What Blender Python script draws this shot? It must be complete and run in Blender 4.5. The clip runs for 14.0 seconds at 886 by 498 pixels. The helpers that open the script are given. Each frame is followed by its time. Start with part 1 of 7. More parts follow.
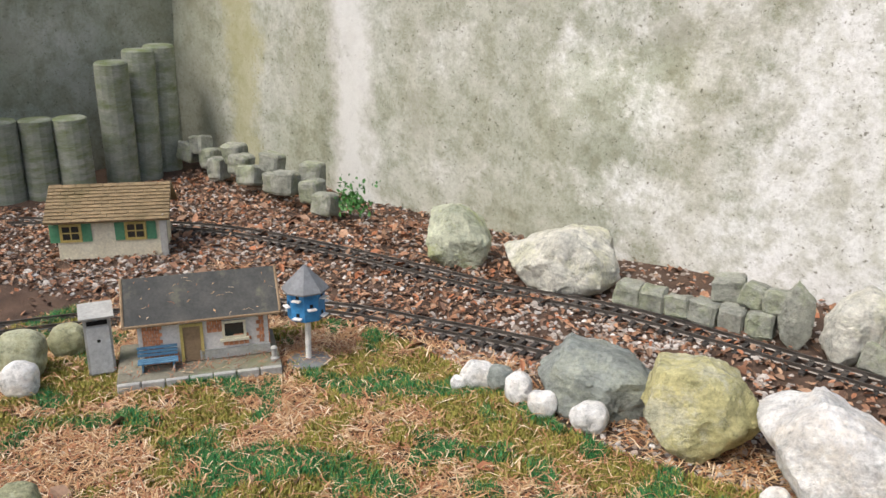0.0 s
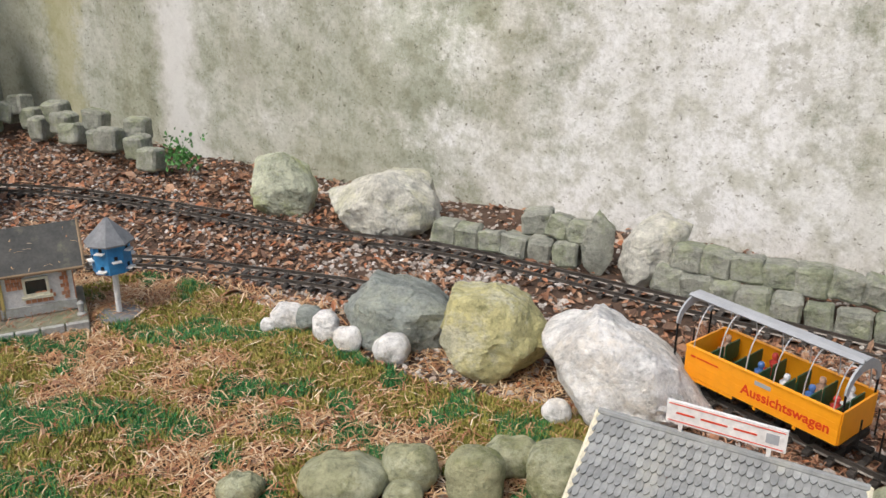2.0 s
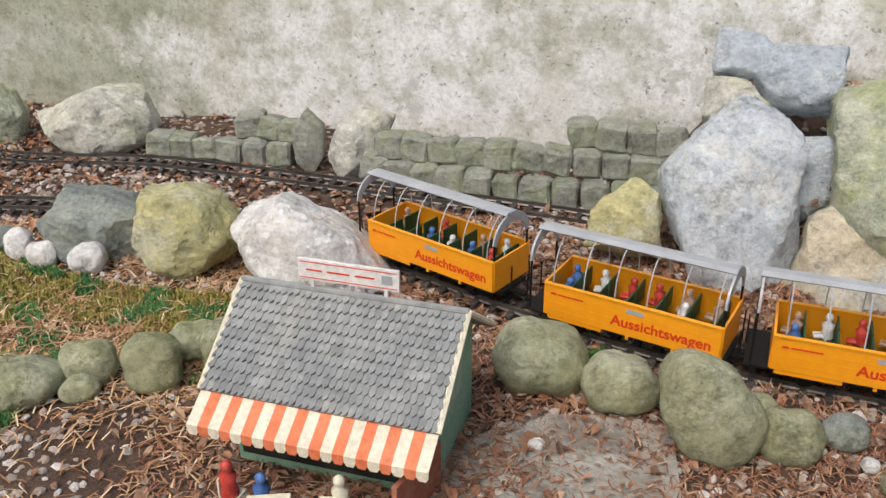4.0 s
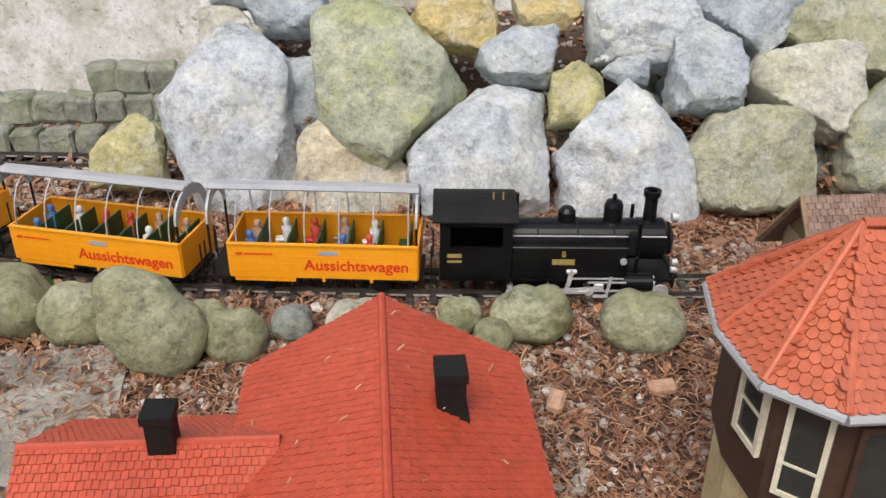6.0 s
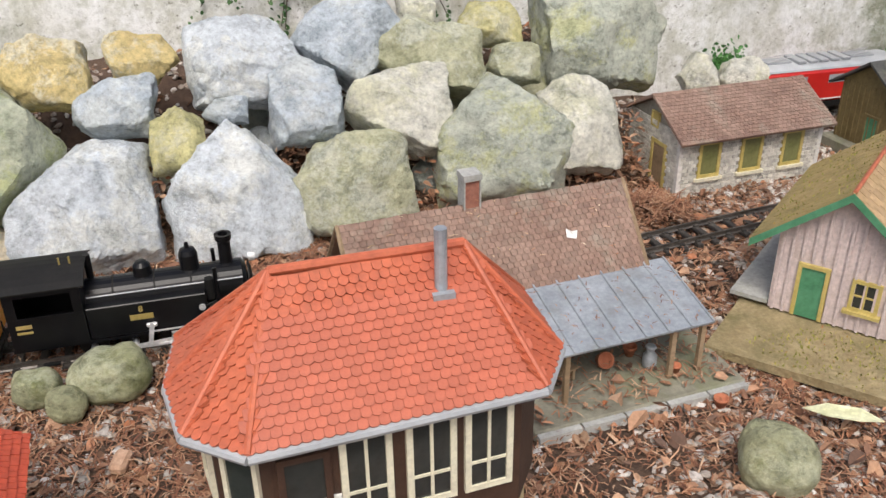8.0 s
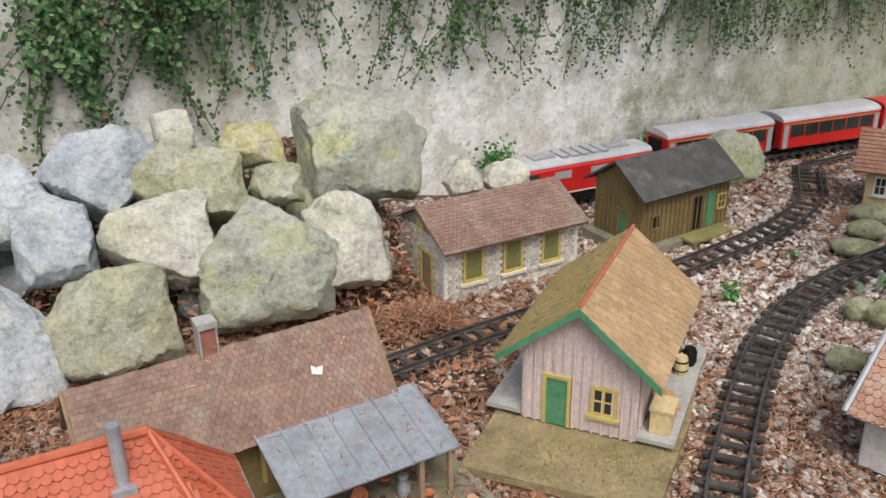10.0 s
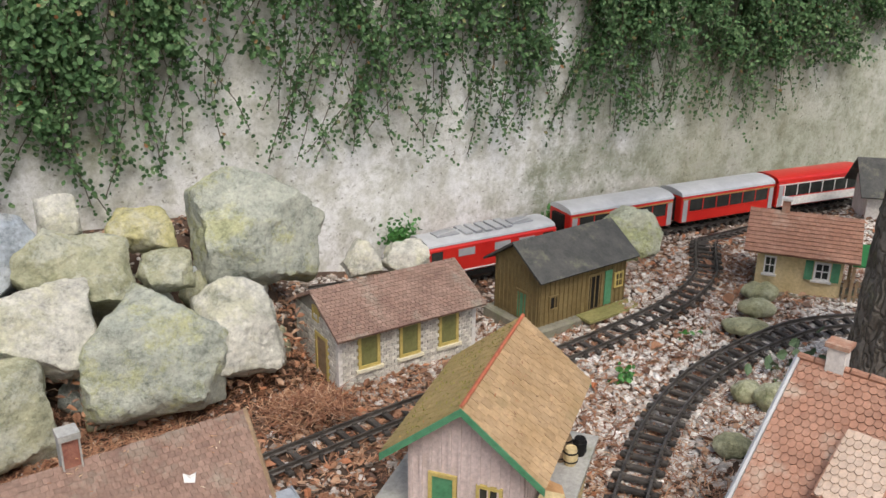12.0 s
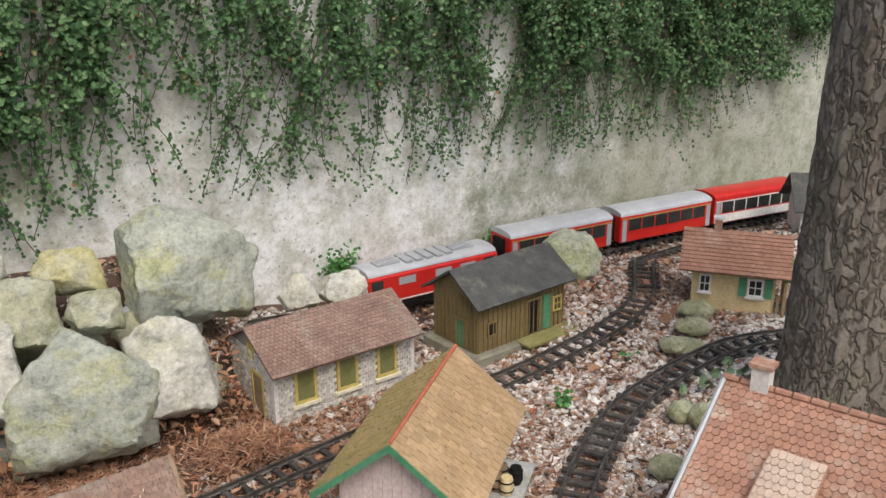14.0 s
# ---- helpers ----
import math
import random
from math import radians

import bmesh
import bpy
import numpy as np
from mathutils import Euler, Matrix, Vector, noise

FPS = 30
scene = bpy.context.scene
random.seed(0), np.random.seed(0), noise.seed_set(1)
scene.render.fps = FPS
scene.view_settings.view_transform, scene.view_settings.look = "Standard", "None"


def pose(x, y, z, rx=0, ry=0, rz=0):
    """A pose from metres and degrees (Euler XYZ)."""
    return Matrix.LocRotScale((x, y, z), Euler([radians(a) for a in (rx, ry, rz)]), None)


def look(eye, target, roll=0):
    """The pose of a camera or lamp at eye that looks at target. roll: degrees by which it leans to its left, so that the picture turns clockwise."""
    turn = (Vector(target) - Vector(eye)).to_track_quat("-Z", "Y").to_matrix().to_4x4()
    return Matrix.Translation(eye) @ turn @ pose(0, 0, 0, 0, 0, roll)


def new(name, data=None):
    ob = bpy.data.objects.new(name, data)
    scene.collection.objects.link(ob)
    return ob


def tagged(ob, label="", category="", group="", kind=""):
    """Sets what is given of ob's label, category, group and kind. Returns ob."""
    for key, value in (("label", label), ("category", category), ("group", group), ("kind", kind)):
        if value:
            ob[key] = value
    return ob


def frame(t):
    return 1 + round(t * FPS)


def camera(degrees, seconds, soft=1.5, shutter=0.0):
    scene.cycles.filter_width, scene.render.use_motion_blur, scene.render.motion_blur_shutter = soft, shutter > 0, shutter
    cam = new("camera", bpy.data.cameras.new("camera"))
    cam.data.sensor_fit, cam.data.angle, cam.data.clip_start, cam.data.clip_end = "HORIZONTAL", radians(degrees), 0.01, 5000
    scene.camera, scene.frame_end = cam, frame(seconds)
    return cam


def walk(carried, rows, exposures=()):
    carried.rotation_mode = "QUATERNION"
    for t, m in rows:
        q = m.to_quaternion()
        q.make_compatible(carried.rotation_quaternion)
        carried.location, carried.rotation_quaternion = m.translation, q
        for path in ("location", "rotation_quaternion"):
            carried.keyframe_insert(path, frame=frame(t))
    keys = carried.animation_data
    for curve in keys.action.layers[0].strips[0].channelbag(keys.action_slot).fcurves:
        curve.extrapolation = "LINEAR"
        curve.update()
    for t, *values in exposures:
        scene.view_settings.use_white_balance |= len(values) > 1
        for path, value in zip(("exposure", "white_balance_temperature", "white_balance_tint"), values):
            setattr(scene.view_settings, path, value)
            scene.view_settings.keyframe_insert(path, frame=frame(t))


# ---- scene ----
cam = camera(53.07, 14.0)
PATH = [
    (0.0, -0.7385, -0.0615, 0.7030, 71.046, -0.264, 41.436),
    (0.5, -0.7102, -0.0450, 0.6968, 70.408, -0.326, 40.151),
    (1.0, -0.6828, -0.0281, 0.6918, 69.991, -0.422, 38.569),
    (1.5, -0.6460, -0.0146, 0.6843, 69.476, -0.112, 35.927),
    (2.0, -0.6114, -0.0055, 0.6808, 68.414, -0.160, 33.400),
    (2.2, -0.5957, -0.0027, 0.6836, 68.064, -0.078, 32.341),
    (4.3, -0.3575, 0.0201, 0.6413, 62.899, 0.492, 16.961),
    (4.5, -0.3249, 0.0186, 0.6390, 62.473, 0.483, 14.438),
    (5.0, -0.2365, 0.0337, 0.6152, 62.227, -0.356, 8.668),
    (5.5, -0.1373, 0.0441, 0.6038, 61.464, -0.209, 5.043),
    (6.0, -0.0593, 0.0371, 0.6026, 61.522, -0.318, 1.481),
    (6.5, 0.0324, 0.0160, 0.6139, 61.217, -0.066, -2.693),
    (7.0, 0.0849, 0.0155, 0.6155, 61.592, 0.101, -7.348),
    (7.5, 0.1481, 0.0140, 0.6290, 61.611, 0.670, -10.764),
    (8.0, 0.2144, -0.0039, 0.6525, 62.080, 0.762, -13.910),
    (8.5, 0.2699, -0.0081, 0.6722, 63.214, 0.451, -17.246),
    (9.0, 0.3044, -0.0103, 0.6913, 64.026, -0.015, -20.762),
    (9.2, 0.3158, -0.0141, 0.6970, 64.456, 0.474, -21.955),
    (11.3, 0.3927, -0.0186, 0.7700, 68.972, -0.438, -27.482),
    (11.5, 0.4019, -0.0200, 0.7715, 69.210, -0.265, -27.907),
    (12.0, 0.4211, -0.0168, 0.7795, 69.665, -0.631, -29.066),
    (12.5, 0.4349, -0.0190, 0.7835, 70.091, -0.676, -30.037),
    (13.0, 0.4487, -0.0210, 0.7884, 70.703, -0.925, -30.705),
    (13.5, 0.4591, -0.0261, 0.7960, 70.926, -0.623, -31.635),
    (14.0, 0.4652, -0.0348, 0.7959, 70.988, 0.351, -32.144),
]
walk(cam, [(t, pose(*p)) for t, *p in PATH], [(0.0, 0.52), (2.2, 0.30), (4.3, 0.23), (6.0, 0.34), (7.5, 0.46), (9.2, 0.34), (11.3, 0.33), (14.0, 0.33)])

# ---- light ----
world = bpy.data.worlds.new("world")
scene.world = world
world.use_nodes = True
wn = world.node_tree.nodes
sky = wn.new("ShaderNodeTexSky")
sky.sky_type = "NISHITA"
sky.sun_disc = False
sky.sun_elevation = radians(55)
sky.sun_rotation = radians(194)
sky.air_density, sky.dust_density, sky.ozone_density = 1.0, 5.0, 0.6
wn["Background"].inputs[1].default_value = 0.125
world.node_tree.links.new(sky.outputs[0], wn["Background"].inputs[0])
sun = new("sun", bpy.data.lights.new("sun", "SUN"))
sun.data.energy, sun.data.angle, sun.data.color = 1.5, radians(30), (1.0, 0.985, 0.96)
sun.matrix_world = look((-0.45, -1.8, 5.0), (0.3, 1.2, 0))

# ---- materials ----
def principled(name):
    m = bpy.data.materials.new(name)
    m.use_nodes = True
    return m, m.node_tree.nodes, m.node_tree.links, m.node_tree.nodes["Principled BSDF"]


def ramp(nodes, links, src, stops):
    r = nodes.new("ShaderNodeValToRGB")
    e = r.color_ramp.elements
    while len(e) < len(stops):
        e.new(0.5)
    for el, (p, c) in zip(e, stops):
        el.position, el.color = p, (*c, 1)
    links.new(src, r.inputs[0])
    return r.outputs[0]


def noise_node(nodes, links, co, scale, detail=6, rough=0.6, stretch=None):
    n = nodes.new("ShaderNodeTexNoise")
    n.inputs["Scale"].default_value, n.inputs["Detail"].default_value, n.inputs["Roughness"].default_value = scale, detail, rough
    if stretch:
        mp = nodes.new("ShaderNodeMapping")
        mp.inputs["Scale"].default_value = stretch
        links.new(co, mp.inputs[0])
        co = mp.outputs[0]
    links.new(co, n.inputs["Vector"])
    return n.outputs["Fac"]


def mix(nodes, links, fac, a, b, kind="MIX"):
    m = nodes.new("ShaderNodeMix")
    m.data_type, m.blend_type = "RGBA", kind
    for sock, v in ((m.inputs[0], fac), (m.inputs[6], a), (m.inputs[7], b)):
        if isinstance(v, (int, float)):
            sock.default_value = v
        elif isinstance(v, tuple):
            sock.default_value = (*v, 1)
        else:
            links.new(v, sock)
    return m.outputs[2]


def surface(name, c1, c2, scale=20, fine=150, rough=0.7, bump=0.3, metal=0.0, dirt=None, dirt_amount=0.5, vary=0.0, island=False, stretch=None, depth=0.002, grain=1.0):
    """Two colours in blotches, fine grain, optional dirt, optional change from piece to piece."""
    m, nodes, links, b = principled(name)
    co = nodes.new("ShaderNodeTexCoord").outputs["Object"]
    big = noise_node(nodes, links, co, scale, 5, 0.6, stretch)
    col = ramp(nodes, links, big, [(0.35, c1), (0.65, c2)])
    small = noise_node(nodes, links, co, fine, 4, 0.7)
    speck = ramp(nodes, links, small, [(0.25, (0.72, 0.72, 0.72)), (0.75, (1.15, 1.15, 1.15))])
    col = mix(nodes, links, grain, col, speck, "MULTIPLY")
    if dirt:
        d = noise_node(nodes, links, co, scale * 0.45 + 3, 8, 0.7)
        f = ramp(nodes, links, d, [(0.62 - dirt_amount * 0.25, (0, 0, 0)), (0.72 - dirt_amount * 0.1, (1, 1, 1))])
        col = mix(nodes, links, f, col, dirt)
    if vary:
        if island:
            r = nodes.new("ShaderNodeNewGeometry").outputs["Random Per Island"]
        else:
            r = nodes.new("ShaderNodeObjectInfo").outputs["Random"]
        t = ramp(nodes, links, r, [(0.0, (1 - vary,) * 3), (1.0, (1 + vary,) * 3)])
        col = mix(nodes, links, 1.0, col, t, "MULTIPLY")
    links.new(col, b.inputs["Base Color"])
    b.inputs["Roughness"].default_value, b.inputs["Metallic"].default_value = rough, metal
    if bump:
        bp = nodes.new("ShaderNodeBump")
        bp.inputs["Strength"].default_value, bp.inputs["Distance"].default_value = bump, depth
        links.new(small, bp.inputs["Height"])
        links.new(bp.outputs[0], b.inputs["Normal"])
    return m


def island_colours(name, stops, rough=0.8, fine=200):
    """Scattered pieces that each take a colour of their own."""
    m, nodes, links, b = principled(name)
    r = nodes.new("ShaderNodeNewGeometry").outputs["Random Per Island"]
    col = ramp(nodes, links, r, stops)
    co = nodes.new("ShaderNodeTexCoord").outputs["Object"]
    g = ramp(nodes, links, noise_node(nodes, links, co, fine, 3), [(0.3, (0.75, 0.75, 0.75)), (0.7, (1.15, 1.15, 1.15))])
    links.new(mix(nodes, links, 1.0, col, g, "MULTIPLY"), b.inputs["Base Color"])
    b.inputs["Roughness"].default_value = rough
    return m


def concrete():
    m, nodes, links, b = principled("weathered_concrete")
    co = nodes.new("ShaderNodeTexCoord").outputs["Object"]
    base = ramp(nodes, links, noise_node(nodes, links, co, 2.6, 8, 0.65), [(0.3, (0.28, 0.30, 0.22)), (0.5, (0.44, 0.46, 0.39)), (0.68, (0.58, 0.60, 0.56))])
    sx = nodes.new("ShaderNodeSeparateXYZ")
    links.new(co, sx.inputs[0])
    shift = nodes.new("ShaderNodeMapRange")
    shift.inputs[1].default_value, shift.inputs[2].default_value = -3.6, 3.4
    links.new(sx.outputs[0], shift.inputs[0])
    # lime cover along x: thinnest at both ends of the wall
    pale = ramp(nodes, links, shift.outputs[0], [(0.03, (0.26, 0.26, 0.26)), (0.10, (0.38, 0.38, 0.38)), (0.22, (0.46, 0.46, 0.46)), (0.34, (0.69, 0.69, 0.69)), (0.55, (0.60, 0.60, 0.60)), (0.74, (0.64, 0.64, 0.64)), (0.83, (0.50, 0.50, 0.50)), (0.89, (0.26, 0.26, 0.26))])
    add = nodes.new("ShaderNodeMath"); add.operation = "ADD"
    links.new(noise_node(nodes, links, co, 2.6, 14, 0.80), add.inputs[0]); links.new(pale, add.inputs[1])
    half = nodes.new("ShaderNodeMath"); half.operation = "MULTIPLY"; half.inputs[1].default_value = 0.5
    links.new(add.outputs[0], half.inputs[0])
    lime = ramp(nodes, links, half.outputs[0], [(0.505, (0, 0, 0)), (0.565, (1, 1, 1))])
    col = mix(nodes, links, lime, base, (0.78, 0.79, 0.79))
    runs = ramp(nodes, links, noise_node(nodes, links, co, 4.0, 5, 0.6, (1.0, 1.0, 0.12)), [(0.45, (0, 0, 0)), (0.7, (1, 1, 1))])
    col = mix(nodes, links, mix(nodes, links, 0.45, (0.0, 0.0, 0.0), runs), col, (0.36, 0.35, 0.24))
    pits = ramp(nodes, links, noise_node(nodes, links, co, 70, 8, 0.75, (1.0, 1.0, 1.15)), [(0.36, (0.36, 0.35, 0.30)), (0.41, (1, 1, 1))])
    col = mix(nodes, links, 1.0, col, pits, "MULTIPLY")
    fine = noise_node(nodes, links, co, 90, 9, 0.8)
    col = mix(nodes, links, 1.0, col, ramp(nodes, links, fine, [(0.3, (0.66, 0.66, 0.63)), (0.5, (0.98, 0.98, 0.97)), (0.7, (1.16, 1.16, 1.16))]), "MULTIPLY")
    blot = ramp(nodes, links, noise_node(nodes, links, co, 16, 9, 0.72), [(0.38, (0.72, 0.72, 0.64)), (0.56, (1.05, 1.05, 1.05))])
    col = mix(nodes, links, 1.0, col, blot, "MULTIPLY")
    # scattered air holes in clusters, and worn patches with crisp edges
    vor = nodes.new("ShaderNodeTexVoronoi")
    vor.inputs["Scale"].default_value = 75
    links.new(co, vor.inputs["Vector"])
    holes = ramp(nodes, links, vor.outputs["Distance"], [(0.10, (0.6, 0.6, 0.6)), (0.22, (0, 0, 0))])
    cluster = ramp(nodes, links, noise_node(nodes, links, co, 7, 4, 0.6), [(0.54, (0, 0, 0)), (0.66, (1, 1, 1))])
    holes = mix(nodes, links, 1.0, holes, cluster, "MULTIPLY")
    col = mix(nodes, links, holes, col, (0.17, 0.17, 0.14))
    worn = ramp(nodes, links, noise_node(nodes, links, co, 5.5, 12, 0.78), [(0.565, (0, 0, 0)), (0.60, (0.55, 0.55, 0.55))])
    col = mix(nodes, links, worn, col, (0.40, 0.40, 0.34))
    # a pale lime run, the green run beside it, a darker olive band at the west corner
    sep = nodes.new("ShaderNodeSeparateXYZ")
    links.new(co, sep.inputs[0])
    wob = noise_node(nodes, links, co, 6, 10, 0.75)
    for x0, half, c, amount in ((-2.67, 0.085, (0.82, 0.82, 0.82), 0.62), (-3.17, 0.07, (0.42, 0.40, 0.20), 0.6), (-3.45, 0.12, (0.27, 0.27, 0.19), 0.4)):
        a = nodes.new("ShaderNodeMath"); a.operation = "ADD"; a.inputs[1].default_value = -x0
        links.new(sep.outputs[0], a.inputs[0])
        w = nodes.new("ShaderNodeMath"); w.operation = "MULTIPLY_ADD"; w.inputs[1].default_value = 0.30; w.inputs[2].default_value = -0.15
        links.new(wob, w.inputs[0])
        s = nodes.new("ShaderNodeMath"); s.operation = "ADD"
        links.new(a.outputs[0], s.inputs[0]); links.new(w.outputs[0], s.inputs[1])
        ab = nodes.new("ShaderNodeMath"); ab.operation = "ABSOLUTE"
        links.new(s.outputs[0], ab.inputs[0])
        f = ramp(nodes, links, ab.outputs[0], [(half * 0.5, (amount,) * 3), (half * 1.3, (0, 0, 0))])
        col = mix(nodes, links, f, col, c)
    links.new(col, b.inputs["Base Color"])
    b.inputs["Roughness"].default_value = 0.9
    bp = nodes.new("ShaderNodeBump")
    bp.inputs["Strength"].default_value, bp.inputs["Distance"].default_value = 0.5, 0.004
    links.new(fine, bp.inputs["Height"])
    links.new(bp.outputs[0], b.inputs["Normal"])
    return m


def rock_mat(name, c1, c2, c3):
    """Broken stone: c1 fresh, c2 darker beds, c3 lichen in crisp patches; pale crystal specks and fine pits."""
    m, nodes, links, b = principled(name)
    co = nodes.new("ShaderNodeTexCoord").outputs["Object"]
    off = nodes.new("ShaderNodeObjectInfo").outputs["Random"]
    va = nodes.new("ShaderNodeVectorMath"); va.operation = "ADD"
    links.new(co, va.inputs[0]); links.new(off, va.inputs[1])
    co = va.outputs[0]
    col = ramp(nodes, links, noise_node(nodes, links, co, 13, 11, 0.74), [(0.34, c2), (0.48, c1), (0.66, tuple(min(0.86, v * 1.14) for v in c1))])
    lich = ramp(nodes, links, noise_node(nodes, links, co, 9, 12, 0.78), [(0.49, (0, 0, 0)), (0.58, (0.8, 0.8, 0.8))])
    col = mix(nodes, links, lich, col, c3)
    bed = noise_node(nodes, links, co, 34, 12, 0.80, (0.7, 0.7, 1.3))
    col = mix(nodes, links, 1.0, col, ramp(nodes, links, bed, [(0.36, (0.58, 0.60, 0.58)), (0.46, (1.06, 1.07, 1.07)), (0.60, (1.38, 1.38, 1.36))]), "MULTIPLY")
    fine = noise_node(nodes, links, co, 130, 9, 0.8)
    col = mix(nodes, links, 1.0, col, ramp(nodes, links, fine, [(0.33, (0.62, 0.62, 0.61)), (0.46, (0.97, 0.97, 0.97)), (0.66, (1.18, 1.18, 1.18))]), "MULTIPLY")
    links.new(col, b.inputs["Base Color"])
    b.inputs["Roughness"].default_value = 0.85
    b.inputs["Specular IOR Level"].default_value = 0.3
    mid = noise_node(nodes, links, co, 42, 12, 0.72)
    bp = nodes.new("ShaderNodeBump")
    bp.inputs["Strength"].default_value, bp.inputs["Distance"].default_value = 1.0, 0.013
    links.new(mid, bp.inputs["Height"])
    links.new(bp.outputs[0], b.inputs["Normal"])
    return m


ROCKS = {
    "white": rock_mat("limestone_white", (0.49, 0.525, 0.555), (0.35, 0.385, 0.415), (0.57, 0.58, 0.55)),
    "blue": rock_mat("limestone_blue_grey", (0.39, 0.435, 0.475), (0.26, 0.3, 0.335), (0.48, 0.505, 0.5)),
    "pale": rock_mat("limestone_pale", (0.52, 0.51, 0.45), (0.36, 0.355, 0.29), (0.47, 0.465, 0.34)),
    "green": rock_mat("limestone_lichen", (0.41, 0.43, 0.33), (0.28, 0.305, 0.215), (0.37, 0.4, 0.2)),
    "lichen": rock_mat("limestone_grey_lichen", (0.375, 0.395, 0.335), (0.25, 0.27, 0.23), (0.39, 0.4, 0.21)),
    "olive": rock_mat("limestone_olive", (0.36, 0.36, 0.245), (0.23, 0.235, 0.135), (0.46, 0.47, 0.39)),
    "tan": rock_mat("limestone_tan", (0.52, 0.46, 0.34), (0.4, 0.34, 0.22), (0.52, 0.51, 0.45)),
    "yellowish": rock_mat("limestone_yellowish", (0.45, 0.42, 0.215), (0.32, 0.3, 0.14), (0.48, 0.47, 0.36)),
    "yellow": rock_mat("limestone_ochre", (0.52, 0.42, 0.2), (0.37, 0.29, 0.14), (0.56, 0.54, 0.44)),
    "moss": rock_mat("boulder_mossy", (0.31, 0.31, 0.19), (0.17, 0.185, 0.08), (0.43, 0.44, 0.31)),
    "cobble": rock_mat("granite_cobble", (0.27, 0.275, 0.235), (0.17, 0.175, 0.145), (0.24, 0.265, 0.17)),
    "dark": rock_mat("slate_grey", (0.25, 0.272, 0.25), (0.165, 0.182, 0.165), (0.33, 0.35, 0.29)),
    "quartz": rock_mat("quartz_white", (0.68, 0.67, 0.65), (0.52, 0.50, 0.47), (0.60, 0.56, 0.50)),
}
CONCRETE = concrete()
SOIL = surface("leafy_soil", (0.055, 0.032, 0.021), (0.115, 0.070, 0.045), 14, 120, 0.95, 0.8, dirt=(0.10, 0.06, 0.04), dirt_amount=0.4, depth=0.008)
RAIL = surface("dark_rail", (0.10, 0.09, 0.08), (0.17, 0.155, 0.14), 40, 250, 0.45, 0.2, metal=0.6)
SLEEPER = surface("dark_sleeper", (0.04, 0.036, 0.033), (0.085, 0.075, 0.065), 60, 300, 0.75, 0.4, vary=0.3)
GRAVEL = island_colours("gravel", [(0.0, (0.40, 0.37, 0.33)), (0.25, (0.26, 0.21, 0.17)), (0.5, (0.55, 0.52, 0.48)), (0.75, (0.36, 0.27, 0.21)), (1.0, (0.68, 0.66, 0.63))])
PALE_GRAVEL = island_colours("pale_gravel", [(0.0, (0.56, 0.53, 0.48)), (0.3, (0.72, 0.70, 0.66)), (0.6, (0.46, 0.42, 0.37)), (1.0, (0.82, 0.80, 0.77))])
LITTER = island_colours("dry_leaves", [(0.0, (0.19, 0.09, 0.05)), (0.3, (0.32, 0.165, 0.09)), (0.55, (0.10, 0.055, 0.037)), (0.8, (0.46, 0.29, 0.18)), (1.0, (0.36, 0.125, 0.05))], 0.7)
NEEDLES = island_colours("dry_needles", [(0.0, (0.32, 0.12, 0.055)), (0.45, (0.46, 0.26, 0.12)), (0.85, (0.62, 0.44, 0.25)), (1.0, (0.78, 0.65, 0.47))], 0.7)
RUSTY = island_colours("rusty_needles", [(0.0, (0.17, 0.065, 0.035)), (0.5, (0.30, 0.14, 0.075)), (0.85, (0.42, 0.24, 0.14)), (1.0, (0.55, 0.38, 0.25))], 0.75)
TURF = island_colours("green_turf", [(0.0, (0.015, 0.12, 0.035)), (0.5, (0.03, 0.21, 0.055)), (1.0, (0.09, 0.29, 0.07))], 0.6)
MOSS = island_colours("olive_moss", [(0.0, (0.16, 0.16, 0.03)), (0.5, (0.29, 0.28, 0.05)), (0.85, (0.42, 0.37, 0.10)), (1.0, (0.38, 0.18, 0.08))], 0.9)
LEAF = island_colours("vine_leaf", [(0.0, (0.03, 0.075, 0.026)), (0.4, (0.06, 0.13, 0.045)), (0.8, (0.10, 0.19, 0.075)), (0.985, (0.17, 0.26, 0.12)), (1.0, (0.30, 0.14, 0.06))], 0.6)
LEAF.node_tree.nodes["Principled BSDF"].inputs["Specular IOR Level"].default_value = 0.25
STEM = surface("vine_stem", (0.07, 0.055, 0.035), (0.11, 0.09, 0.06), 60, 200, 0.8, 0.3)


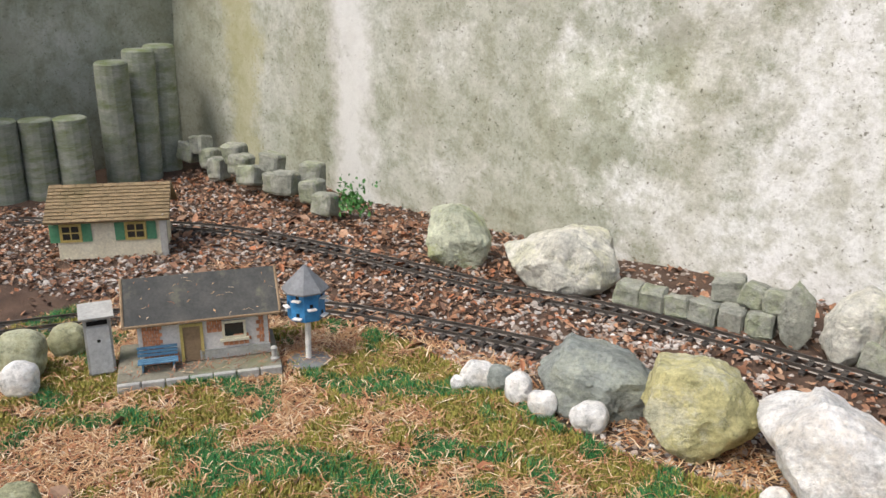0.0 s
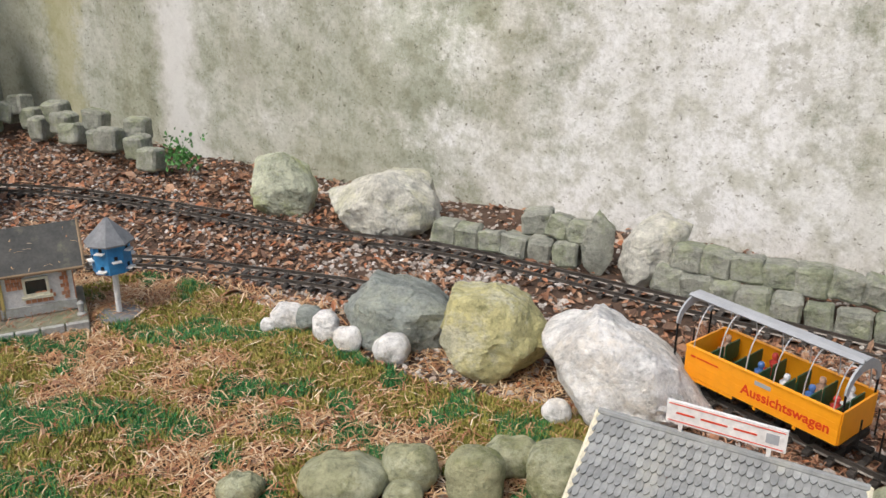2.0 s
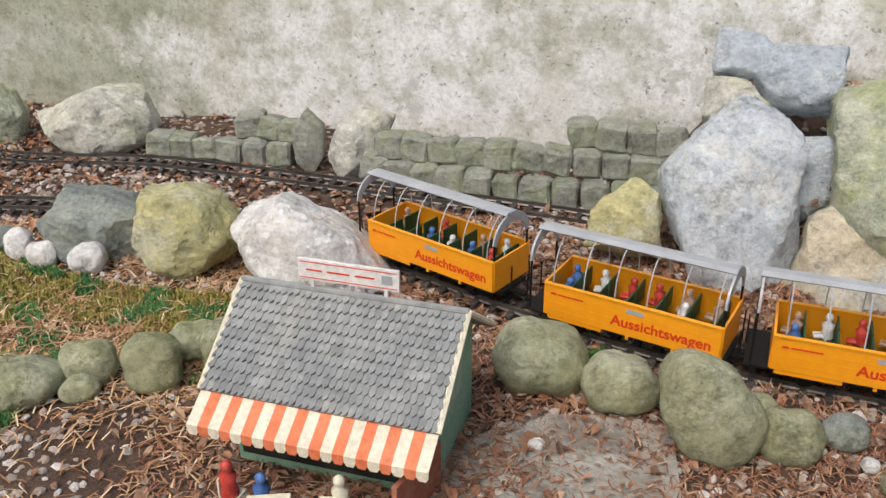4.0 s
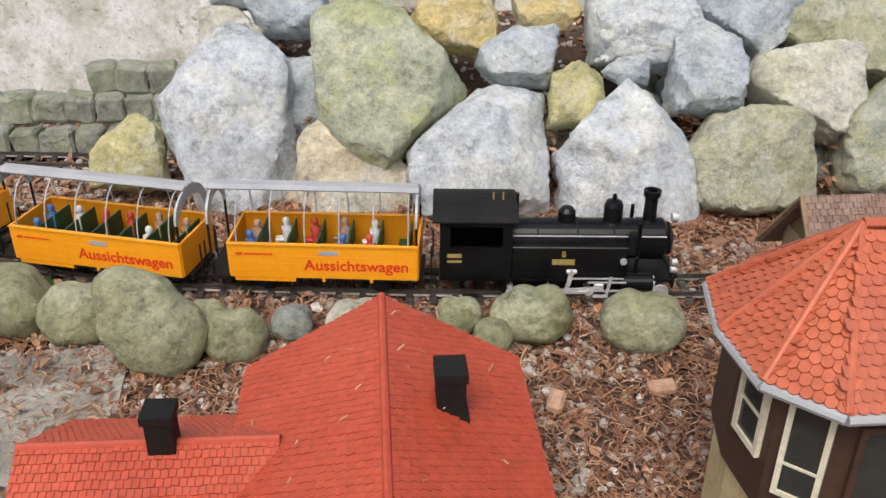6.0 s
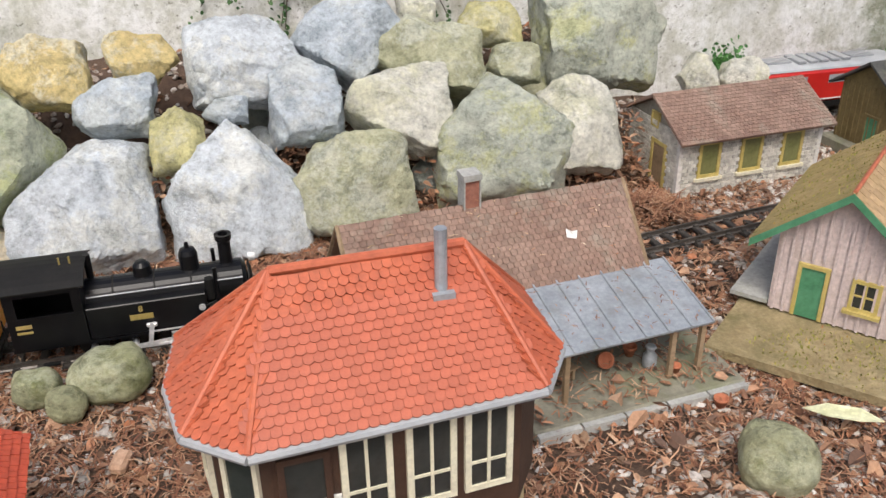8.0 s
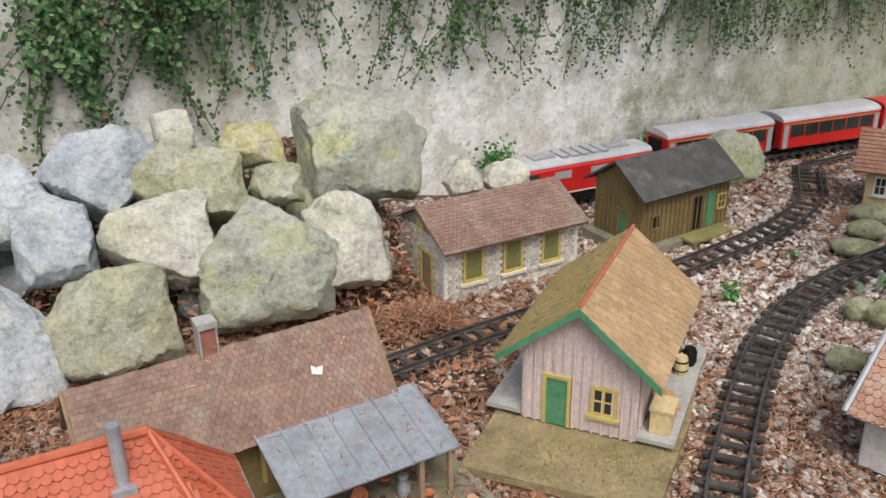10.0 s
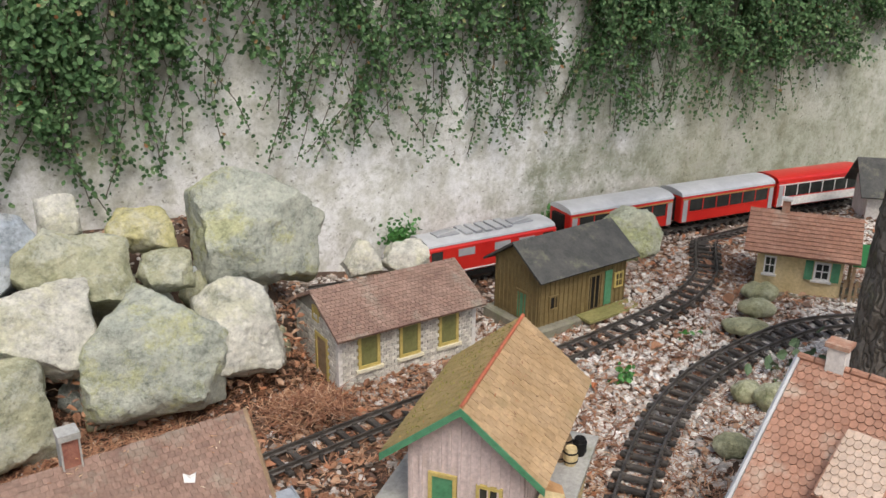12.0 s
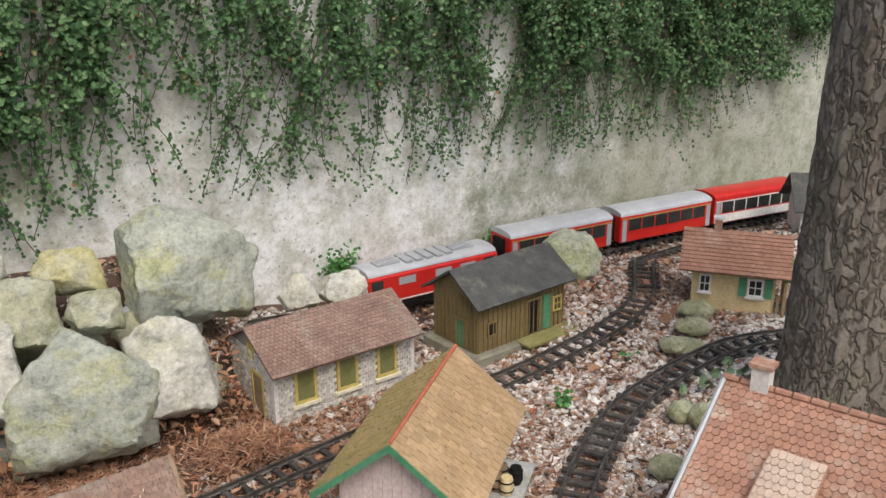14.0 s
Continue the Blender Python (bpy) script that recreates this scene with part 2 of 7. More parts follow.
def bark():
    m, nodes, links, b = principled("conifer_bark")
    co = nodes.new("ShaderNodeTexCoord").outputs["Object"]
    mp = nodes.new("ShaderNodeMapping")
    mp.inputs["Scale"].default_value = (1, 1, 0.55)
    links.new(co, mp.inputs[0])
    warp = nodes.new("ShaderNodeMix"); warp.data_type = "VECTOR"; warp.inputs[0].default_value = 0.06
    nz = nodes.new("ShaderNodeTexNoise"); nz.inputs["Scale"].default_value = 40
    links.new(mp.outputs[0], nz.inputs["Vector"]); links.new(mp.outputs[0], warp.inputs[4]); links.new(nz.outputs["Color"], warp.inputs[5])
    vo = nodes.new("ShaderNodeTexVoronoi")
    vo.feature = "DISTANCE_TO_EDGE"
    vo.inputs["Scale"].default_value = 46
    links.new(warp.outputs[1], vo.inputs["Vector"])
    cell = nodes.new("ShaderNodeTexVoronoi"); cell.inputs["Scale"].default_value = 46
    links.new(warp.outputs[1], cell.inputs["Vector"])
    bw = nodes.new("ShaderNodeRGBToBW"); links.new(cell.outputs["Color"], bw.inputs[0])
    col = ramp(nodes, links, bw.outputs[0], [(0.1, (0.155, 0.135, 0.11)), (0.5, (0.20, 0.178, 0.148)), (0.9, (0.25, 0.222, 0.188))])
    crack = ramp(nodes, links, vo.outputs["Distance"], [(0.0, (0.52, 0.50, 0.46)), (0.18, (1, 1, 1))])
    col = mix(nodes, links, 1.0, col, crack, "MULTIPLY")
    fine = noise_node(nodes, links, co, 160, 6, 0.7)
    col = mix(nodes, links, 1.0, col, ramp(nodes, links, fine, [(0.3, (0.65, 0.65, 0.65)), (0.7, (1.2, 1.2, 1.2))]), "MULTIPLY")
    moss = ramp(nodes, links, noise_node(nodes, links, co, 9, 6, 0.7), [(0.56, (0, 0, 0)), (0.7, (0.6, 0.6, 0.6))])
    col = mix(nodes, links, moss, col, (0.17, 0.18, 0.09))
    links.new(col, b.inputs["Base Color"])
    b.inputs["Roughness"].default_value = 0.95
    bp = nodes.new("ShaderNodeBump")
    bp.inputs["Strength"].default_value, bp.inputs["Distance"].default_value = 0.9, 0.006
    links.new(crack, bp.inputs["Height"])
    links.new(bp.outputs[0], b.inputs["Normal"])
    return m


BARK = bark()
YELLOW = surface("yellow_plastic", (0.84, 0.33, 0.010), (0.88, 0.36, 0.014), 12, 90, 0.38, 0.05, grain=0.25)
RED_TEXT = surface("red_lettering", (0.60, 0.04, 0.008), (0.66, 0.05, 0.01), 30, 200, 0.5, 0, grain=0.25)
GREY_PLASTIC = surface("grey_plastic", (0.31, 0.325, 0.34), (0.39, 0.405, 0.42), 15, 120, 0.4, 0.05, grain=0.25)
BLACK = surface("black_metal", (0.004, 0.004, 0.005), (0.008, 0.008, 0.009), 25, 200, 0.3, 0.08, grain=0.25)
BLACK_MATT = surface("black_matt", (0.006, 0.006, 0.006), (0.013, 0.012, 0.011), 25, 200, 0.65, 0.1)
STEEL = surface("bright_steel", (0.52, 0.52, 0.53), (0.66, 0.66, 0.67), 25, 200, 0.35, 0.05, metal=0.35)
GOLD = surface("brass_plate", (0.50, 0.38, 0.12), (0.6, 0.46, 0.18), 40, 200, 0.4, 0.05, metal=0.5)
BENCH_GREEN = surface("bench_green", (0.012, 0.06, 0.025), (0.02, 0.09, 0.035), 30, 200, 0.5, 0.1)
RED_PAINT = surface("train_red", (0.50, 0.018, 0.015), (0.58, 0.03, 0.02), 15, 100, 0.3, 0.03, grain=0.25)
WHITE_PAINT = surface("white_paint", (0.70, 0.69, 0.66), (0.80, 0.79, 0.76), 20, 120, 0.5, 0.1)
CREAM = surface("cream_frame", (0.66, 0.62, 0.46), (0.74, 0.70, 0.54), 25, 160, 0.6, 0.1)
DARK_GLASS = surface("dark_pane", (0.02, 0.022, 0.022), (0.05, 0.055, 0.05), 10, 60, 0.08, 0.0)
SILVER_ROOF = surface("silver_roof", (0.46, 0.48, 0.50), (0.58, 0.60, 0.62), 14, 110, 0.45, 0.05, metal=0.2, grain=0.25)


for blk in (BLACK, BLACK_MATT, SLEEPER, RAIL):
    blk.node_tree.nodes["Principled BSDF"].inputs["Specular IOR Level"].default_value = 0.25


# ---- mesh helpers ----
def thing(name, m, label, category, group="", kind=""):
    ob = new(name)
    ob.empty_display_size = 0.02
    ob.matrix_world = m
    return tagged(ob, label, category, group, kind)


def finish(name, bm, material, smooth=False):
    me = bpy.data.meshes.new(name)
    bmesh.ops.recalc_face_normals(bm, faces=bm.faces)
    bm.to_mesh(me)
    bm.free()
    me.materials.append(material)
    if smooth:
        me.shade_smooth()
    return me


def part(name, bm, material, parent=None, label="", smooth=False):
    ob = new(name, finish(name, bm, material, smooth) if isinstance(bm, bmesh.types.BMesh) else bm)
    ob.parent = parent
    if label:
        ob["label"] = label
    return ob


def box(bm, x0, x1, y0, y1, z0, z1, m=None, bevel=0.0):
    r = bmesh.ops.create_cube(bm, size=1.0, matrix=Matrix.Translation(((x0 + x1) / 2, (y0 + y1) / 2, (z0 + z1) / 2)) @ Matrix.Diagonal((x1 - x0, y1 - y0, z1 - z0, 1)))
    vs = r["verts"]
    if bevel:
        es = list({e for v in vs for e in v.link_edges})
        out = bmesh.ops.bevel(bm, geom=es, offset=bevel, segments=1, affect="EDGES")
        vs = list({v for f in out["faces"] for v in f.verts} | {v for v in vs if v.is_valid})
    if m is not None:
        bmesh.ops.transform(bm, matrix=m, verts=vs)
    return vs


def boxed(*a, **k):
    bm = bmesh.new()
    box(bm, *a, **k)
    return bm


def tube(bm, a, b, r0, r1=None, n=10):
    a, b = Vector(a), Vector(b)
    d = b - a
    m = Matrix.Translation((a + b) / 2) @ d.to_track_quat("Z", "Y").to_matrix().to_4x4()
    return bmesh.ops.create_cone(bm, cap_ends=True, segments=n, radius1=r0, radius2=r0 if r1 is None else r1, depth=d.length, matrix=m)["verts"]


def tubed(*a, **k):
    bm = bmesh.new()
    tube(bm, *a, **k)
    return bm


def lathe(profile, n=20, axis=None):
    """A turned shape from (radius, height) pairs."""
    bm = bmesh.new()
    rings = [[bm.verts.new((r * math.cos(2 * math.pi * i / n), r * math.sin(2 * math.pi * i / n), z)) for i in range(n)] for r, z in profile]
    for p, q in zip(rings, rings[1:]):
        for i in range(n):
            bm.faces.new((p[i], p[(i + 1) % n], q[(i + 1) % n], q[i]))
    bm.faces.new(rings[0][::-1])
    bm.faces.new(rings[-1])
    if axis is not None:
        bmesh.ops.transform(bm, matrix=axis, verts=bm.verts)
    return bm


def slab(bm, pts, thick):
    """A flat polygon given thickness towards its back."""
    vs = [Vector(p) for p in pts]
    n = (vs[1] - vs[0]).cross(vs[2] - vs[0]).normalized() * thick
    top = [bm.verts.new(v) for v in vs]
    low = [bm.verts.new(v - n) for v in vs]
    bm.faces.new(top)
    bm.faces.new(low[::-1])
    for i in range(len(vs)):
        j = (i + 1) % len(vs)
        bm.faces.new((top[i], low[i], low[j], top[j]))


def slabbed(pts, thick):
    bm = bmesh.new()
    slab(bm, pts, thick)
    return bm


def words(name, text, size, material, m, parent, thick=0.0004):
    cu = bpy.data.curves.new(name, "FONT")
    cu.body, cu.size, cu.align_x, cu.align_y, cu.extrude, cu.offset = text, size, "CENTER", "CENTER", thick, size * 0.02
    tmp = new("tmp_text", cu)
    me = bpy.data.meshes.new_from_object(tmp)
    bpy.data.objects.remove(tmp)
    me.materials.clear()
    me.materials.append(material)
    ob = part(name, me, material, parent)
    ob.matrix_local = m
    return ob


def smooth_step(a, b, x):
    t = min(1.0, max(0.0, (x - a) / (b - a)))
    return t * t * (3 - 2 * t)


def ground_z(x, y):
    z = -0.022 * (1 - smooth_step(-1.9, -1.5, x)) + 0.045 * smooth_step(1.25, 1.9, x)
    bank = smooth_step(-0.62, -0.40, x) * (1 - smooth_step(0.86, 1.02, x))
    z -= 0.06 * smooth_step(1.0, 1.6, x) * smooth_step(1.42, 1.60, y)
    return z + bank * min(0.19, max(0.0, (y - 1.36) * 0.62))


def spline(pts, step=0.01):
    """Even points with their headings along a smooth line through pts."""
    p = [Vector(a) for a in pts]
    p = [2 * p[0] - p[1]] + p + [2 * p[-1] - p[-2]]
    out = []
    for i in range(1, len(p) - 2):
        for k in range(40):
            t = k / 40
            out.append(0.5 * (2 * p[i] + (p[i + 1] - p[i - 1]) * t + (2 * p[i - 1] - 5 * p[i] + 4 * p[i + 1] - p[i + 2]) * t * t + (3 * p[i] - p[i - 1] - 3 * p[i + 1] + p[i + 2]) * t ** 3))
    out.append(p[-2])
    even, acc = [out[0]], 0.0
    for a, b in zip(out, out[1:]):
        d = (b - a).length
        while acc + d >= step:
            a = a + (b - a) * ((step - acc) / d)
            d = (b - a).length
            even.append(a.copy())
            acc = 0.0
        acc += d
    return even

# ---- setting ----
def wall_y(x):
    return 1.76 + 0.028 * (x + 1.34)


def build_ground():
    """One sheet: fine where the layout lies, coarse out to the horizon."""
    xs = [-60, -25, -10, -6, -4.5] + [-3.8 + 0.035 * i for i in range(210)] + [4.2, 6, 10, 25, 60]
    ys = [-60, -25, -10, -4, -1.5, -0.5] + [0.1 + 0.03 * i for i in range(62)] + [2.4, 4, 10, 25, 60]
    verts, faces = [], []
    for y in ys:
        for x in xs:
            z = ground_z(x, y)
            if -3.8 <= x <= 3.6 and 0.1 <= y <= 1.95:
                z += 0.010 * (noise.noise(Vector((x * 5, y * 5, 0))) - 0.2) + 0.005 * noise.noise(Vector((x * 19, y * 19, 3)))
                z -= 0.004
            verts.append((x, y, z))
    w = len(xs)
    for j in range(len(ys) - 1):
        for i in range(w - 1):
            faces.append((j * w + i, j * w + i + 1, (j + 1) * w + i + 1, (j + 1) * w + i))
    me = bpy.data.meshes.new("ground")
    me.from_pydata(verts, [], faces)
    me.materials.append(SOIL)
    me.shade_smooth()
    tagged(new("ground", me), "brown earth ground under leaf litter and gravel", "ground", kind="structure")


build_ground()


def wall_top(x):
    return 0.73 - 0.15 * smooth_step(2.3, 3.3, x)


def build_wall():
    """Retaining wall with a formwork step, and the planted ground it holds up."""
    bm = bmesh.new()
    x0, x1, n = -3.55, 6.0, 160
    rows = []
    for z in (-0.1, 0.1, 0.25, 0.418, 0.424, 0.50, None):
        row = []
        for i in range(n + 1):
            x = x0 + (x1 - x0) * i / n
            h = wall_top(x) if z is None else z + 0.01 * math.sin(i * 0.11) * (0.1 < z < 0.7)
            row.append(bm.verts.new((x, wall_y(x) + 0.004 * noise.noise(Vector((i * 0.21, h * 3, 0))) + (0.004 if h > 0.42 else 0.0), h)))
        rows.append(row)
    rows.append([bm.verts.new((v.co.x, wall_y(v.co.x) + 0.20, v.co.z)) for v in rows[-1]])
    rows.append([bm.verts.new((v.co.x, v.co.y, -0.1)) for v in rows[-1]])
    for a, b in zip(rows, rows[1:]):
        for i in range(n):
            bm.faces.new((a[i], a[i + 1], b[i + 1], b[i]))
    for k in (0, n):
        bm.faces.new([r[k] for r in rows])
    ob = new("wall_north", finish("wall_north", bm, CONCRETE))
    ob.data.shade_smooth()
    ob.data.set_sharp_from_angle(angle=radians(40))
    tagged(ob, "weathered concrete retaining wall with lime stains", "wall", kind="structure")
    bm = boxed(-3.80, -3.552, -0.6, 1.95, -0.1, 0.90)
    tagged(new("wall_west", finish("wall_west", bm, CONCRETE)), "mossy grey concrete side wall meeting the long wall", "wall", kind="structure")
    bm = bmesh.new()
    xs = [-3.55 + 9.55 * i / 40 for i in range(41)]
    strips = []
    for d in (0.21, 0.6, 1.5, 4.0):
        strips.append([bm.verts.new((x, wall_y(x) + d, wall_top(x) - 0.02 + 0.03 * noise.noise(Vector((x * 2, d * 3, 0))))) for x in xs])
    strips.append([bm.verts.new((v.co.x, v.co.y, -0.1)) for v in strips[-1]])
    for a, b in zip(strips, strips[1:]):
        for i in range(40):
            bm.faces.new((a[i], a[i + 1], b[i + 1], b[i]))
    tagged(new("upper_ground", finish("upper_ground", bm, SOIL, True)), "dark planted earth held up by the concrete wall", "ground", kind="structure")


build_wall()


def build_track(name, pts, label, lift=0.004):
    line = [Vector((p.x, p.y, ground_z(p.x, p.y) + lift)) for p in spline([(x, y, 0) for x, y in pts], 0.015)]
    base = thing(name, Matrix(), label, "railway track", kind="structure")
    n = len(line)
    side = []
    for i in range(n):
        d = line[min(i + 1, n - 1)] - line[max(i - 1, 0)]
        d.z = 0
        d.normalize()
        side.append(Vector((-d.y, d.x, 0)))
    for s in (-1, 1):
        bm = bmesh.new()
        prof = ((-0.0030, 0.006), (-0.0012, 0.008), (-0.0012, 0.0125), (-0.0017, 0.0145), (0.0017, 0.0145), (0.0012, 0.0125), (0.0012, 0.008), (0.0030, 0.006))
        rings = [[bm.verts.new(line[i] + side[i] * (s * 0.0225 + a) + Vector((0, 0, h))) for a, h in prof] for i in range(n)]
        for p, q in zip(rings, rings[1:]):
            for k in range(8):
                bm.faces.new((p[k], p[(k + 1) % 8], q[(k + 1) % 8], q[k]))
        part("rail", bm, RAIL, base)
    bm = bmesh.new()
    box(bm, -0.0052, 0.0052, -0.037, 0.037, 0, 0.007, bevel=0.0012)
    for s in (-1, 1):
        box(bm, -0.004, 0.004, s * 0.0225 - 0.006, s * 0.0225 + 0.006, 0.0068, 0.0092)
    me = finish("sleeper", bm, SLEEPER)
    for k, i in enumerate(range(1, n - 1, 2)):
        ob = new("sleeper", me)
        ob.parent = base
        ob.matrix_local = Matrix.Translation(line[i]) @ Matrix.Rotation(math.atan2(-side[i].x, side[i].y) + random.uniform(-0.03, 0.03), 4, "Z")
    return line


MAIN_LINE = build_track("railway_track", [(-2.62, 0.20), (-2.50, 0.46), (-2.37, 0.70), (-2.22, 0.93), (-2.04, 1.07), (-1.80, 1.145), (-1.50, 1.18), (-1.20, 1.20), (-0.98, 1.19), (-0.70, 1.105), (-0.48, 1.05), (-0.26, 1.04), (0.0, 1.04), (0.3, 1.05), (0.6, 1.08), (0.95, 1.14), (1.25, 1.18), (1.50, 1.20), (1.68, 1.225), (1.82, 1.29), (1.92, 1.39), (2.03, 1.49), (2.18, 1.55), (2.45, 1.595)], "black model railway track curving through gravel", -0.003)
LEFT_LINE = build_track("railway_track", [(-3.15, 0.90), (-2.95, 1.05), (-2.70, 1.22), (-2.40, 1.31), (-1.90, 1.385), (-1.50, 1.42), (-1.15, 1.43), (-0.85, 1.435), (-0.62, 1.43)], "black model railway track beside the cobble edging", -0.004)
BACK_LINE = build_track("railway_track", [(1.05, 1.685), (1.35, 1.70), (1.8, 1.70), (2.35, 1.675), (2.8, 1.63), (3.3, 1.56)], "black model railway track along the concrete wall")
CURVE_LINE = build_track("railway_track", [(0.86, 0.36), (0.97, 0.575), (1.13, 0.735), (1.33, 0.895), (1.51, 0.98), (1.74, 1.0), (1.88, 0.965), (2.1, 0.86)], "black model railway track bending round pale gravel")

# ---- rocks ----
def outline_radius(radii, a, straight):
    """The outline's radius at angle a: straight edges between the given corners, or a smooth curve."""
    n = len(radii)
    a = (a / (2 * math.pi) * n) % n
    i = int(a)
    f = a - i
    p, q = radii[i % n], radii[(i + 1) % n]
    if not straight:
        f = f * f * (3 - 2 * f)
        return p * (1 - f) + q * f
    w = 2 * math.pi / n
    return p * q * math.sin(w) / (p * math.sin(f * w) + q * math.sin((1 - f) * w))


def broken_mesh(radii, depth, seed, material, detail=5):
    """A quarried block: a broad front of flat breaks, chamfered shoulders and a straight-edged outline."""
    rng = random.Random(seed)
    n = len(radii)
    size = sum(radii) / n
    planes = []
    start = rng.uniform(0, 6.28)
    for q in range(3):
        t, f = start + q * 2.1 + rng.uniform(-0.4, 0.4), rng.uniform(0.12, 0.48)
        planes.append((Vector((math.sin(f) * math.cos(t), math.sin(f) * math.sin(t), math.cos(f))), depth * rng.uniform(0.86, 1.0)))
    for q in range(5):
        t, f = start + q * 1.26 + rng.uniform(-0.4, 0.4), rng.uniform(0.75, 1.30)
        r = outline_radius(radii, t, True) * rng.uniform(0.90, 1.0)
        d = Vector((math.sin(f) * math.cos(t), math.sin(f) * math.sin(t), math.cos(f)))
        planes.append((d, d.dot(Vector((r * math.cos(t), r * math.sin(t), depth * rng.uniform(0.15, 0.60))))))
    planes.append((Vector((0, 0, -1)), depth * 0.9))
    off = Vector((rng.uniform(-50, 50), rng.uniform(-50, 50), rng.uniform(-50, 50)))
    bm = bmesh.new()
    bmesh.ops.create_icosphere(bm, subdivisions=detail, radius=1.0)
    for v in bm.verts:
        d = v.co.normalized()
        flat = math.hypot(d.x, d.y)
        turn = math.atan2(d.y, d.x) + 0.10 * noise.noise(d * 2.1 + off)
        k = (flat / outline_radius(radii, turn, True)) ** 40
        for p, h in planes:
            g = p.dot(d) / h
            if g > 0:
                k += g ** 40
        r = k ** (-1 / 40)
        p = d * r
        w = p / size
        step = noise.noise(w * 2.0 + off) * 3.0
        step = (math.floor(step) + smooth_step(0.38, 0.62, step - math.floor(step))) / 3.0
        ridge = 0.25 - abs(noise.noise(w * 3.6 + off))
        fine = 0.22 - abs(noise.noise(w * 8.5 + off))
        v.co = p * (1 + 0.10 * step + 0.06 * ridge + 0.045 * fine + 0.018 * noise.noise(w * 18 + off) + 0.012 * noise.noise(w * 40 + off))
    me = finish("rock", bm, material, True)
    me.set_sharp_from_angle(angle=radians(30))
    return me


def rock_mesh(radii, depth, seed, material, angular=1.0, detail=5):
    """A boulder whose outline, seen from its front (+z), has the given radii at even angles."""
    if angular > 0.6:
        return broken_mesh(radii, depth, seed, material, detail)
    rng = random.Random(seed)
    off = Vector((rng.uniform(-50, 50), rng.uniform(-50, 50), rng.uniform(-50, 50)))
    bm = bmesh.new()
    bmesh.ops.create_icosphere(bm, subdivisions=detail, radius=1.0)
    for v in bm.verts:
        d = v.co.normalized()
        rad = outline_radius(radii, math.atan2(d.y, d.x), False)
        k = (abs(d.x) ** 2.5 + abs(d.y) ** 2.5 + abs(d.z) ** 2.5) ** (-1 / 2.5)
        k *= 1 + 0.10 * noise.noise(d * 1.5 + off) + 0.035 * noise.noise(d * 3.6 + off) + 0.014 * noise.noise(d * 9 + off) + 0.007 * noise.noise(d * 26 + off)
        v.co = Vector((d.x * rad, d.y * rad, d.z * depth)) * k * 0.97
    return finish("rock", bm, material, True)


TILT = Matrix(((1, 0, 0), (0, 0.573, -0.819), (0, 0.819, 0.573))).to_4x4()
count = [100]
LOOK = {"lichen": "grey limestone with yellow-green lichen", "white": "rough white-grey limestone", "blue": "angular blue-grey limestone", "pale": "pale pinkish limestone", "green": "large lichen-green limestone", "olive": "olive-stained limestone", "tan": "tan limestone", "yellowish": "yellow-grey rounded limestone", "yellow": "ochre yellow limestone", "moss": "rounded mossy green", "dark": "dark green-grey slate", "quartz": "bright white quartz", "cobble": "grey granite"}


def broken_outline(radii):
    """Breaks away the three weakest corners that don't adjoin, so that long straight edges remain."""
    n = len(radii)
    chord = [radii[i - 1] * radii[(i + 1) % n] / (0.7071 * (radii[i - 1] + radii[(i + 1) % n])) for i in range(n)]
    out = [r * 1.155 for r in radii]
    gone = set()
    for i in sorted(range(n), key=lambda k: radii[k] / chord[k]):
        if len(gone) < 3 and (i - 1) % n not in gone and (i + 1) % n not in gone:
            gone.add(i)
    for i in gone:
        p, q = out[i - 1], out[(i + 1) % n]
        out[i] = p * q / (0.7071 * (p + q))
    return out


def wall_rock(kind, x, y, z, *radii):
    count[0] += 1
    size = sum(radii) / 8
    me = rock_mesh(broken_outline(radii), size * 0.62, count[0], ROCKS[kind])
    ob = new("boulder", me)
    ob.matrix_world = Matrix.Translation((x, y + size * 0.18, z - size * 0.10)) @ TILT
    tagged(ob, LOOK[kind] + " boulder stacked in a dry bank", "boulder", "boulders of the rock bank")


def ground_rock(kind, x, y, w, h, seed, turn=0.0, lean=0.0, angular=1.0, deep=0.8, name="rock", sink=0.12, outline=(1,) * 8, where="lying on the ground"):
    """A loose stone, w wide across the view and h high."""
    rng = random.Random(seed * 7 + 1)
    if name == "pebble":
        angular = min(angular, 0.5)
    r = []
    for i in range(8):
        a = math.pi * i / 4
        e = 1 / math.hypot(math.cos(a) / (w * 0.52), math.sin(a) / (h * 0.56))
        r.append(e * rng.uniform(0.93, 1.08) * outline[i])
    me = rock_mesh(r, w * 0.5 * deep, seed, ROCKS[kind], angular)
    ob = new(name, me)
    view = math.degrees(math.atan2(x - 0.0, y)) * 0.6
    ob.matrix_world = pose(x, y + w * 0.2 * deep, ground_z(x, y) + h * (0.5 - sink), 0, 0, turn - view) @ pose(0, 0, 0, 80, 0, 0) @ pose(0, 0, 0, 0, 0, lean)
    tagged(ob, LOOK[kind] + " " + name.replace("_", " ") + " " + where, name.replace("_", " "), "")
    return ob


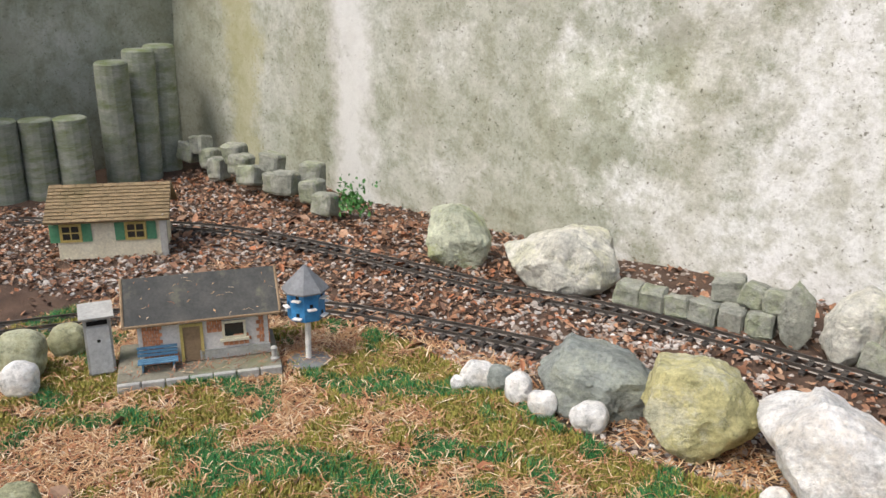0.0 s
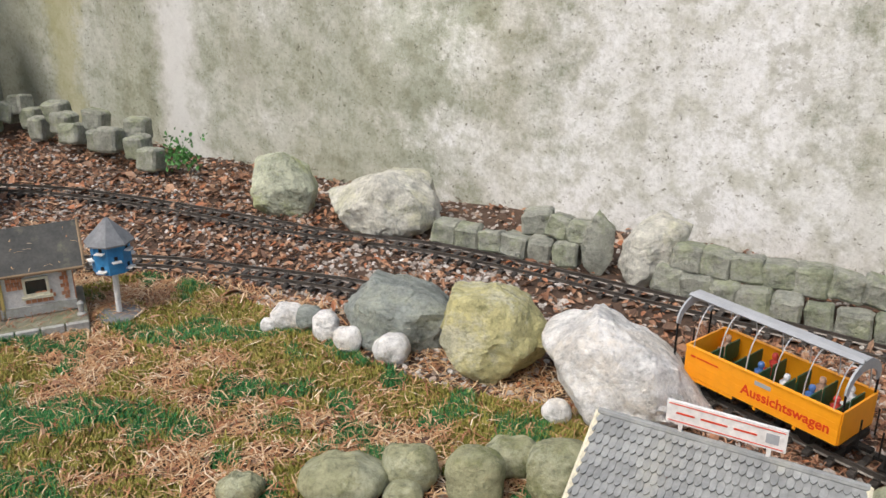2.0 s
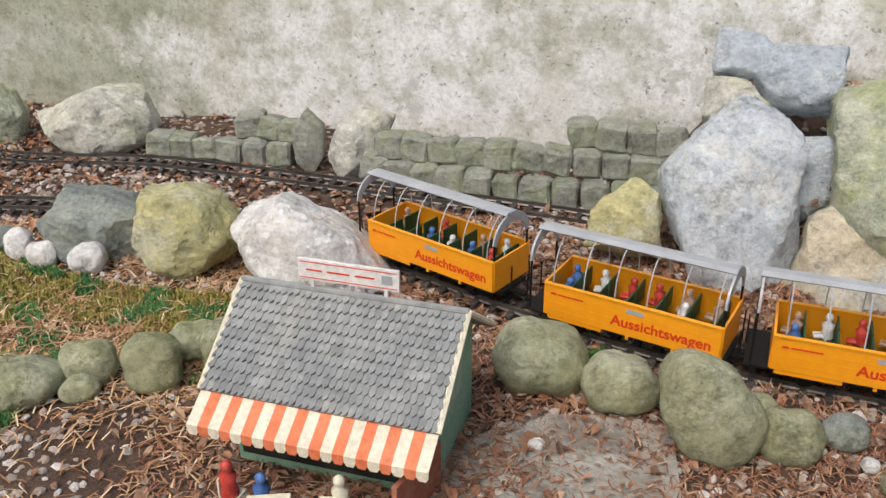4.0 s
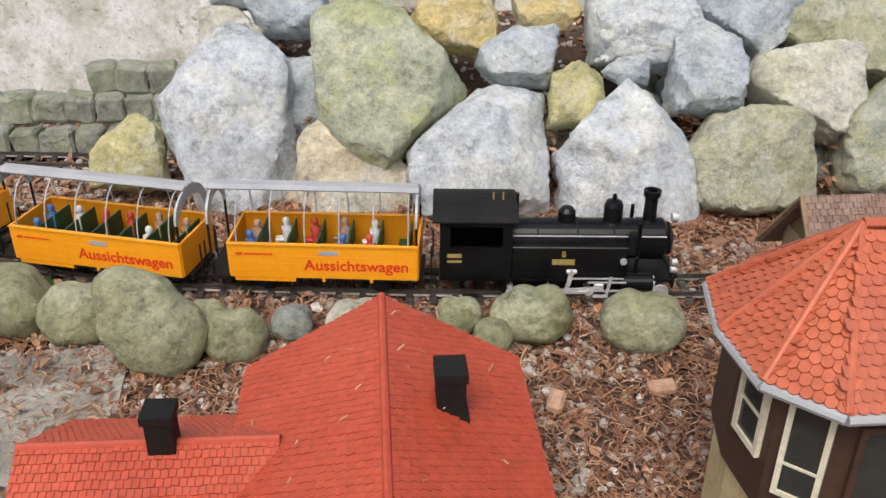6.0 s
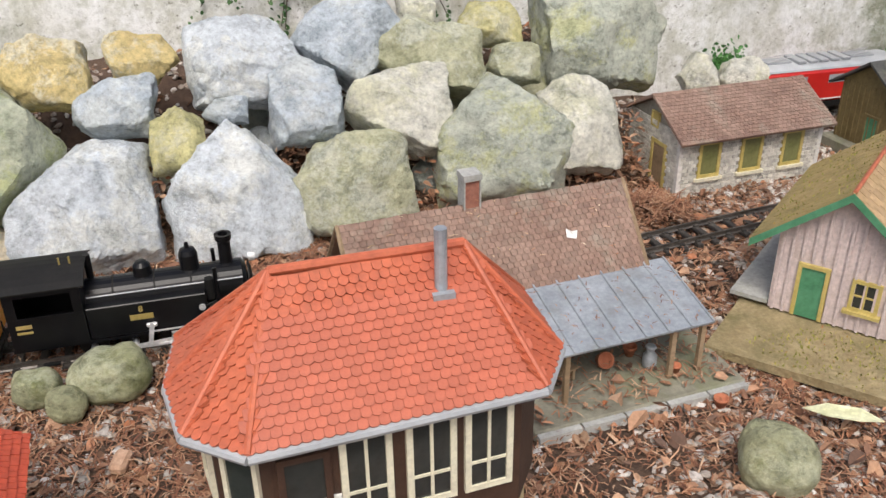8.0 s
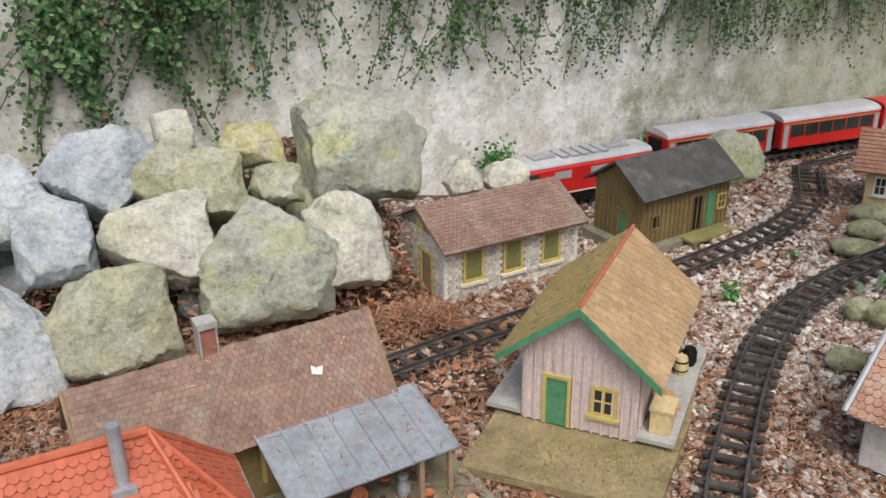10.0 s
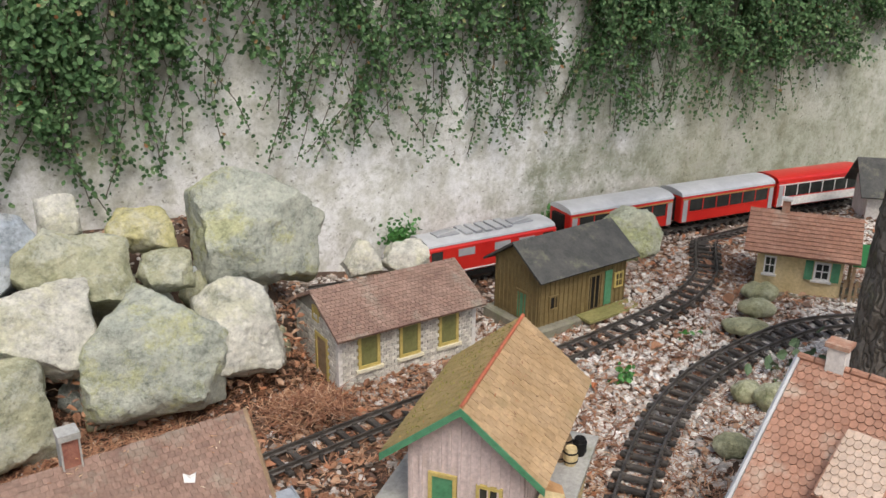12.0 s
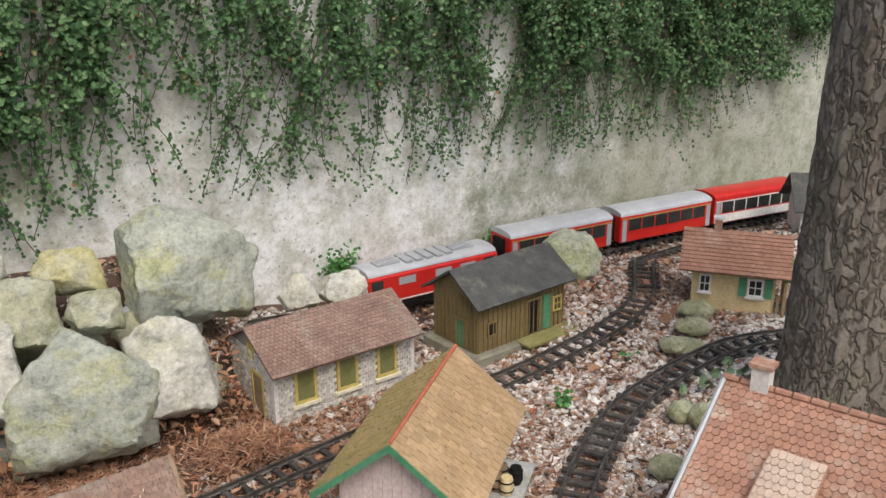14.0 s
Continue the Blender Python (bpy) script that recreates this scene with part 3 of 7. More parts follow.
wall_rock("white", -0.428, 1.339, 0.127, 0.091, 0.113, 0.143, 0.095, 0.108, 0.134, 0.160, 0.139)
wall_rock("green", -0.189, 1.369, 0.170, 0.122, 0.113, 0.135, 0.139, 0.108, 0.113, 0.130, 0.100)
wall_rock("white", -0.031, 1.308, 0.082, 0.116, 0.120, 0.103, 0.082, 0.099, 0.124, 0.099, 0.133)
wall_rock("tan", -0.249, 1.307, 0.053, 0.096, 0.070, 0.087, 0.074, 0.061, 0.104, 0.087, 0.126)
wall_rock("blue", 0.037, 1.421, 0.201, 0.075, 0.071, 0.044, 0.049, 0.075, 0.053, 0.037, 0.049)
wall_rock("yellowish", 0.119, 1.368, 0.154, 0.048, 0.048, 0.052, 0.048, 0.049, 0.056, 0.054, 0.052)
wall_rock("blue", 0.211, 1.401, 0.187, 0.046, 0.028, 0.018, 0.028, 0.048, 0.026, 0.016, 0.024)
wall_rock("blue", 0.327, 1.400, 0.186, 0.066, 0.070, 0.079, 0.070, 0.064, 0.074, 0.079, 0.074)
wall_rock("white", 0.195, 1.309, 0.084, 0.111, 0.086, 0.107, 0.073, 0.094, 0.128, 0.098, 0.133)
wall_rock("olive", 0.399, 1.311, 0.088, 0.094, 0.090, 0.077, 0.081, 0.094, 0.111, 0.098, 0.111)
wall_rock("white", 0.218, 1.462, 0.246, 0.107, 0.080, 0.053, 0.080, 0.102, 0.076, 0.051, 0.076)
wall_rock("yellow", -0.062, 1.465, 0.249, 0.058, 0.063, 0.064, 0.081, 0.076, 0.054, 0.045, 0.067)
wall_rock("yellow", 0.057, 1.483, 0.262, 0.067, 0.054, 0.040, 0.054, 0.058, 0.036, 0.032, 0.045)
wall_rock("pale", 0.497, 1.390, 0.172, 0.086, 0.086, 0.068, 0.086, 0.098, 0.055, 0.077, 0.086)
wall_rock("lichen", 0.638, 1.342, 0.131, 0.104, 0.082, 0.091, 0.077, 0.091, 0.136, 0.104, 0.136)
wall_rock("pale", 0.796, 1.356, 0.122, 0.061, 0.070, 0.081, 0.079, 0.061, 0.093, 0.101, 0.107)
wall_rock("olive", 0.580, 1.469, 0.227, 0.075, 0.075, 0.058, 0.075, 0.071, 0.066, 0.063, 0.087)
wall_rock("olive", 0.706, 1.449, 0.213, 0.047, 0.045, 0.038, 0.047, 0.045, 0.040, 0.035, 0.047)
wall_rock("blue", 0.420, 1.496, 0.266, 0.090, 0.081, 0.070, 0.081, 0.093, 0.067, 0.074, 0.076)
wall_rock("lichen", 0.874, 1.514, 0.249, 0.125, 0.100, 0.108, 0.115, 0.105, 0.115, 0.099, 0.135)
wall_rock("pale", 0.551, 1.579, 0.298, 0.039, 0.037, 0.035, 0.039, 0.039, 0.041, 0.044, 0.044)
wall_rock("yellowish", 0.693, 1.534, 0.263, 0.065, 0.042, 0.038, 0.055, 0.065, 0.042, 0.037, 0.057)
wall_rock("pale", 1.089, 1.495, 0.151, 0.037, 0.033, 0.037, 0.033, 0.035, 0.041, 0.037, 0.041)
wall_rock("pale", 1.196, 1.495, 0.135, 0.053, 0.042, 0.029, 0.042, 0.051, 0.040, 0.033, 0.044)
wall_rock("blue", -0.326, 1.418, 0.155, 0.036, 0.054, 0.059, 0.045, 0.036, 0.054, 0.086, 0.063)
wall_rock("blue", -0.450, 1.548, 0.283, 0.069, 0.046, 0.039, 0.051, 0.061, 0.046, 0.040, 0.046)
wall_rock("blue", -0.343, 1.498, 0.269, 0.075, 0.066, 0.053, 0.062, 0.071, 0.062, 0.057, 0.071)
wall_rock("pale", -0.458, 1.469, 0.227, 0.058, 0.040, 0.031, 0.045, 0.058, 0.040, 0.034, 0.040)
wall_rock("yellowish", -0.574, 1.297, 0.081, 0.050, 0.050, 0.054, 0.045, 0.051, 0.070, 0.074, 0.070)
wall_rock("white", 0.212, 1.477, 0.253, 0.106, 0.084, 0.070, 0.084, 0.088, 0.084, 0.075, 0.097)
wall_rock("olive", 0.524, 1.470, 0.243, 0.080, 0.062, 0.062, 0.062, 0.071, 0.045, 0.036, 0.045)

rng_fill = random.Random(77)
for k in range(26):
    fx, fy = rng_fill.uniform(-0.5, 0.9), rng_fill.uniform(1.40, 1.58)
    fr = rng_fill.uniform(0.026, 0.045)
    o = new("rubble_stone", broken_mesh([fr * rng_fill.uniform(0.85, 1.15) for _ in range(8)], fr * 0.7, 300 + k, ROCKS[rng_fill.choice(("blue", "dark", "pale", "olive"))], 3))
    o.matrix_world = Matrix.Translation((fx, fy, ground_z(fx, fy) + 0.008)) @ TILT @ pose(0, 0, 0, 0, 0, rng_fill.uniform(0, 360))
    tagged(o, "small grey rubble stone wedged between the boulders", "stone", "rubble of the rock bank")

# stones between lawn and track
ground_rock("yellowish", -1.215, 1.03, 0.165, 0.135, 11, outline=(1.05, 1.05, 0.98, 1.12, 1.0, 0.85, 1.0, 0.9), where="beside the lawn and track")
ground_rock("quartz", -1.005, 1.03, 0.25, 0.118, 12, lean=-20, outline=(1.1, 0.85, 0.95, 1.15, 1.0, 1.0, 1.0, 1.0), where="beside the track and shop")
ground_rock("dark", -1.40, 1.04, 0.185, 0.10, 13, lean=-6, outline=(1.12, 0.92, 0.9, 1.08, 0.95, 1.05, 1.0, 1.15), where="beside the lawn and track")
ground_rock("quartz", -1.50, 0.985, 0.044, 0.052, 14, name="pebble", where="at the foot of the grey rock")
ground_rock("quartz", -1.445, 0.975, 0.045, 0.04, 15, name="pebble", where="at the foot of the grey rock")
ground_rock("quartz", -1.366, 0.985, 0.062, 0.042, 16, name="pebble", angular=0.6, where="at the foot of the grey rock")
ground_rock("quartz", -1.585, 0.985, 0.062, 0.042, 17, name="pebble", where="at the foot of the grey rock")
ground_rock("quartz", -1.605, 0.96, 0.03, 0.022, 18, name="pebble", where="at the foot of the grey rock")
ground_rock("dark", -1.55, 1.0, 0.05, 0.04, 19, name="pebble", where="at the foot of the grey rock")
ground_rock("quartz", -1.066, 0.97, 0.04, 0.034, 20, name="pebble", where="on the lawn's edge")
ground_rock("green", -2.05, 1.46, 0.15, 0.145, 21, outline=(1.0, 0.9, 0.95, 1.3, 0.9, 1.0, 1.0, 1.2), where="leaning on the concrete wall")
ground_rock("pale", -1.77, 1.47, 0.235, 0.135, 22, lean=-8, outline=(1.0, 1.4, 0.95, 0.72, 1.1, 0.95, 1.0, 1.2), where="leaning on the concrete wall")
ground_rock("pale", -1.145, 1.50, 0.115, 0.15, 23, lean=-12, outline=(1.0, 1.25, 0.95, 0.75, 0.8, 0.9, 1.1, 0.9), where="leaning on the cobble edging")
ground_rock("cobble", -1.25, 1.51, 0.062, 0.125, 24, angular=0.7, where="standing in the cobble edging")
ground_rock("quartz", -2.17, 0.47, 0.062, 0.06, 25, angular=0.5, where="beside the lawn")
ground_rock("moss", -2.235, 0.50, 0.085, 0.09, 26, angular=0.3, where="beside the lawn")
ground_rock("moss", -1.81, 0.30, 0.07, 0.055, 27, angular=0.3, where="beside the lawn")
ground_rock("moss", -1.75, 0.345, 0.05, 0.035, 28, angular=0.3, where="beside the lawn")
ground_rock("moss", -2.26, 0.60, 0.07, 0.06, 29, angular=0.3, where="behind the outhouse")
for i, (x, y, w, h, lean) in enumerate([(-0.612, 0.915, 0.118, 0.086, -8), (-0.514, 0.905, 0.090, 0.068, -12), (-0.408, 0.85, 0.088, 0.138, 32), (-0.36, 0.90, 0.06, 0.055, 0), (-0.32, 0.88, 0.078, 0.056, 0), (0.03, 0.93, 0.095, 0.06, 0), (0.158, 0.915, 0.10, 0.064, 0)]):
    ground_rock("moss", x, y, w, h, 40 + i, lean=lean, angular=0.38, name="boulder", where="edging the track")
for i, (kind, x, y, w, h) in enumerate([("dark", -0.261, 0.92, 0.05, 0.038), ("pale", -0.18, 0.91, 0.08, 0.05), ("moss", -0.06, 0.94, 0.055, 0.04), ("moss", -0.02, 0.90, 0.045, 0.04), ("quartz", -0.235, 0.885, 0.02, 0.016), ("moss", -0.21, 0.85, 0.035, 0.03), ("quartz", -0.585, 0.80, 0.02, 0.012)]):
    ground_rock(kind, x, y, w, h, 60 + i, angular=0.5, name="pebble", where="edging the track")
for i, (x, y, w, h) in enumerate([(-1.211, 0.665, 0.115, 0.052), (-1.154, 0.735, 0.075, 0.054), (-1.072, 0.755, 0.072, 0.07), (-1.062, 0.83, 0.074, 0.044), (-0.985, 0.81, 0.078, 0.085), (-1.138, 0.70, 0.05, 0.03), (-1.31, 0.60, 0.06, 0.03)]):
    ground_rock("moss", x, y, w, h, 80 + i, angular=0.25, where="edging the lawn by the shop")
ground_rock("green", 1.80, 1.50, 0.135, 0.135, 95, lean=-35, where="beside the brown shed")
for i, (x, y, w, h) in enumerate([(1.70, 1.05, 0.085, 0.04), (1.78, 1.09, 0.075, 0.045), (1.84, 1.14, 0.07, 0.05), (1.53, 0.885, 0.05, 0.035), (1.545, 0.84, 0.066, 0.045), (1.40, 0.79, 0.058, 0.033), (0.712, 0.59, 0.08, 0.07)]):
    ground_rock("moss", x, y, w, h * (0.7 if i < 3 else 1.0), 110 + i, angular=0.25, where="lying in the gravel")


def cobbles():
    me = []
    for k in range(7):
        bm = bmesh.new()
        box(bm, -0.024, 0.024, -0.022, 0.022, -0.024, 0.024, bevel=0.005)
        bmesh.ops.subdivide_edges(bm, edges=bm.edges, cuts=2, use_grid_fill=True)
        for v in bm.verts:
            n = noise.noise_vector(v.co * 40 + Vector((k * 9.0, 0, 0)))
            v.co += n * 0.0035 + noise.noise_vector(v.co * 110 + Vector((0, k * 7.0, 0))) * 0.0016
        me.append(finish("cobble", bm, ROCKS["cobble"]))
    edging = thing("cobble_edging", Matrix(), "low edging of grey granite cobbles along the concrete wall", "stone edging", kind="structure")
    rng = random.Random(5)
    def put(x, y, z, s=1.0):
        ob = new("cobble", rng.choice(me))
        ob.parent = edging
        ob.matrix_local = pose(x, y, z, 84 + rng.uniform(-8, 8), rng.uniform(-9, 9), rng.uniform(-9, 9) + 8) @ Matrix.Diagonal((s * rng.uniform(0.98, 1.2), s * rng.uniform(0.98, 1.2), 1.1, 1))
    x = -1.58
    while x < -0.50:
        if not -1.30 < x < -1.10:
            s = rng.uniform(0.95, 1.10)
            put(x, 1.50 + 0.015 * math.sin(x * 9), 0.018, s)
            if x > -1.47:
                put(x + 0.026, 1.532 + 0.015 * math.sin(x * 7), 0.064, s)
            if x > -0.76:
                put(x + 0.01, 1.575, 0.110, s)
        x += 0.054
    for i in range(9):
        t = i / 8
        put(-2.55 - 0.75 * t, 1.50 + 0.06 * t + 0.03 * (i % 2), 0.02 + 0.012 * (i % 3), 1.35)
        if i % 2:
            put(-2.6 - 0.75 * t, 1.58, 0.07, 1.3)


cobbles()
# ---- building materials ----
DARK_SHINGLE = surface("dark_felt_roof", (0.052, 0.054, 0.052), (0.09, 0.09, 0.082), 30, 200, 0.85, 0.5, dirt=(0.16, 0.16, 0.11), dirt_amount=0.25)
BROWN_SHINGLE = surface("brown_shingle", (0.215, 0.132, 0.10), (0.295, 0.20, 0.155), 22, 160, 0.85, 0.5, dirt=(0.27, 0.24, 0.19), dirt_amount=0.3, vary=0.16, island=True)
TAN_SHINGLE = surface("tan_plank_roof", (0.36, 0.24, 0.12), (0.46, 0.32, 0.18), 16, 140, 0.8, 0.4, dirt=(0.28, 0.21, 0.10), dirt_amount=0.4, vary=0.12, island=True)
TAN_MOSS = surface("mossy_plank_roof", (0.32, 0.24, 0.09), (0.40, 0.29, 0.13), 16, 140, 0.85, 0.5, dirt=(0.20, 0.17, 0.06), dirt_amount=0.5, vary=0.10, island=True)
SHED_ROOF = surface("brown_plank_roof", (0.20, 0.145, 0.075), (0.27, 0.20, 0.11), 16, 140, 0.85, 0.5, dirt=(0.14, 0.11, 0.05), dirt_amount=0.5, vary=0.10, island=True)
TERRACOTTA = surface("orange_tile", (0.43, 0.105, 0.055), (0.50, 0.14, 0.075), 14, 130, 0.55, 0.2, vary=0.10)
TERRACOTTA_JOINED = surface("orange_tile_joined", (0.43, 0.10, 0.048), (0.50, 0.13, 0.06), 14, 130, 0.55, 0.2, vary=0.07, island=True)
RED_TILE = surface("red_tile", (0.43, 0.062, 0.028), (0.50, 0.085, 0.04), 9, 130, 0.5, 0.25, dirt=(0.40, 0.07, 0.03), dirt_amount=0.35, vary=0.05, island=True)
PALE_TILE = surface("pale_clay_tile", (0.31, 0.155, 0.10), (0.40, 0.22, 0.15), 22, 150, 0.75, 0.4, dirt=(0.46, 0.37, 0.29), dirt_amount=0.35, vary=0.12, island=True)
GREY_TILE = surface("grey_slate_tile", (0.20, 0.21, 0.21), (0.29, 0.30, 0.29), 20, 150, 0.7, 0.3, dirt=(0.33, 0.33, 0.29), dirt_amount=0.3, vary=0.14, island=True)
BROWN_WALL = surface("dark_brown_board", (0.045, 0.022, 0.014), (0.07, 0.036, 0.022), 20, 140, 0.6, 0.3)
CREAM_WALL = surface("cream_plaster", (0.58, 0.46, 0.24), (0.66, 0.54, 0.31), 18, 160, 0.85, 0.3, dirt=(0.48, 0.38, 0.20), dirt_amount=0.3)
PINK_WALL = surface("pale_pink_board", (0.57, 0.475, 0.455), (0.66, 0.56, 0.54), 25, 150, 0.75, 0.3, dirt=(0.42, 0.34, 0.30), dirt_amount=0.3)
GREEN_PAINT = surface("green_paint", (0.06, 0.22, 0.11), (0.10, 0.29, 0.16), 30, 150, 0.6, 0.2)
GREEN_WALL = surface("sea_green_board", (0.20, 0.36, 0.24), (0.28, 0.45, 0.32), 25, 150, 0.7, 0.3)
OCHRE = surface("ochre_frame", (0.46, 0.36, 0.10), (0.55, 0.44, 0.16), 30, 150, 0.65, 0.2)
OLIVE_WALL = surface("olive_brown_board", (0.17, 0.12, 0.045), (0.24, 0.18, 0.075), 24, 150, 0.8, 0.4)
STONE_WALL = surface("grey_rubble", (0.48, 0.46, 0.40), (0.64, 0.62, 0.56), 60, 180, 0.85, 0.5, vary=0.25, island=True)
MORTAR = surface("mortar", (0.26, 0.24, 0.20), (0.33, 0.31, 0.26), 40, 180, 0.9, 0.4)
WOOD = surface("weathered_wood", (0.22, 0.15, 0.085), (0.32, 0.23, 0.14), 30, 160, 0.8, 0.4, stretch=(0.2, 1, 1))
GREY_WOOD = surface("grey_wood", (0.33, 0.33, 0.31), (0.45, 0.45, 0.42), 30, 160, 0.8, 0.4, dirt=(0.27, 0.28, 0.22), dirt_amount=0.3)
BRICK = surface("orange_brick", (0.48, 0.20, 0.10), (0.60, 0.30, 0.17), 40, 160, 0.85, 0.4, vary=0.2, island=True)
PLASTER = surface("white_plaster", (0.60, 0.58, 0.54), (0.70, 0.68, 0.65), 25, 160, 0.85, 0.3)
BLUE_PAINT = surface("blue_paint", (0.02, 0.17, 0.40), (0.04, 0.23, 0.48), 30, 150, 0.5, 0.2)
BENCH_BLUE = surface("faded_blue", (0.08, 0.19, 0.30), (0.12, 0.25, 0.37), 30, 150, 0.6, 0.2)
ZINC = surface("zinc_sheet", (0.30, 0.33, 0.36), (0.40, 0.43, 0.46), 18, 120, 0.5, 0.15, metal=0.3, dirt=(0.24, 0.25, 0.24), dirt_amount=0.35)
PAVING = surface("mossy_paving", (0.17, 0.16, 0.12), (0.27, 0.26, 0.20), 22, 130, 0.9, 0.5, dirt=(0.18, 0.19, 0.11), dirt_amount=0.45)
PAD = surface("sandy_concrete", (0.24, 0.22, 0.18), (0.42, 0.40, 0.35), 18, 110, 0.9, 0.8, dirt=(0.14, 0.12, 0.10), dirt_amount=0.55, depth=0.005)
MOSS_BOARD = surface("mossy_board", (0.26, 0.20, 0.10), (0.40, 0.32, 0.18), 45, 110, 0.9, 0.9, dirt=(0.17, 0.14, 0.06), dirt_amount=0.65, depth=0.005)
ORANGE_CLOTH = surface("orange_stripe", (0.66, 0.16, 0.06), (0.72, 0.22, 0.10), 30, 150, 0.7, 0.1)
CREAM_CLOTH = surface("cream_stripe", (0.66, 0.60, 0.46), (0.74, 0.68, 0.54), 30, 150, 0.7, 0.1)
POT = surface("flower_pot_clay", (0.42, 0.14, 0.07), (0.50, 0.19, 0.10), 30, 150, 0.8, 0.3)

# ---- buildings ----
def shingle_stuff(name, p, du, dv, nu, nv, material, parent, thick=0.0022, rounded=False, jitter=0.0006, keep=None, label=""):
    """Overlapping courses on one slope: p at the eave's left end, du along it, dv up the slope; joined into one part."""
    p, du, dv = Vector(p), Vector(du), Vector(dv)
    n = du.cross(dv).normalized()
    u, v = du / nu, dv / nv
    rng = random.Random(nu * 31 + nv)
    verts, faces = [], []
    for j in range(nv):
        for i in range(-1 if j % 2 else 0, nu):
            a0, a1 = i + (0.5 if j % 2 else 0.0), i + 1 + (0.5 if j % 2 else 0.0)
            a0, a1 = max(0.0, a0), min(float(nu), a1)
            if a1 - a0 < 0.1 or (keep and not keep((a0 + a1) / 2 / nu, (j + 0.5) / nv)):
                continue
            g = 0.02 if rounded else 0.04
            lift = thick * (1.0 + rng.uniform(-0.2, 0.3))
            drop = rng.uniform(-jitter, jitter)
            if rounded:
                outline = [(a0 + g, 1.25), (a0 + g, 0.3), (a0 + (a1 - a0) * 0.25, 0.05), (a0 + (a1 - a0) * 0.5, -0.03), (a0 + (a1 - a0) * 0.75, 0.05), (a1 - g, 0.3), (a1 - g, 1.25)]
            else:
                outline = [(a0 + g, 1.2), (a0 + g, 0.0), (a1 - g, 0.0), (a1 - g, 1.2)]
            k = len(verts)
            for (s, t) in outline:
                q = p + u * s + v * (j + t) + v.normalized() * drop
                h = lift * (1.25 - t) / 1.25
                verts.append(q + n * (h + 0.0006))
            for (s, t) in outline:
                verts.append(p + u * s + v * (j + t) + v.normalized() * drop - n * 0.0004)
            m = len(outline)
            faces.append(tuple(range(k, k + m)))
            for e in range(m):
                f = (e + 1) % m
                faces.append((k + e, k + m + e, k + m + f, k + f))
    me = bpy.data.meshes.new(name)
    me.from_pydata(verts, [], faces)
    me.materials.append(material)
    ob = new(name, me)
    ob.parent = parent
    tagged(ob, label, kind="stuff")
    return ob


def opening(parent, m, w, h, kind, frame, pane, bars=(2, 3), deep=0.003, sill=None):
    """A window or door of its own parts; m: its foot's middle, x along the wall, -y outwards."""
    bm = bmesh.new()
    f = min(w, h) * 0.13
    box(bm, -w / 2, -w / 2 + f, -deep, deep, 0, h)
    box(bm, w / 2 - f, w / 2, -deep, deep, 0, h)
    box(bm, -w / 2 + f, w / 2 - f, -deep, deep, h - f, h)
    if kind == "window":
        box(bm, -w / 2 + f, w / 2 - f, -deep, deep, 0, f)
        for i in range(1, bars[0]):
            x = -w / 2 + w * i / bars[0]
            box(bm, x - f * 0.25, x + f * 0.25, -deep * 0.8, deep, f, h - f)
        for i in range(1, int(bars[1])):
            z = h * i / int(bars[1]) if bars[1] != 2.5 else h * 0.34
            box(bm, -w / 2 + f, w / 2 - f, -deep * 0.7, deep, z - f * 0.25, z + f * 0.25)
    ob = part(kind, bm, frame, parent)
    ob.matrix_local = m
    part("pane" if kind == "window" else "door_leaf", boxed(-w / 2 + f, w / 2 - f, -deep * 0.3, deep, f if kind == "window" else 0, h - f), pane, ob)
    if sill:
        part("sill", boxed(-w / 2 - f, w / 2 + f, -deep * 2.2, deep, -f, 0), sill, ob)
    return ob


def face(side, L, W, u, z):
    """The frame of a point on one side of a house L long (x) and W deep (y)."""
    if side == "f":
        return pose(u, -W / 2 - 0.001, z)
    if side == "b":
        return pose(-u, W / 2 + 0.001, z, 0, 0, 180)
    if side == "l":
        return pose(-L / 2 - 0.001, -u, z, 0, 0, -90)
    return pose(L / 2 + 0.001, u, z, 0, 0, 90)


def gabled(name, m, L, W, H, R, ox, oy, wall_mat, label, category="model building", group="model buildings", t=0.004, front_drop=0.0):
    """Walls with gables and two roof slabs; the ridge runs along x."""
    ob = thing(name, m, label, category, group)
    for s in (-1, 1):
        part("wall", boxed(-L / 2, L / 2, s * W / 2 - (t if s > 0 else 0), s * W / 2 + (t if s < 0 else 0), 0, H), wall_mat, ob)
        pts = [(s * L / 2, -W / 2 + t, 0), (s * L / 2, W / 2 - t, 0), (s * L / 2, W / 2 - t, H), (s * L / 2, 0, R - 0.004), (s * L / 2, -W / 2 + t, H)]
        part("gable_wall", slabbed(pts if s > 0 else pts[::-1], t), wall_mat, ob)
    k = (R - H) / (W / 2)
    return ob, k


def roof_slopes(ob, L, W, H, R, ox, oy, base_mat, thick=0.004):
    """Two roof slabs; returns the corner, along and up vectors of the front and the back slope."""
    k = (R - H) / (W / 2)
    out = []
    for s in (-1, 1):
        ye, ze = s * (W / 2 + oy), H - k * oy + 0.003
        a = Vector((-s * -1 * (L / 2 + ox) * 1, ye, ze))
        x0, x1 = (-(L / 2 + ox), L / 2 + ox) if s < 0 else (L / 2 + ox, -(L / 2 + ox))
        pts = [(x0, ye, ze), (x1, ye, ze), (x1, 0, R + 0.003), (x0, 0, R + 0.003)]
        roof = part("roof", slabbed(pts, thick), base_mat, ob)
        out.append((roof, Vector(pts[0]), Vector(pts[1]) - Vector(pts[0]), Vector(pts[3]) - Vector(pts[0])))
    return out


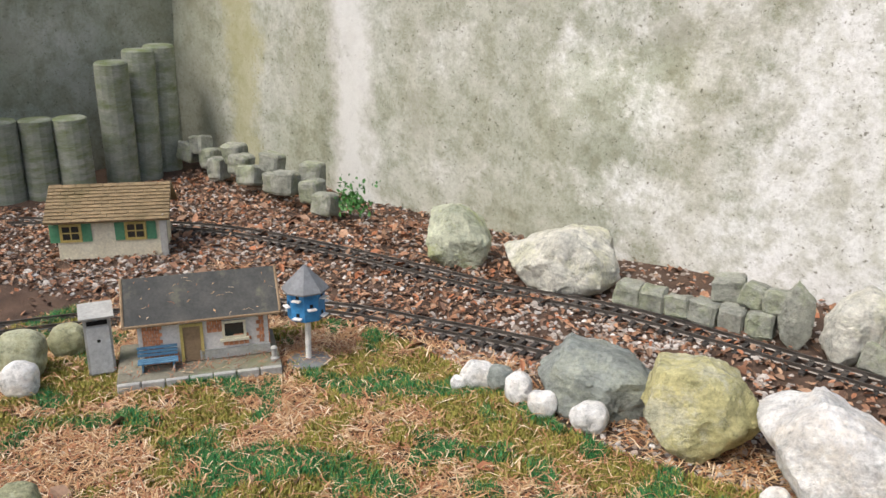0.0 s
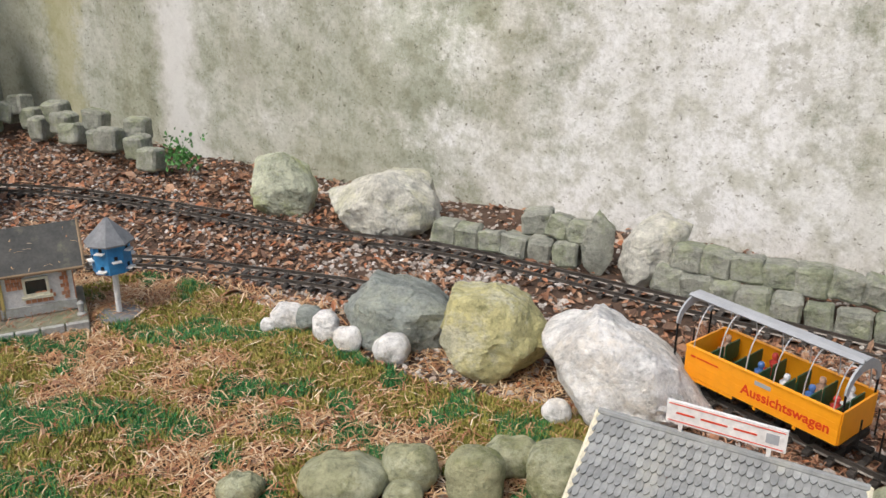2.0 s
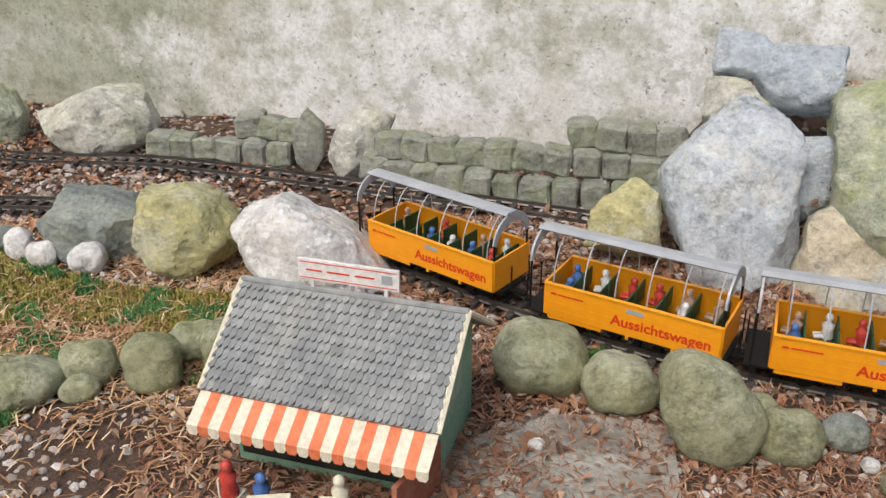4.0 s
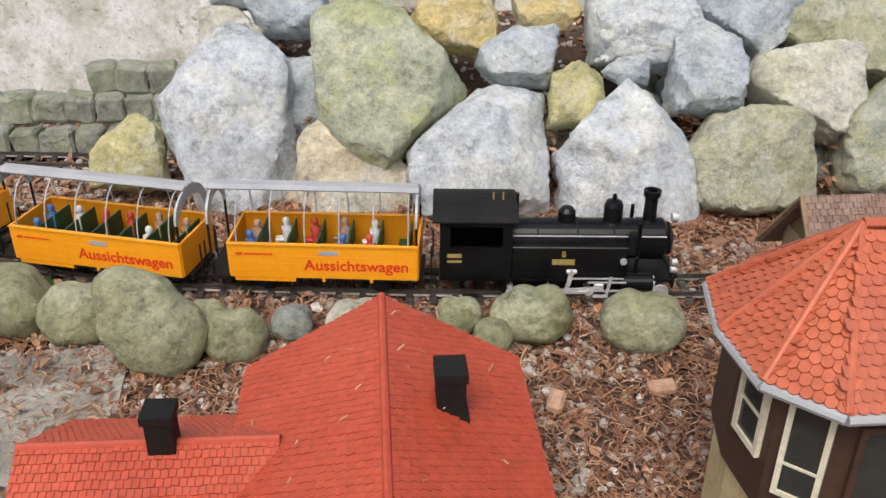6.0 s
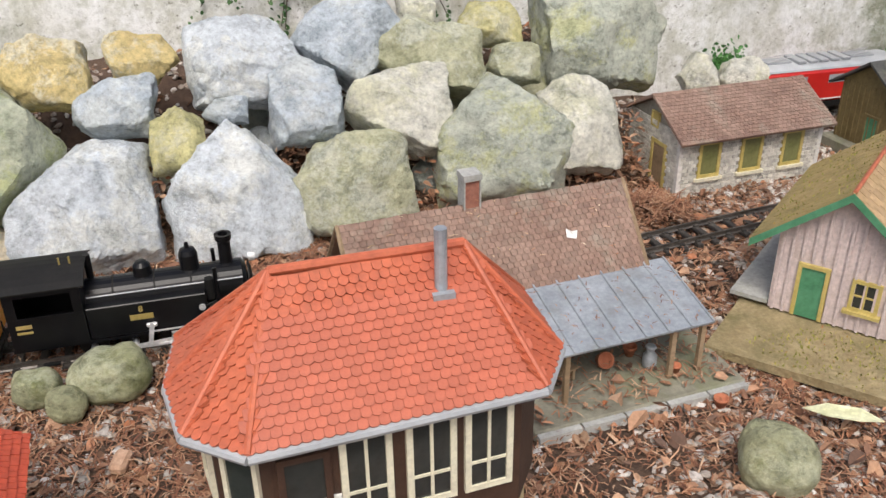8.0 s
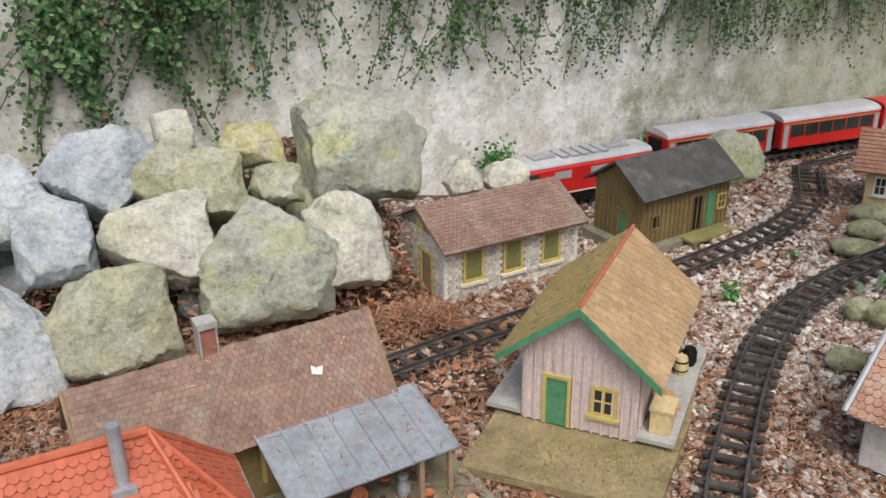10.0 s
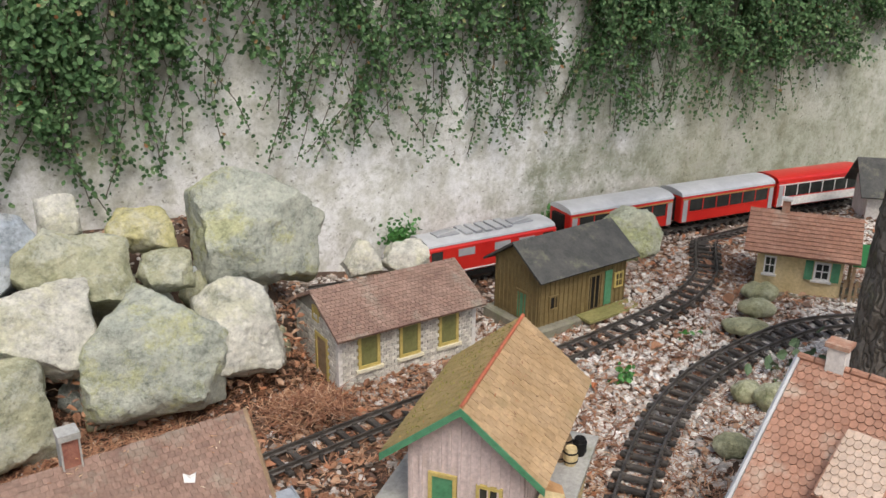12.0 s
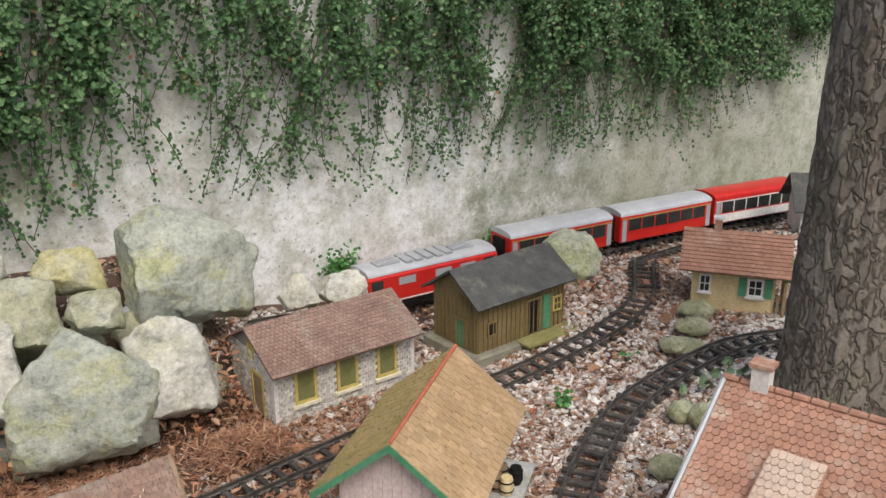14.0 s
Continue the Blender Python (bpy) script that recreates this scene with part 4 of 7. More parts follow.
def bricks(parent, m, w, h, nu, nv, material, depth=0.0012, keep=None, seed=1, name="brickwork"):
    """Courses of small bricks on a wall face, joined."""
    rng = random.Random(seed)
    bm = bmesh.new()
    for j in range(nv):
        for i in range(nu + 1):
            x0 = (i - (0.5 if j % 2 else 0)) * w / nu
            x1 = x0 + w / nu * 0.9
            x0, x1 = max(0, x0), min(w, x1)
            if x1 - x0 < w / nu * 0.2 or (keep and not keep((x0 + x1) / 2 / w, (j + 0.5) / nv)):
                continue
            box(bm, x0 - w / 2, x1 - w / 2, -depth * rng.uniform(0.6, 1.2), 0.0005, j * h / nv, (j + 0.88) * h / nv)
    ob = part(name, bm, material, parent)
    ob.matrix_local = m
    ob["kind"] = "stuff"
    return ob


def left_station():
    L, W, H, R = 0.225, 0.10, 0.094, 0.145
    m = pose(-2.058, 0.772, ground_z(-2, 0.7) + 0.016, 0, 0, 58)
    ob, k = gabled("model_halt", m, L, W, H, R, 0.02, 0.02, PLASTER, "small model halt of worn brick with dark felt roof")
    for s, p, du, dv in roof_slopes(ob, L, W, H, R, 0.022, 0.013, DARK_SHINGLE):
        part("fascia", tubed(p - Vector((0, 0, 0.003)), p + du - Vector((0, 0, 0.003)), 0.0028, n=6), WOOD, ob)
        for q in (p, p + du):
            part("bargeboard", tubed(q, q + dv, 0.0028, n=6), WOOD, ob)
    bricks(ob, face("f", L, W, -0.075, 0.0), 0.06, H, 7, 14, BRICK, keep=lambda a, b: not (0.55 < a and 0.2 < b < 0.95), seed=3)
    bricks(ob, face("f", L, W, 0.055, 0.022), 0.10, H - 0.022, 11, 10, BRICK, keep=lambda a, b: (a < 0.3 and b > 0.35) or (0.3 < a < 0.75 and b < 0.3) or a > 0.88, seed=4)
    bricks(ob, face("r", L, W, 0.0, 0.0), W, H, 9, 14, BRICK, seed=5)
    part("plinth", boxed(-0.01, L / 2 + 0.002, -W / 2 - 0.004, -W / 2, 0, 0.018), GREY_WOOD, ob, "grey painted plinth boards")
    opening(ob, face("f", L, W, -0.022, 0.0), 0.040, 0.072, "door", OCHRE, WOOD)
    opening(ob, face("f", L, W, 0.052, 0.036), 0.042, 0.034, "window", CREAM, DARK_GLASS, (1, 1), sill=CREAM)
    bench = thing("bench", m @ pose(-0.082, -0.066, 0.0), "small faded blue slatted toy bench beside the halt", "bench")
    for i in range(3):
        part("slat", boxed(-0.034, 0.034, -0.016 + i * 0.008, -0.010 + i * 0.008, 0.016, 0.018), BENCH_BLUE, bench)
        part("slat", boxed(-0.034, 0.034, 0.009, 0.0105, 0.020 + i * 0.007, 0.025 + i * 0.007), BENCH_BLUE, bench)
    for s in (-1, 1):
        part("leg", boxed(s * 0.026 - 0.0015, s * 0.026 + 0.0015, -0.014, 0.012, 0, 0.0158), BENCH_BLUE, bench)
    pm = pose(-2.03, 0.735, ground_z(-2, 0.7) - 0.004, 0, 0, 58)
    plat = thing("platform", pm, "weathered grey concrete platform slab with edge stones", "platform")
    part("slab", boxed(-0.135, 0.145, -0.062, 0.10, 0, 0.018, bevel=0.002), PAVING, plat)
    for i in range(7):
        part("edge_stone", boxed(-0.135 + i * 0.04 + 0.001, -0.095 + i * 0.04 - 0.001, -0.072, -0.0625, -0.004, 0.0185, bevel=0.0015), GREY_WOOD, plat)
    post = thing("bollard", m @ pose(0.118, -0.083, -0.001), "little grey stone bollard on the platform corner", "bollard")
    part("shaft", lathe([(0.008, 0), (0.008, 0.003), (0.0045, 0.006), (0.005, 0.02), (0.0065, 0.022), (0.003, 0.026)], 12), GREY_WOOD, post)
    # outhouse
    out = thing("outhouse", pose(-2.148, 0.615, ground_z(-2.1, 0.6) - 0.002, 0, 0, 64), "grey wooden toy outhouse with a heart in its door", "outhouse")
    part("body", boxed(-0.023, 0.023, -0.02, 0.022, 0, 0.112), GREY_WOOD, out)
    part("door", boxed(-0.019, 0.019, -0.0225, -0.0202, 0.004, 0.092), surface("pale_grey_door", (0.46, 0.48, 0.48), (0.56, 0.58, 0.58), 30, 150, 0.7, 0.3), out)
    part("vent", boxed(-0.017, 0.017, -0.0215, -0.0202, 0.096, 0.104), BLACK_MATT, out)
    part("roof", slabbed([(-0.029, -0.03, 0.113), (0.029, -0.03, 0.113), (0.029, 0.028, 0.121), (-0.029, 0.028, 0.121)], 0.003), GREY_WOOD, out)
    heart = bmesh.new()
    bmesh.ops.create_circle(heart, cap_ends=True, segments=12, radius=0.0032, matrix=pose(0, -0.0228, 0.066, 90))
    part("heart_cutout", heart, BLACK_MATT, out)
    # dovecote
    z = ground_z(-1.905, 0.88)
    dove = thing("dovecote", pose(-1.905, 0.89, z - 0.008), "blue eight-sided toy dovecote with grey roof on a pole", "dovecote")
    slate = surface("slate_grey_paint", (0.15, 0.16, 0.17), (0.21, 0.22, 0.23), 30, 160, 0.7, 0.2)
    part("foot", lathe([(0.040, 0), (0.040, 0.006), (0.037, 0.009), (0.002, 0.010)], 28), slate, dove)
    part("pole", tubed((0, 0, 0.008), (0.003, 0, 0.094), 0.0055), WHITE_PAINT, dove)
    body = part("body", lathe([(0.031, 0.093), (0.034, 0.094), (0.034, 0.150), (0.031, 0.151)], 8), BLUE_PAINT, dove)
    part("roof", lathe([(0.043, 0.147), (0.043, 0.150), (0.004, 0.190), (0.001, 0.191)], 8), slate, dove)
    for i in range(8):
        for j in range(3):
            a = math.radians(22.5 + 45 * i)
            if (i + j) % 2:
                continue
            mm = pose(0, 0, 0.100 + j * 0.017, 0, 0, math.degrees(a)) @ pose(0.0315, 0, 0)
            o = part("perch", boxed(-0.001, 0.009, -0.008, 0.008, 0, 0.0022), WHITE_PAINT, dove)
            o.matrix_local = mm
            o = part("hole", boxed(-0.001, 0.0008, -0.003, 0.003, 0.003, 0.010), BLACK_MATT, dove)
            o.matrix_local = mm
    # shed behind the train
    L, W, H, R = 0.245, 0.14, 0.115, 0.165
    m = pose(-2.75, 0.985, ground_z(-2.7, 1.0) - 0.004, 0, 0, 51)
    ob, k = gabled("model_goods_shed", m, L, W, H, R, 0.02, 0.02, CREAM, "cream model shed with a tan slatted roof behind the track")
    for s, p, du, dv in roof_slopes(ob, L, W, H, R, 0.022, 0.025, SHED_ROOF):
        shingle_stuff("roof_slats", p, du, dv, 9, 11, SHED_ROOF, s, 0.003)
    for u in (-0.09, 0.06):
        opening(ob, face("f", L, W, u, 0.045), 0.05, 0.045, "window", OCHRE, DARK_GLASS, (2, 2))
        for s in (-1, 1):
            part("shutter", boxed(u + s * 0.037 - 0.011, u + s * 0.037 + 0.011, -W / 2 - 0.003, -W / 2 - 0.0005, 0.045, 0.09), GREEN_PAINT, ob)
    part("corner_pillar", boxed(L / 2 - 0.004, L / 2 + 0.012, -W / 2 - 0.016, -W / 2 - 0.0005, 0, 0.11), GREY_WOOD, ob)


left_station()


def palisade():
    mats = surface("mossy_concrete_post", (0.21, 0.235, 0.18), (0.33, 0.345, 0.29), 12, 120, 0.9, 0.4, dirt=(0.13, 0.16, 0.06), dirt_amount=0.6, vary=0.15)
    bm = lathe([(0.048, 0), (0.048, 0.985), (0.042, 1.0)], 16)
    me = finish("palisade_post", bm, mats, False)
    k = 0
    for (x, y, h) in [(-3.44, 0.80, 0.22), (-3.42, 0.90, 0.22), (-3.395, 1.0, 0.215), (-3.36, 1.09, 0.21), (-3.315, 1.18, 0.21), (-3.33, 1.335, 0.36), (-3.36, 1.435, 0.385), (-3.40, 1.535, 0.39)]:
        ob = new("palisade_post", me)
        ob.matrix_world = pose(x, y, -0.05, random.uniform(-1.5, 1.5), random.uniform(-1.5, 1.5), k * 40) @ Matrix.Diagonal((1.05, 1.05, h + 0.05, 1))
        tagged(ob, "mossy round concrete palisade post, " + ("tall" if h > 0.3 else "short"), "post", "palisade posts")
        k += 1


palisade()


def kiosk():
    m = pose(-0.785, 0.762, -0.004, 0, 0, 3)
    L, W, H, R = 0.225, 0.155, 0.128, 0.182
    ob, k = gabled("model_shop", m, L, W, H, R, 0.02, 0.025, GREEN_WALL, "sea-green toy shop with grey tiled roof and striped awning")
    for s, p, du, dv in roof_slopes(ob, L, W, H, R, 0.018, 0.030, GREY_TILE):
        shingle_stuff("roof_tiles", p, du, dv, 36, 11, GREY_TILE, s, 0.003, True)
        a = (p, p + du)
        for q in a:
            part("bargeboard", tubed(q, q + dv, 0.0035, n=6), CREAM, ob)
    part("ridge_cap", tubed((-L / 2 - 0.018, 0, R + 0.004), (L / 2 + 0.018, 0, R + 0.004), 0.004, n=8), GREY_TILE, ob)
    aw = part("awning", boxed(-0.001, 0.001, -0.001, 0.001, 0.118, 0.119), CREAM_CLOTH, ob)
    n = 21
    w = (L + 0.036) / n
    for i in range(n):
        x0 = -L / 2 - 0.018 + i * w
        bm = bmesh.new()
        y0, y1 = -W / 2 - 0.012, -W / 2 - 0.062
        slab(bm, [(x0, y1, 0.088), (x0 + w, y1, 0.088), (x0 + w, y0, 0.117), (x0, y0, 0.117)], 0.001)
        slab(bm, [(x0 + w * 0.2, y1, 0.076), (x0 + w * 0.8, y1, 0.076), (x0 + w, y1, 0.0805), (x0 + w, y1, 0.088), (x0, y1, 0.088), (x0, y1, 0.0805)], 0.001)
        part("stripe", bm, ORANGE_CLOTH if i % 2 else CREAM_CLOTH, aw)
    sign = part("sign_board", boxed(-0.06, 0.055, -0.002, 0.002, 0.198, 0.222), WHITE_PAINT, ob, "white roof sign with red border")
    part("border", boxed(-0.058, 0.053, -0.0026, -0.0021, 0.2002, 0.2010), RED_TEXT, sign)
    part("border", boxed(-0.058, 0.053, -0.0026, -0.0021, 0.2190, 0.2198), RED_TEXT, sign)
    for i, (a, b) in enumerate([(-0.050, -0.032), (-0.026, 0.000), (0.006, 0.028)]):
        part("lettering_bar", boxed(a, b, -0.0026, -0.0021, 0.2092, 0.2110), RED_TEXT, sign)
    part("emblem", boxed(0.036, 0.048, -0.0026, -0.0021, 0.205, 0.2155), GREY_PLASTIC, sign)
    for x in (-0.045, 0.04):
        part("sign_post", boxed(x - 0.002, x + 0.002, -0.0015, 0.0015, 0.183, 0.1979), WHITE_PAINT, ob)
    # dark sheet across the whole front paints in the shadow under the awning
    part("window_or_shade_band", boxed(-L / 2 + 0.006, L / 2 - 0.006, -W / 2 - 0.002, -W / 2 - 0.0002, 0.012, 0.104), DARK_GLASS, ob)
    part("gable_panel", boxed(L / 2 + 0.0004, L / 2 + 0.002, -0.035, 0.03, 0.07, 0.13), surface("gable_mural", (0.22, 0.36, 0.24), (0.45, 0.50, 0.40), 70, 200, 0.7, 0.2), ob)
    fence = thing("counter_panel", pose(-0.675, 0.665, -0.003, 0, 0, 80), "red-brown worn panel beside the toy shop", "panel")
    part("board", boxed(-0.04, 0.045, -0.003, 0.003, 0, 0.062), surface("red_brown_board", (0.30, 0.09, 0.05), (0.40, 0.15, 0.09), 40, 150, 0.75, 0.3, dirt=(0.24, 0.16, 0.10), dirt_amount=0.4), fence)
    part("sign", boxed(-0.036, -0.012, -0.0045, -0.0032, 0.008, 0.026), RED_TEXT, fence, "red sign with pale bar")
    part("bar", boxed(-0.033, -0.015, -0.0052, -0.0046, 0.014, 0.020), WHITE_PAINT, fence)
    pad = new("paving_pad", finish("paving_pad", slabbed([(-0.70, 0.56, 0.001), (-0.42, 0.58, 0.001), (-0.43, 0.66, 0.001), (-0.415, 0.74, 0.001), (-0.445, 0.89, 0.001), (-0.53, 0.885, 0.001), (-0.61, 0.86, 0.001), (-0.69, 0.75, 0.001)], 0.012), PAD))
    tagged(pad, "flat sandy concrete pad beside the toy shop", "paving")
    # garden furniture and toy guests in front of the shop
    for k, (x, y) in enumerate([(-0.80, 0.585), (-0.69, 0.60)]):
        t = thing("garden_table", pose(x, y, 0.004, 0, 0, 25 + 40 * k), "small white plastic toy table in front of the shop", "table")
        part("tabletop", boxed(-0.022, 0.022, -0.016, 0.016, 0.030, 0.0325, bevel=0.001), CREAM, t)
        for sx in (-1, 1):
            for sy in (-1, 1):
                part("leg", tubed((sx * 0.018, sy * 0.012, 0), (sx * 0.018, sy * 0.012, 0.0302), 0.0014, n=6), CREAM, t)
    for k, (x, y, r) in enumerate([(-0.745, 0.615, 200), (-0.85, 0.60, 90), (-0.655, 0.555, 30)]):
        c = thing("garden_chair", pose(x, y, 0.004, 0, 0, r), "small cream plastic toy chair in front of the shop", "chair", "toy garden chairs")
        part("seat", boxed(-0.010, 0.010, -0.010, 0.010, 0.018, 0.020), CREAM, c)
        part("backrest", boxed(-0.010, 0.010, 0.0085, 0.0105, 0.0202, 0.042), CREAM, c)
        for sx in (-1, 1):
            for sy in (-1, 1):
                part("leg", boxed(sx * 0.009 - 0.001, sx * 0.009 + 0.001, sy * 0.009 - 0.001, sy * 0.009 + 0.001, 0, 0.0179), CREAM, c)


kiosk()


def red_house():
    m = pose(-0.112, 0.545, -0.004, 0, 0, -84)
    L, W, H, R = 0.27, 0.205, 0.140, 0.200
    ob, k = gabled("model_farmhouse", m, L, W, H, R, 0.012, 0.02, GREEN_WALL, "toy house with red-orange tiled roof and black chimneys")
    for s, p, du, dv in roof_slopes(ob, L, W, H, R, 0.015, 0.02, GREEN_PAINT):
        shingle_stuff("roof_tiles", p, du, dv, 40, 18, RED_TILE, s, 0.0016)
    part("ridge_cap", tubed((-L / 2 - 0.015, 0, R + 0.003), (L / 2 + 0.015, 0, R + 0.003), 0.0035, n=8), RED_TILE, ob)
    def chimney(x, y, z0, top):
        c = part("chimney", boxed(x - 0.012, x + 0.012, y - 0.011, y + 0.011, z0, top - 0.008), BLACK_MATT, ob, "black plastic chimney")
        part("cap", boxed(x - 0.0135, x + 0.0135, y - 0.0125, y + 0.0125, top - 0.0079, top), BLACK_MATT, c)
        part("flashing", boxed(x - 0.013, x + 0.013, y - 0.014, y + 0.014, z0 - 0.004, z0 + 0.008), BLACK_MATT, c)
    chimney(-0.030, 0.050, 0.164, 0.213)
    w = thing("house_wing", pose(-0.290, 0.546, -0.004, 0, 0, 5), "lower wing of the toy house with red tiled roof", "model building", "model buildings")
    L2, W2, H2, R2 = 0.17, 0.15, 0.115, 0.158
    for s in (-1, 1):
        part("wall", boxed(-L2 / 2, L2 / 2, s * W2 / 2 - (0.004 if s > 0 else 0), s * W2 / 2 + (0.004 if s < 0 else 0), 0, H2), GREEN_WALL, w)
    pts = [(-L2 / 2, -W2 / 2 + 0.004, 0), (-L2 / 2, W2 / 2 - 0.004, 0), (-L2 / 2, W2 / 2 - 0.004, H2), (-L2 / 2, 0, R2 - 0.004), (-L2 / 2, -W2 / 2 + 0.004, H2)]
    part("gable_wall", slabbed(pts[::-1], 0.004), GREEN_WALL, w)
    for s, p, du, dv in roof_slopes(w, L2, W2, H2, R2, 0.012, 0.02, GREEN_PAINT):
        shingle_stuff("roof_tiles", p, du, dv, 34, 16, RED_TILE, s, 0.0016)
    part("ridge_cap", tubed((-L2 / 2 - 0.012, 0, R2 + 0.003), (L2 / 2 + 0.012, 0, R2 + 0.003), 0.0035, n=8), RED_TILE, w)
    c = part("chimney", boxed(0.001, 0.021, -0.010, 0.010, R2 - 0.012, 0.186), BLACK_MATT, w, "black plastic chimney")
    part("cap", boxed(-0.001, 0.023, -0.012, 0.012, 0.1861, 0.193), BLACK_MATT, c)


red_house()


def signal_box():
    ob = thing("signal_box", pose(0.300, 0.603, -0.004, 0, 0, 2.5), "brown toy signal box with orange hipped tile roof", "model building", "model buildings")
    plan = [(-0.166, -0.002), (-0.156, -0.068), (-0.113, -0.104), (0.116, -0.093), (0.148, -0.045), (0.150, 0.05), (0.118, 0.098), (-0.11, 0.10), (-0.156, 0.066)]
    ze, zr = 0.238, 0.324
    ra, rb = Vector((-0.078, 0.0, zr)), Vector((0.078, 0.0, zr))
    def shrink(p, d):
        v = Vector((p[0], p[1]))
        return v - v.normalized() * d
    def ring(d, z):
        return [(*shrink(p, d), z) for p in plan]
    n = len(plan)
    for (z0, z1, d, mat, nm) in ((0.0, 0.118, 0.026, CREAM_WALL, "plinth"), (0.1182, ze - 0.002, 0.020, BROWN_WALL, "wall")):
        for i in range(n):
            a, b = shrink(plan[i], d), shrink(plan[(i + 1) % n], d)
            part(nm, slabbed([(*a, z0), (*b, z0), (*b, z1), (*a, z1)], 0.004), mat, ob)
    # gutter and roof faces
    for i in range(n):
        part("gutter", tubed((*plan[i], ze), (*plan[(i + 1) % n], ze), 0.0042, n=8), GREY_PLASTIC, ob)
    soffit = bmesh.new()
    slab(soffit, [(x, y, ze) for x, y in plan], 0.003)
    part("soffit", soffit, BROWN_WALL, ob)
    tile = {}
    for i in range(n):
        a, b = Vector((*plan[i], ze + 0.003)), Vector((*plan[(i + 1) % n], ze + 0.003))
        if i == 2:
            pts = [a, b, rb, ra]
        elif i == 6:
            pts = [a, b, ra, rb]
        elif i in (3, 4, 5):
            pts = [a, b, rb]
        else:
            pts = [a, b, ra]
        slope = part("roof", slabbed(pts, 0.003), TERRACOTTA_JOINED, ob)
        du = b - a
        up = (pts[2] - a) - du * ((pts[2] - a).dot(du) / du.length_squared)
        tl, tr = (pts[-1] - a).dot(du) / du.length_squared, (pts[2] - a).dot(du) / du.length_squared
        nu, nv = max(3, round(du.length / 0.0082)), 16
        pad = 0.6 / nu
        inside = lambda s, t, tl=tl, tr=tr, pad=pad: tl * t - pad < s < 1 - (1 - tr) * t + pad
        if i == 2:
            # each tile of the long front slope is a piece
            u, v = du.normalized(), up.normalized()
            nrm = u.cross(v)
            w, h = du.length / nu, up.length / nv
            rows = bmesh.new()
            outline = [(-w * 0.49, h * 1.2), (-w * 0.49, h * 0.22), (-w * 0.27, h * 0.05), (0, 0), (w * 0.27, h * 0.05), (w * 0.49, h * 0.22), (w * 0.49, h * 1.2)]
            top = [rows.verts.new((x, y, 0.0019 * (1.25 - y / h) / 1.25)) for x, y in outline]
            low = [rows.verts.new((x, y, -0.0008)) for x, y in outline]
            rows.faces.new(top)
            for e in range(7):
                rows.faces.new((top[e], low[e], low[(e + 1) % 7], top[(e + 1) % 7]))
            me = finish("tile", rows, TERRACOTTA)
            frame3 = Matrix((u, v, nrm)).transposed().to_4x4()
            shingle_stuff("upper_tiles", a, du, up, nu, nv, TERRACOTTA_JOINED, slope, 0.0019, True, keep=lambda s, t: t > 11.6 / 16 and inside(s, t))
            for j in range(12):
                for q in range(nu):
                    s = (q + (0.75 if j % 2 else 0.25)) / nu
                    if inside(s, (j + 0.5) / nv):
                        o = new("tile", me)
                        o.parent = slope
                        o.matrix_local = Matrix.Translation(a + du * s + up * (j / nv) + nrm * (0.001 + random.uniform(0, 0.0003))) @ frame3
        else:
            shingle_stuff("roof_tiles", a, du, up, nu, nv, TERRACOTTA_JOINED, slope, 0.0024, True, keep=inside)
    bm = bmesh.new()
    tube(bm, ra + Vector((0, 0, 0.004)), rb + Vector((0, 0, 0.004)), 0.0042, n=8)
    for i in range(n):
        tip = ra if i in (0, 1, 2, 7, 8) else rb
        tube(bm, Vector((*plan[i], ze + 0.005)), tip + Vector((0, 0, 0.004)), 0.0030, n=8)
    part("ridge_tiles", bm, TERRACOTTA_JOINED, ob)
    pipe = part("stove_pipe", tubed((0.052, -0.024, 0.296), (0.052, -0.024, 0.356), 0.0052, n=12), ZINC, ob, "grey zinc stove pipe")
    part("flashing", boxed(0.043, 0.061, -0.034, -0.016, 0.2955, 0.303), ZINC, pipe)
    def put(i, s0, s1, z0, z1, kind, frame_mat, bars):
        a, b = shrink(plan[i], 0.020), shrink(plan[i + 1], 0.020)
        c = a.lerp(b, (s0 + s1) / 2)
        ang = math.degrees(math.atan2((b - a).y, (b - a).x))
        opening(ob, pose(c.x, c.y, z0, 0, 0, ang) @ pose(0, -0.001, 0), (b - a).length * (s1 - s0), z1 - z0, kind, frame_mat, DARK_GLASS, bars, 0.003)
    put(2, 0.02, 0.22, 0.122, 0.222, "door", BROWN_WALL, (1, 1))
    for s0 in (0.255, 0.515, 0.755):
        put(2, s0, s0 + 0.205, 0.146, 0.230, "window", CREAM, (2, 2.5))
    put(1, 0.16, 0.80, 0.142, 0.228, "window", CREAM, (1, 2.5))
    put(0, 0.2, 0.85, 0.160, 0.226, "window", CREAM, (1, 2))
    part("name_plate", boxed(-0.068, -0.048, -0.0905, -0.0885, 0.170, 0.176), WHITE_PAINT, ob)
    rail = part("stair_rail", tubed((-0.125, -0.11, 0.03), (-0.105, -0.115, 0.125), 0.003, n=6), ZINC, ob)


signal_box()


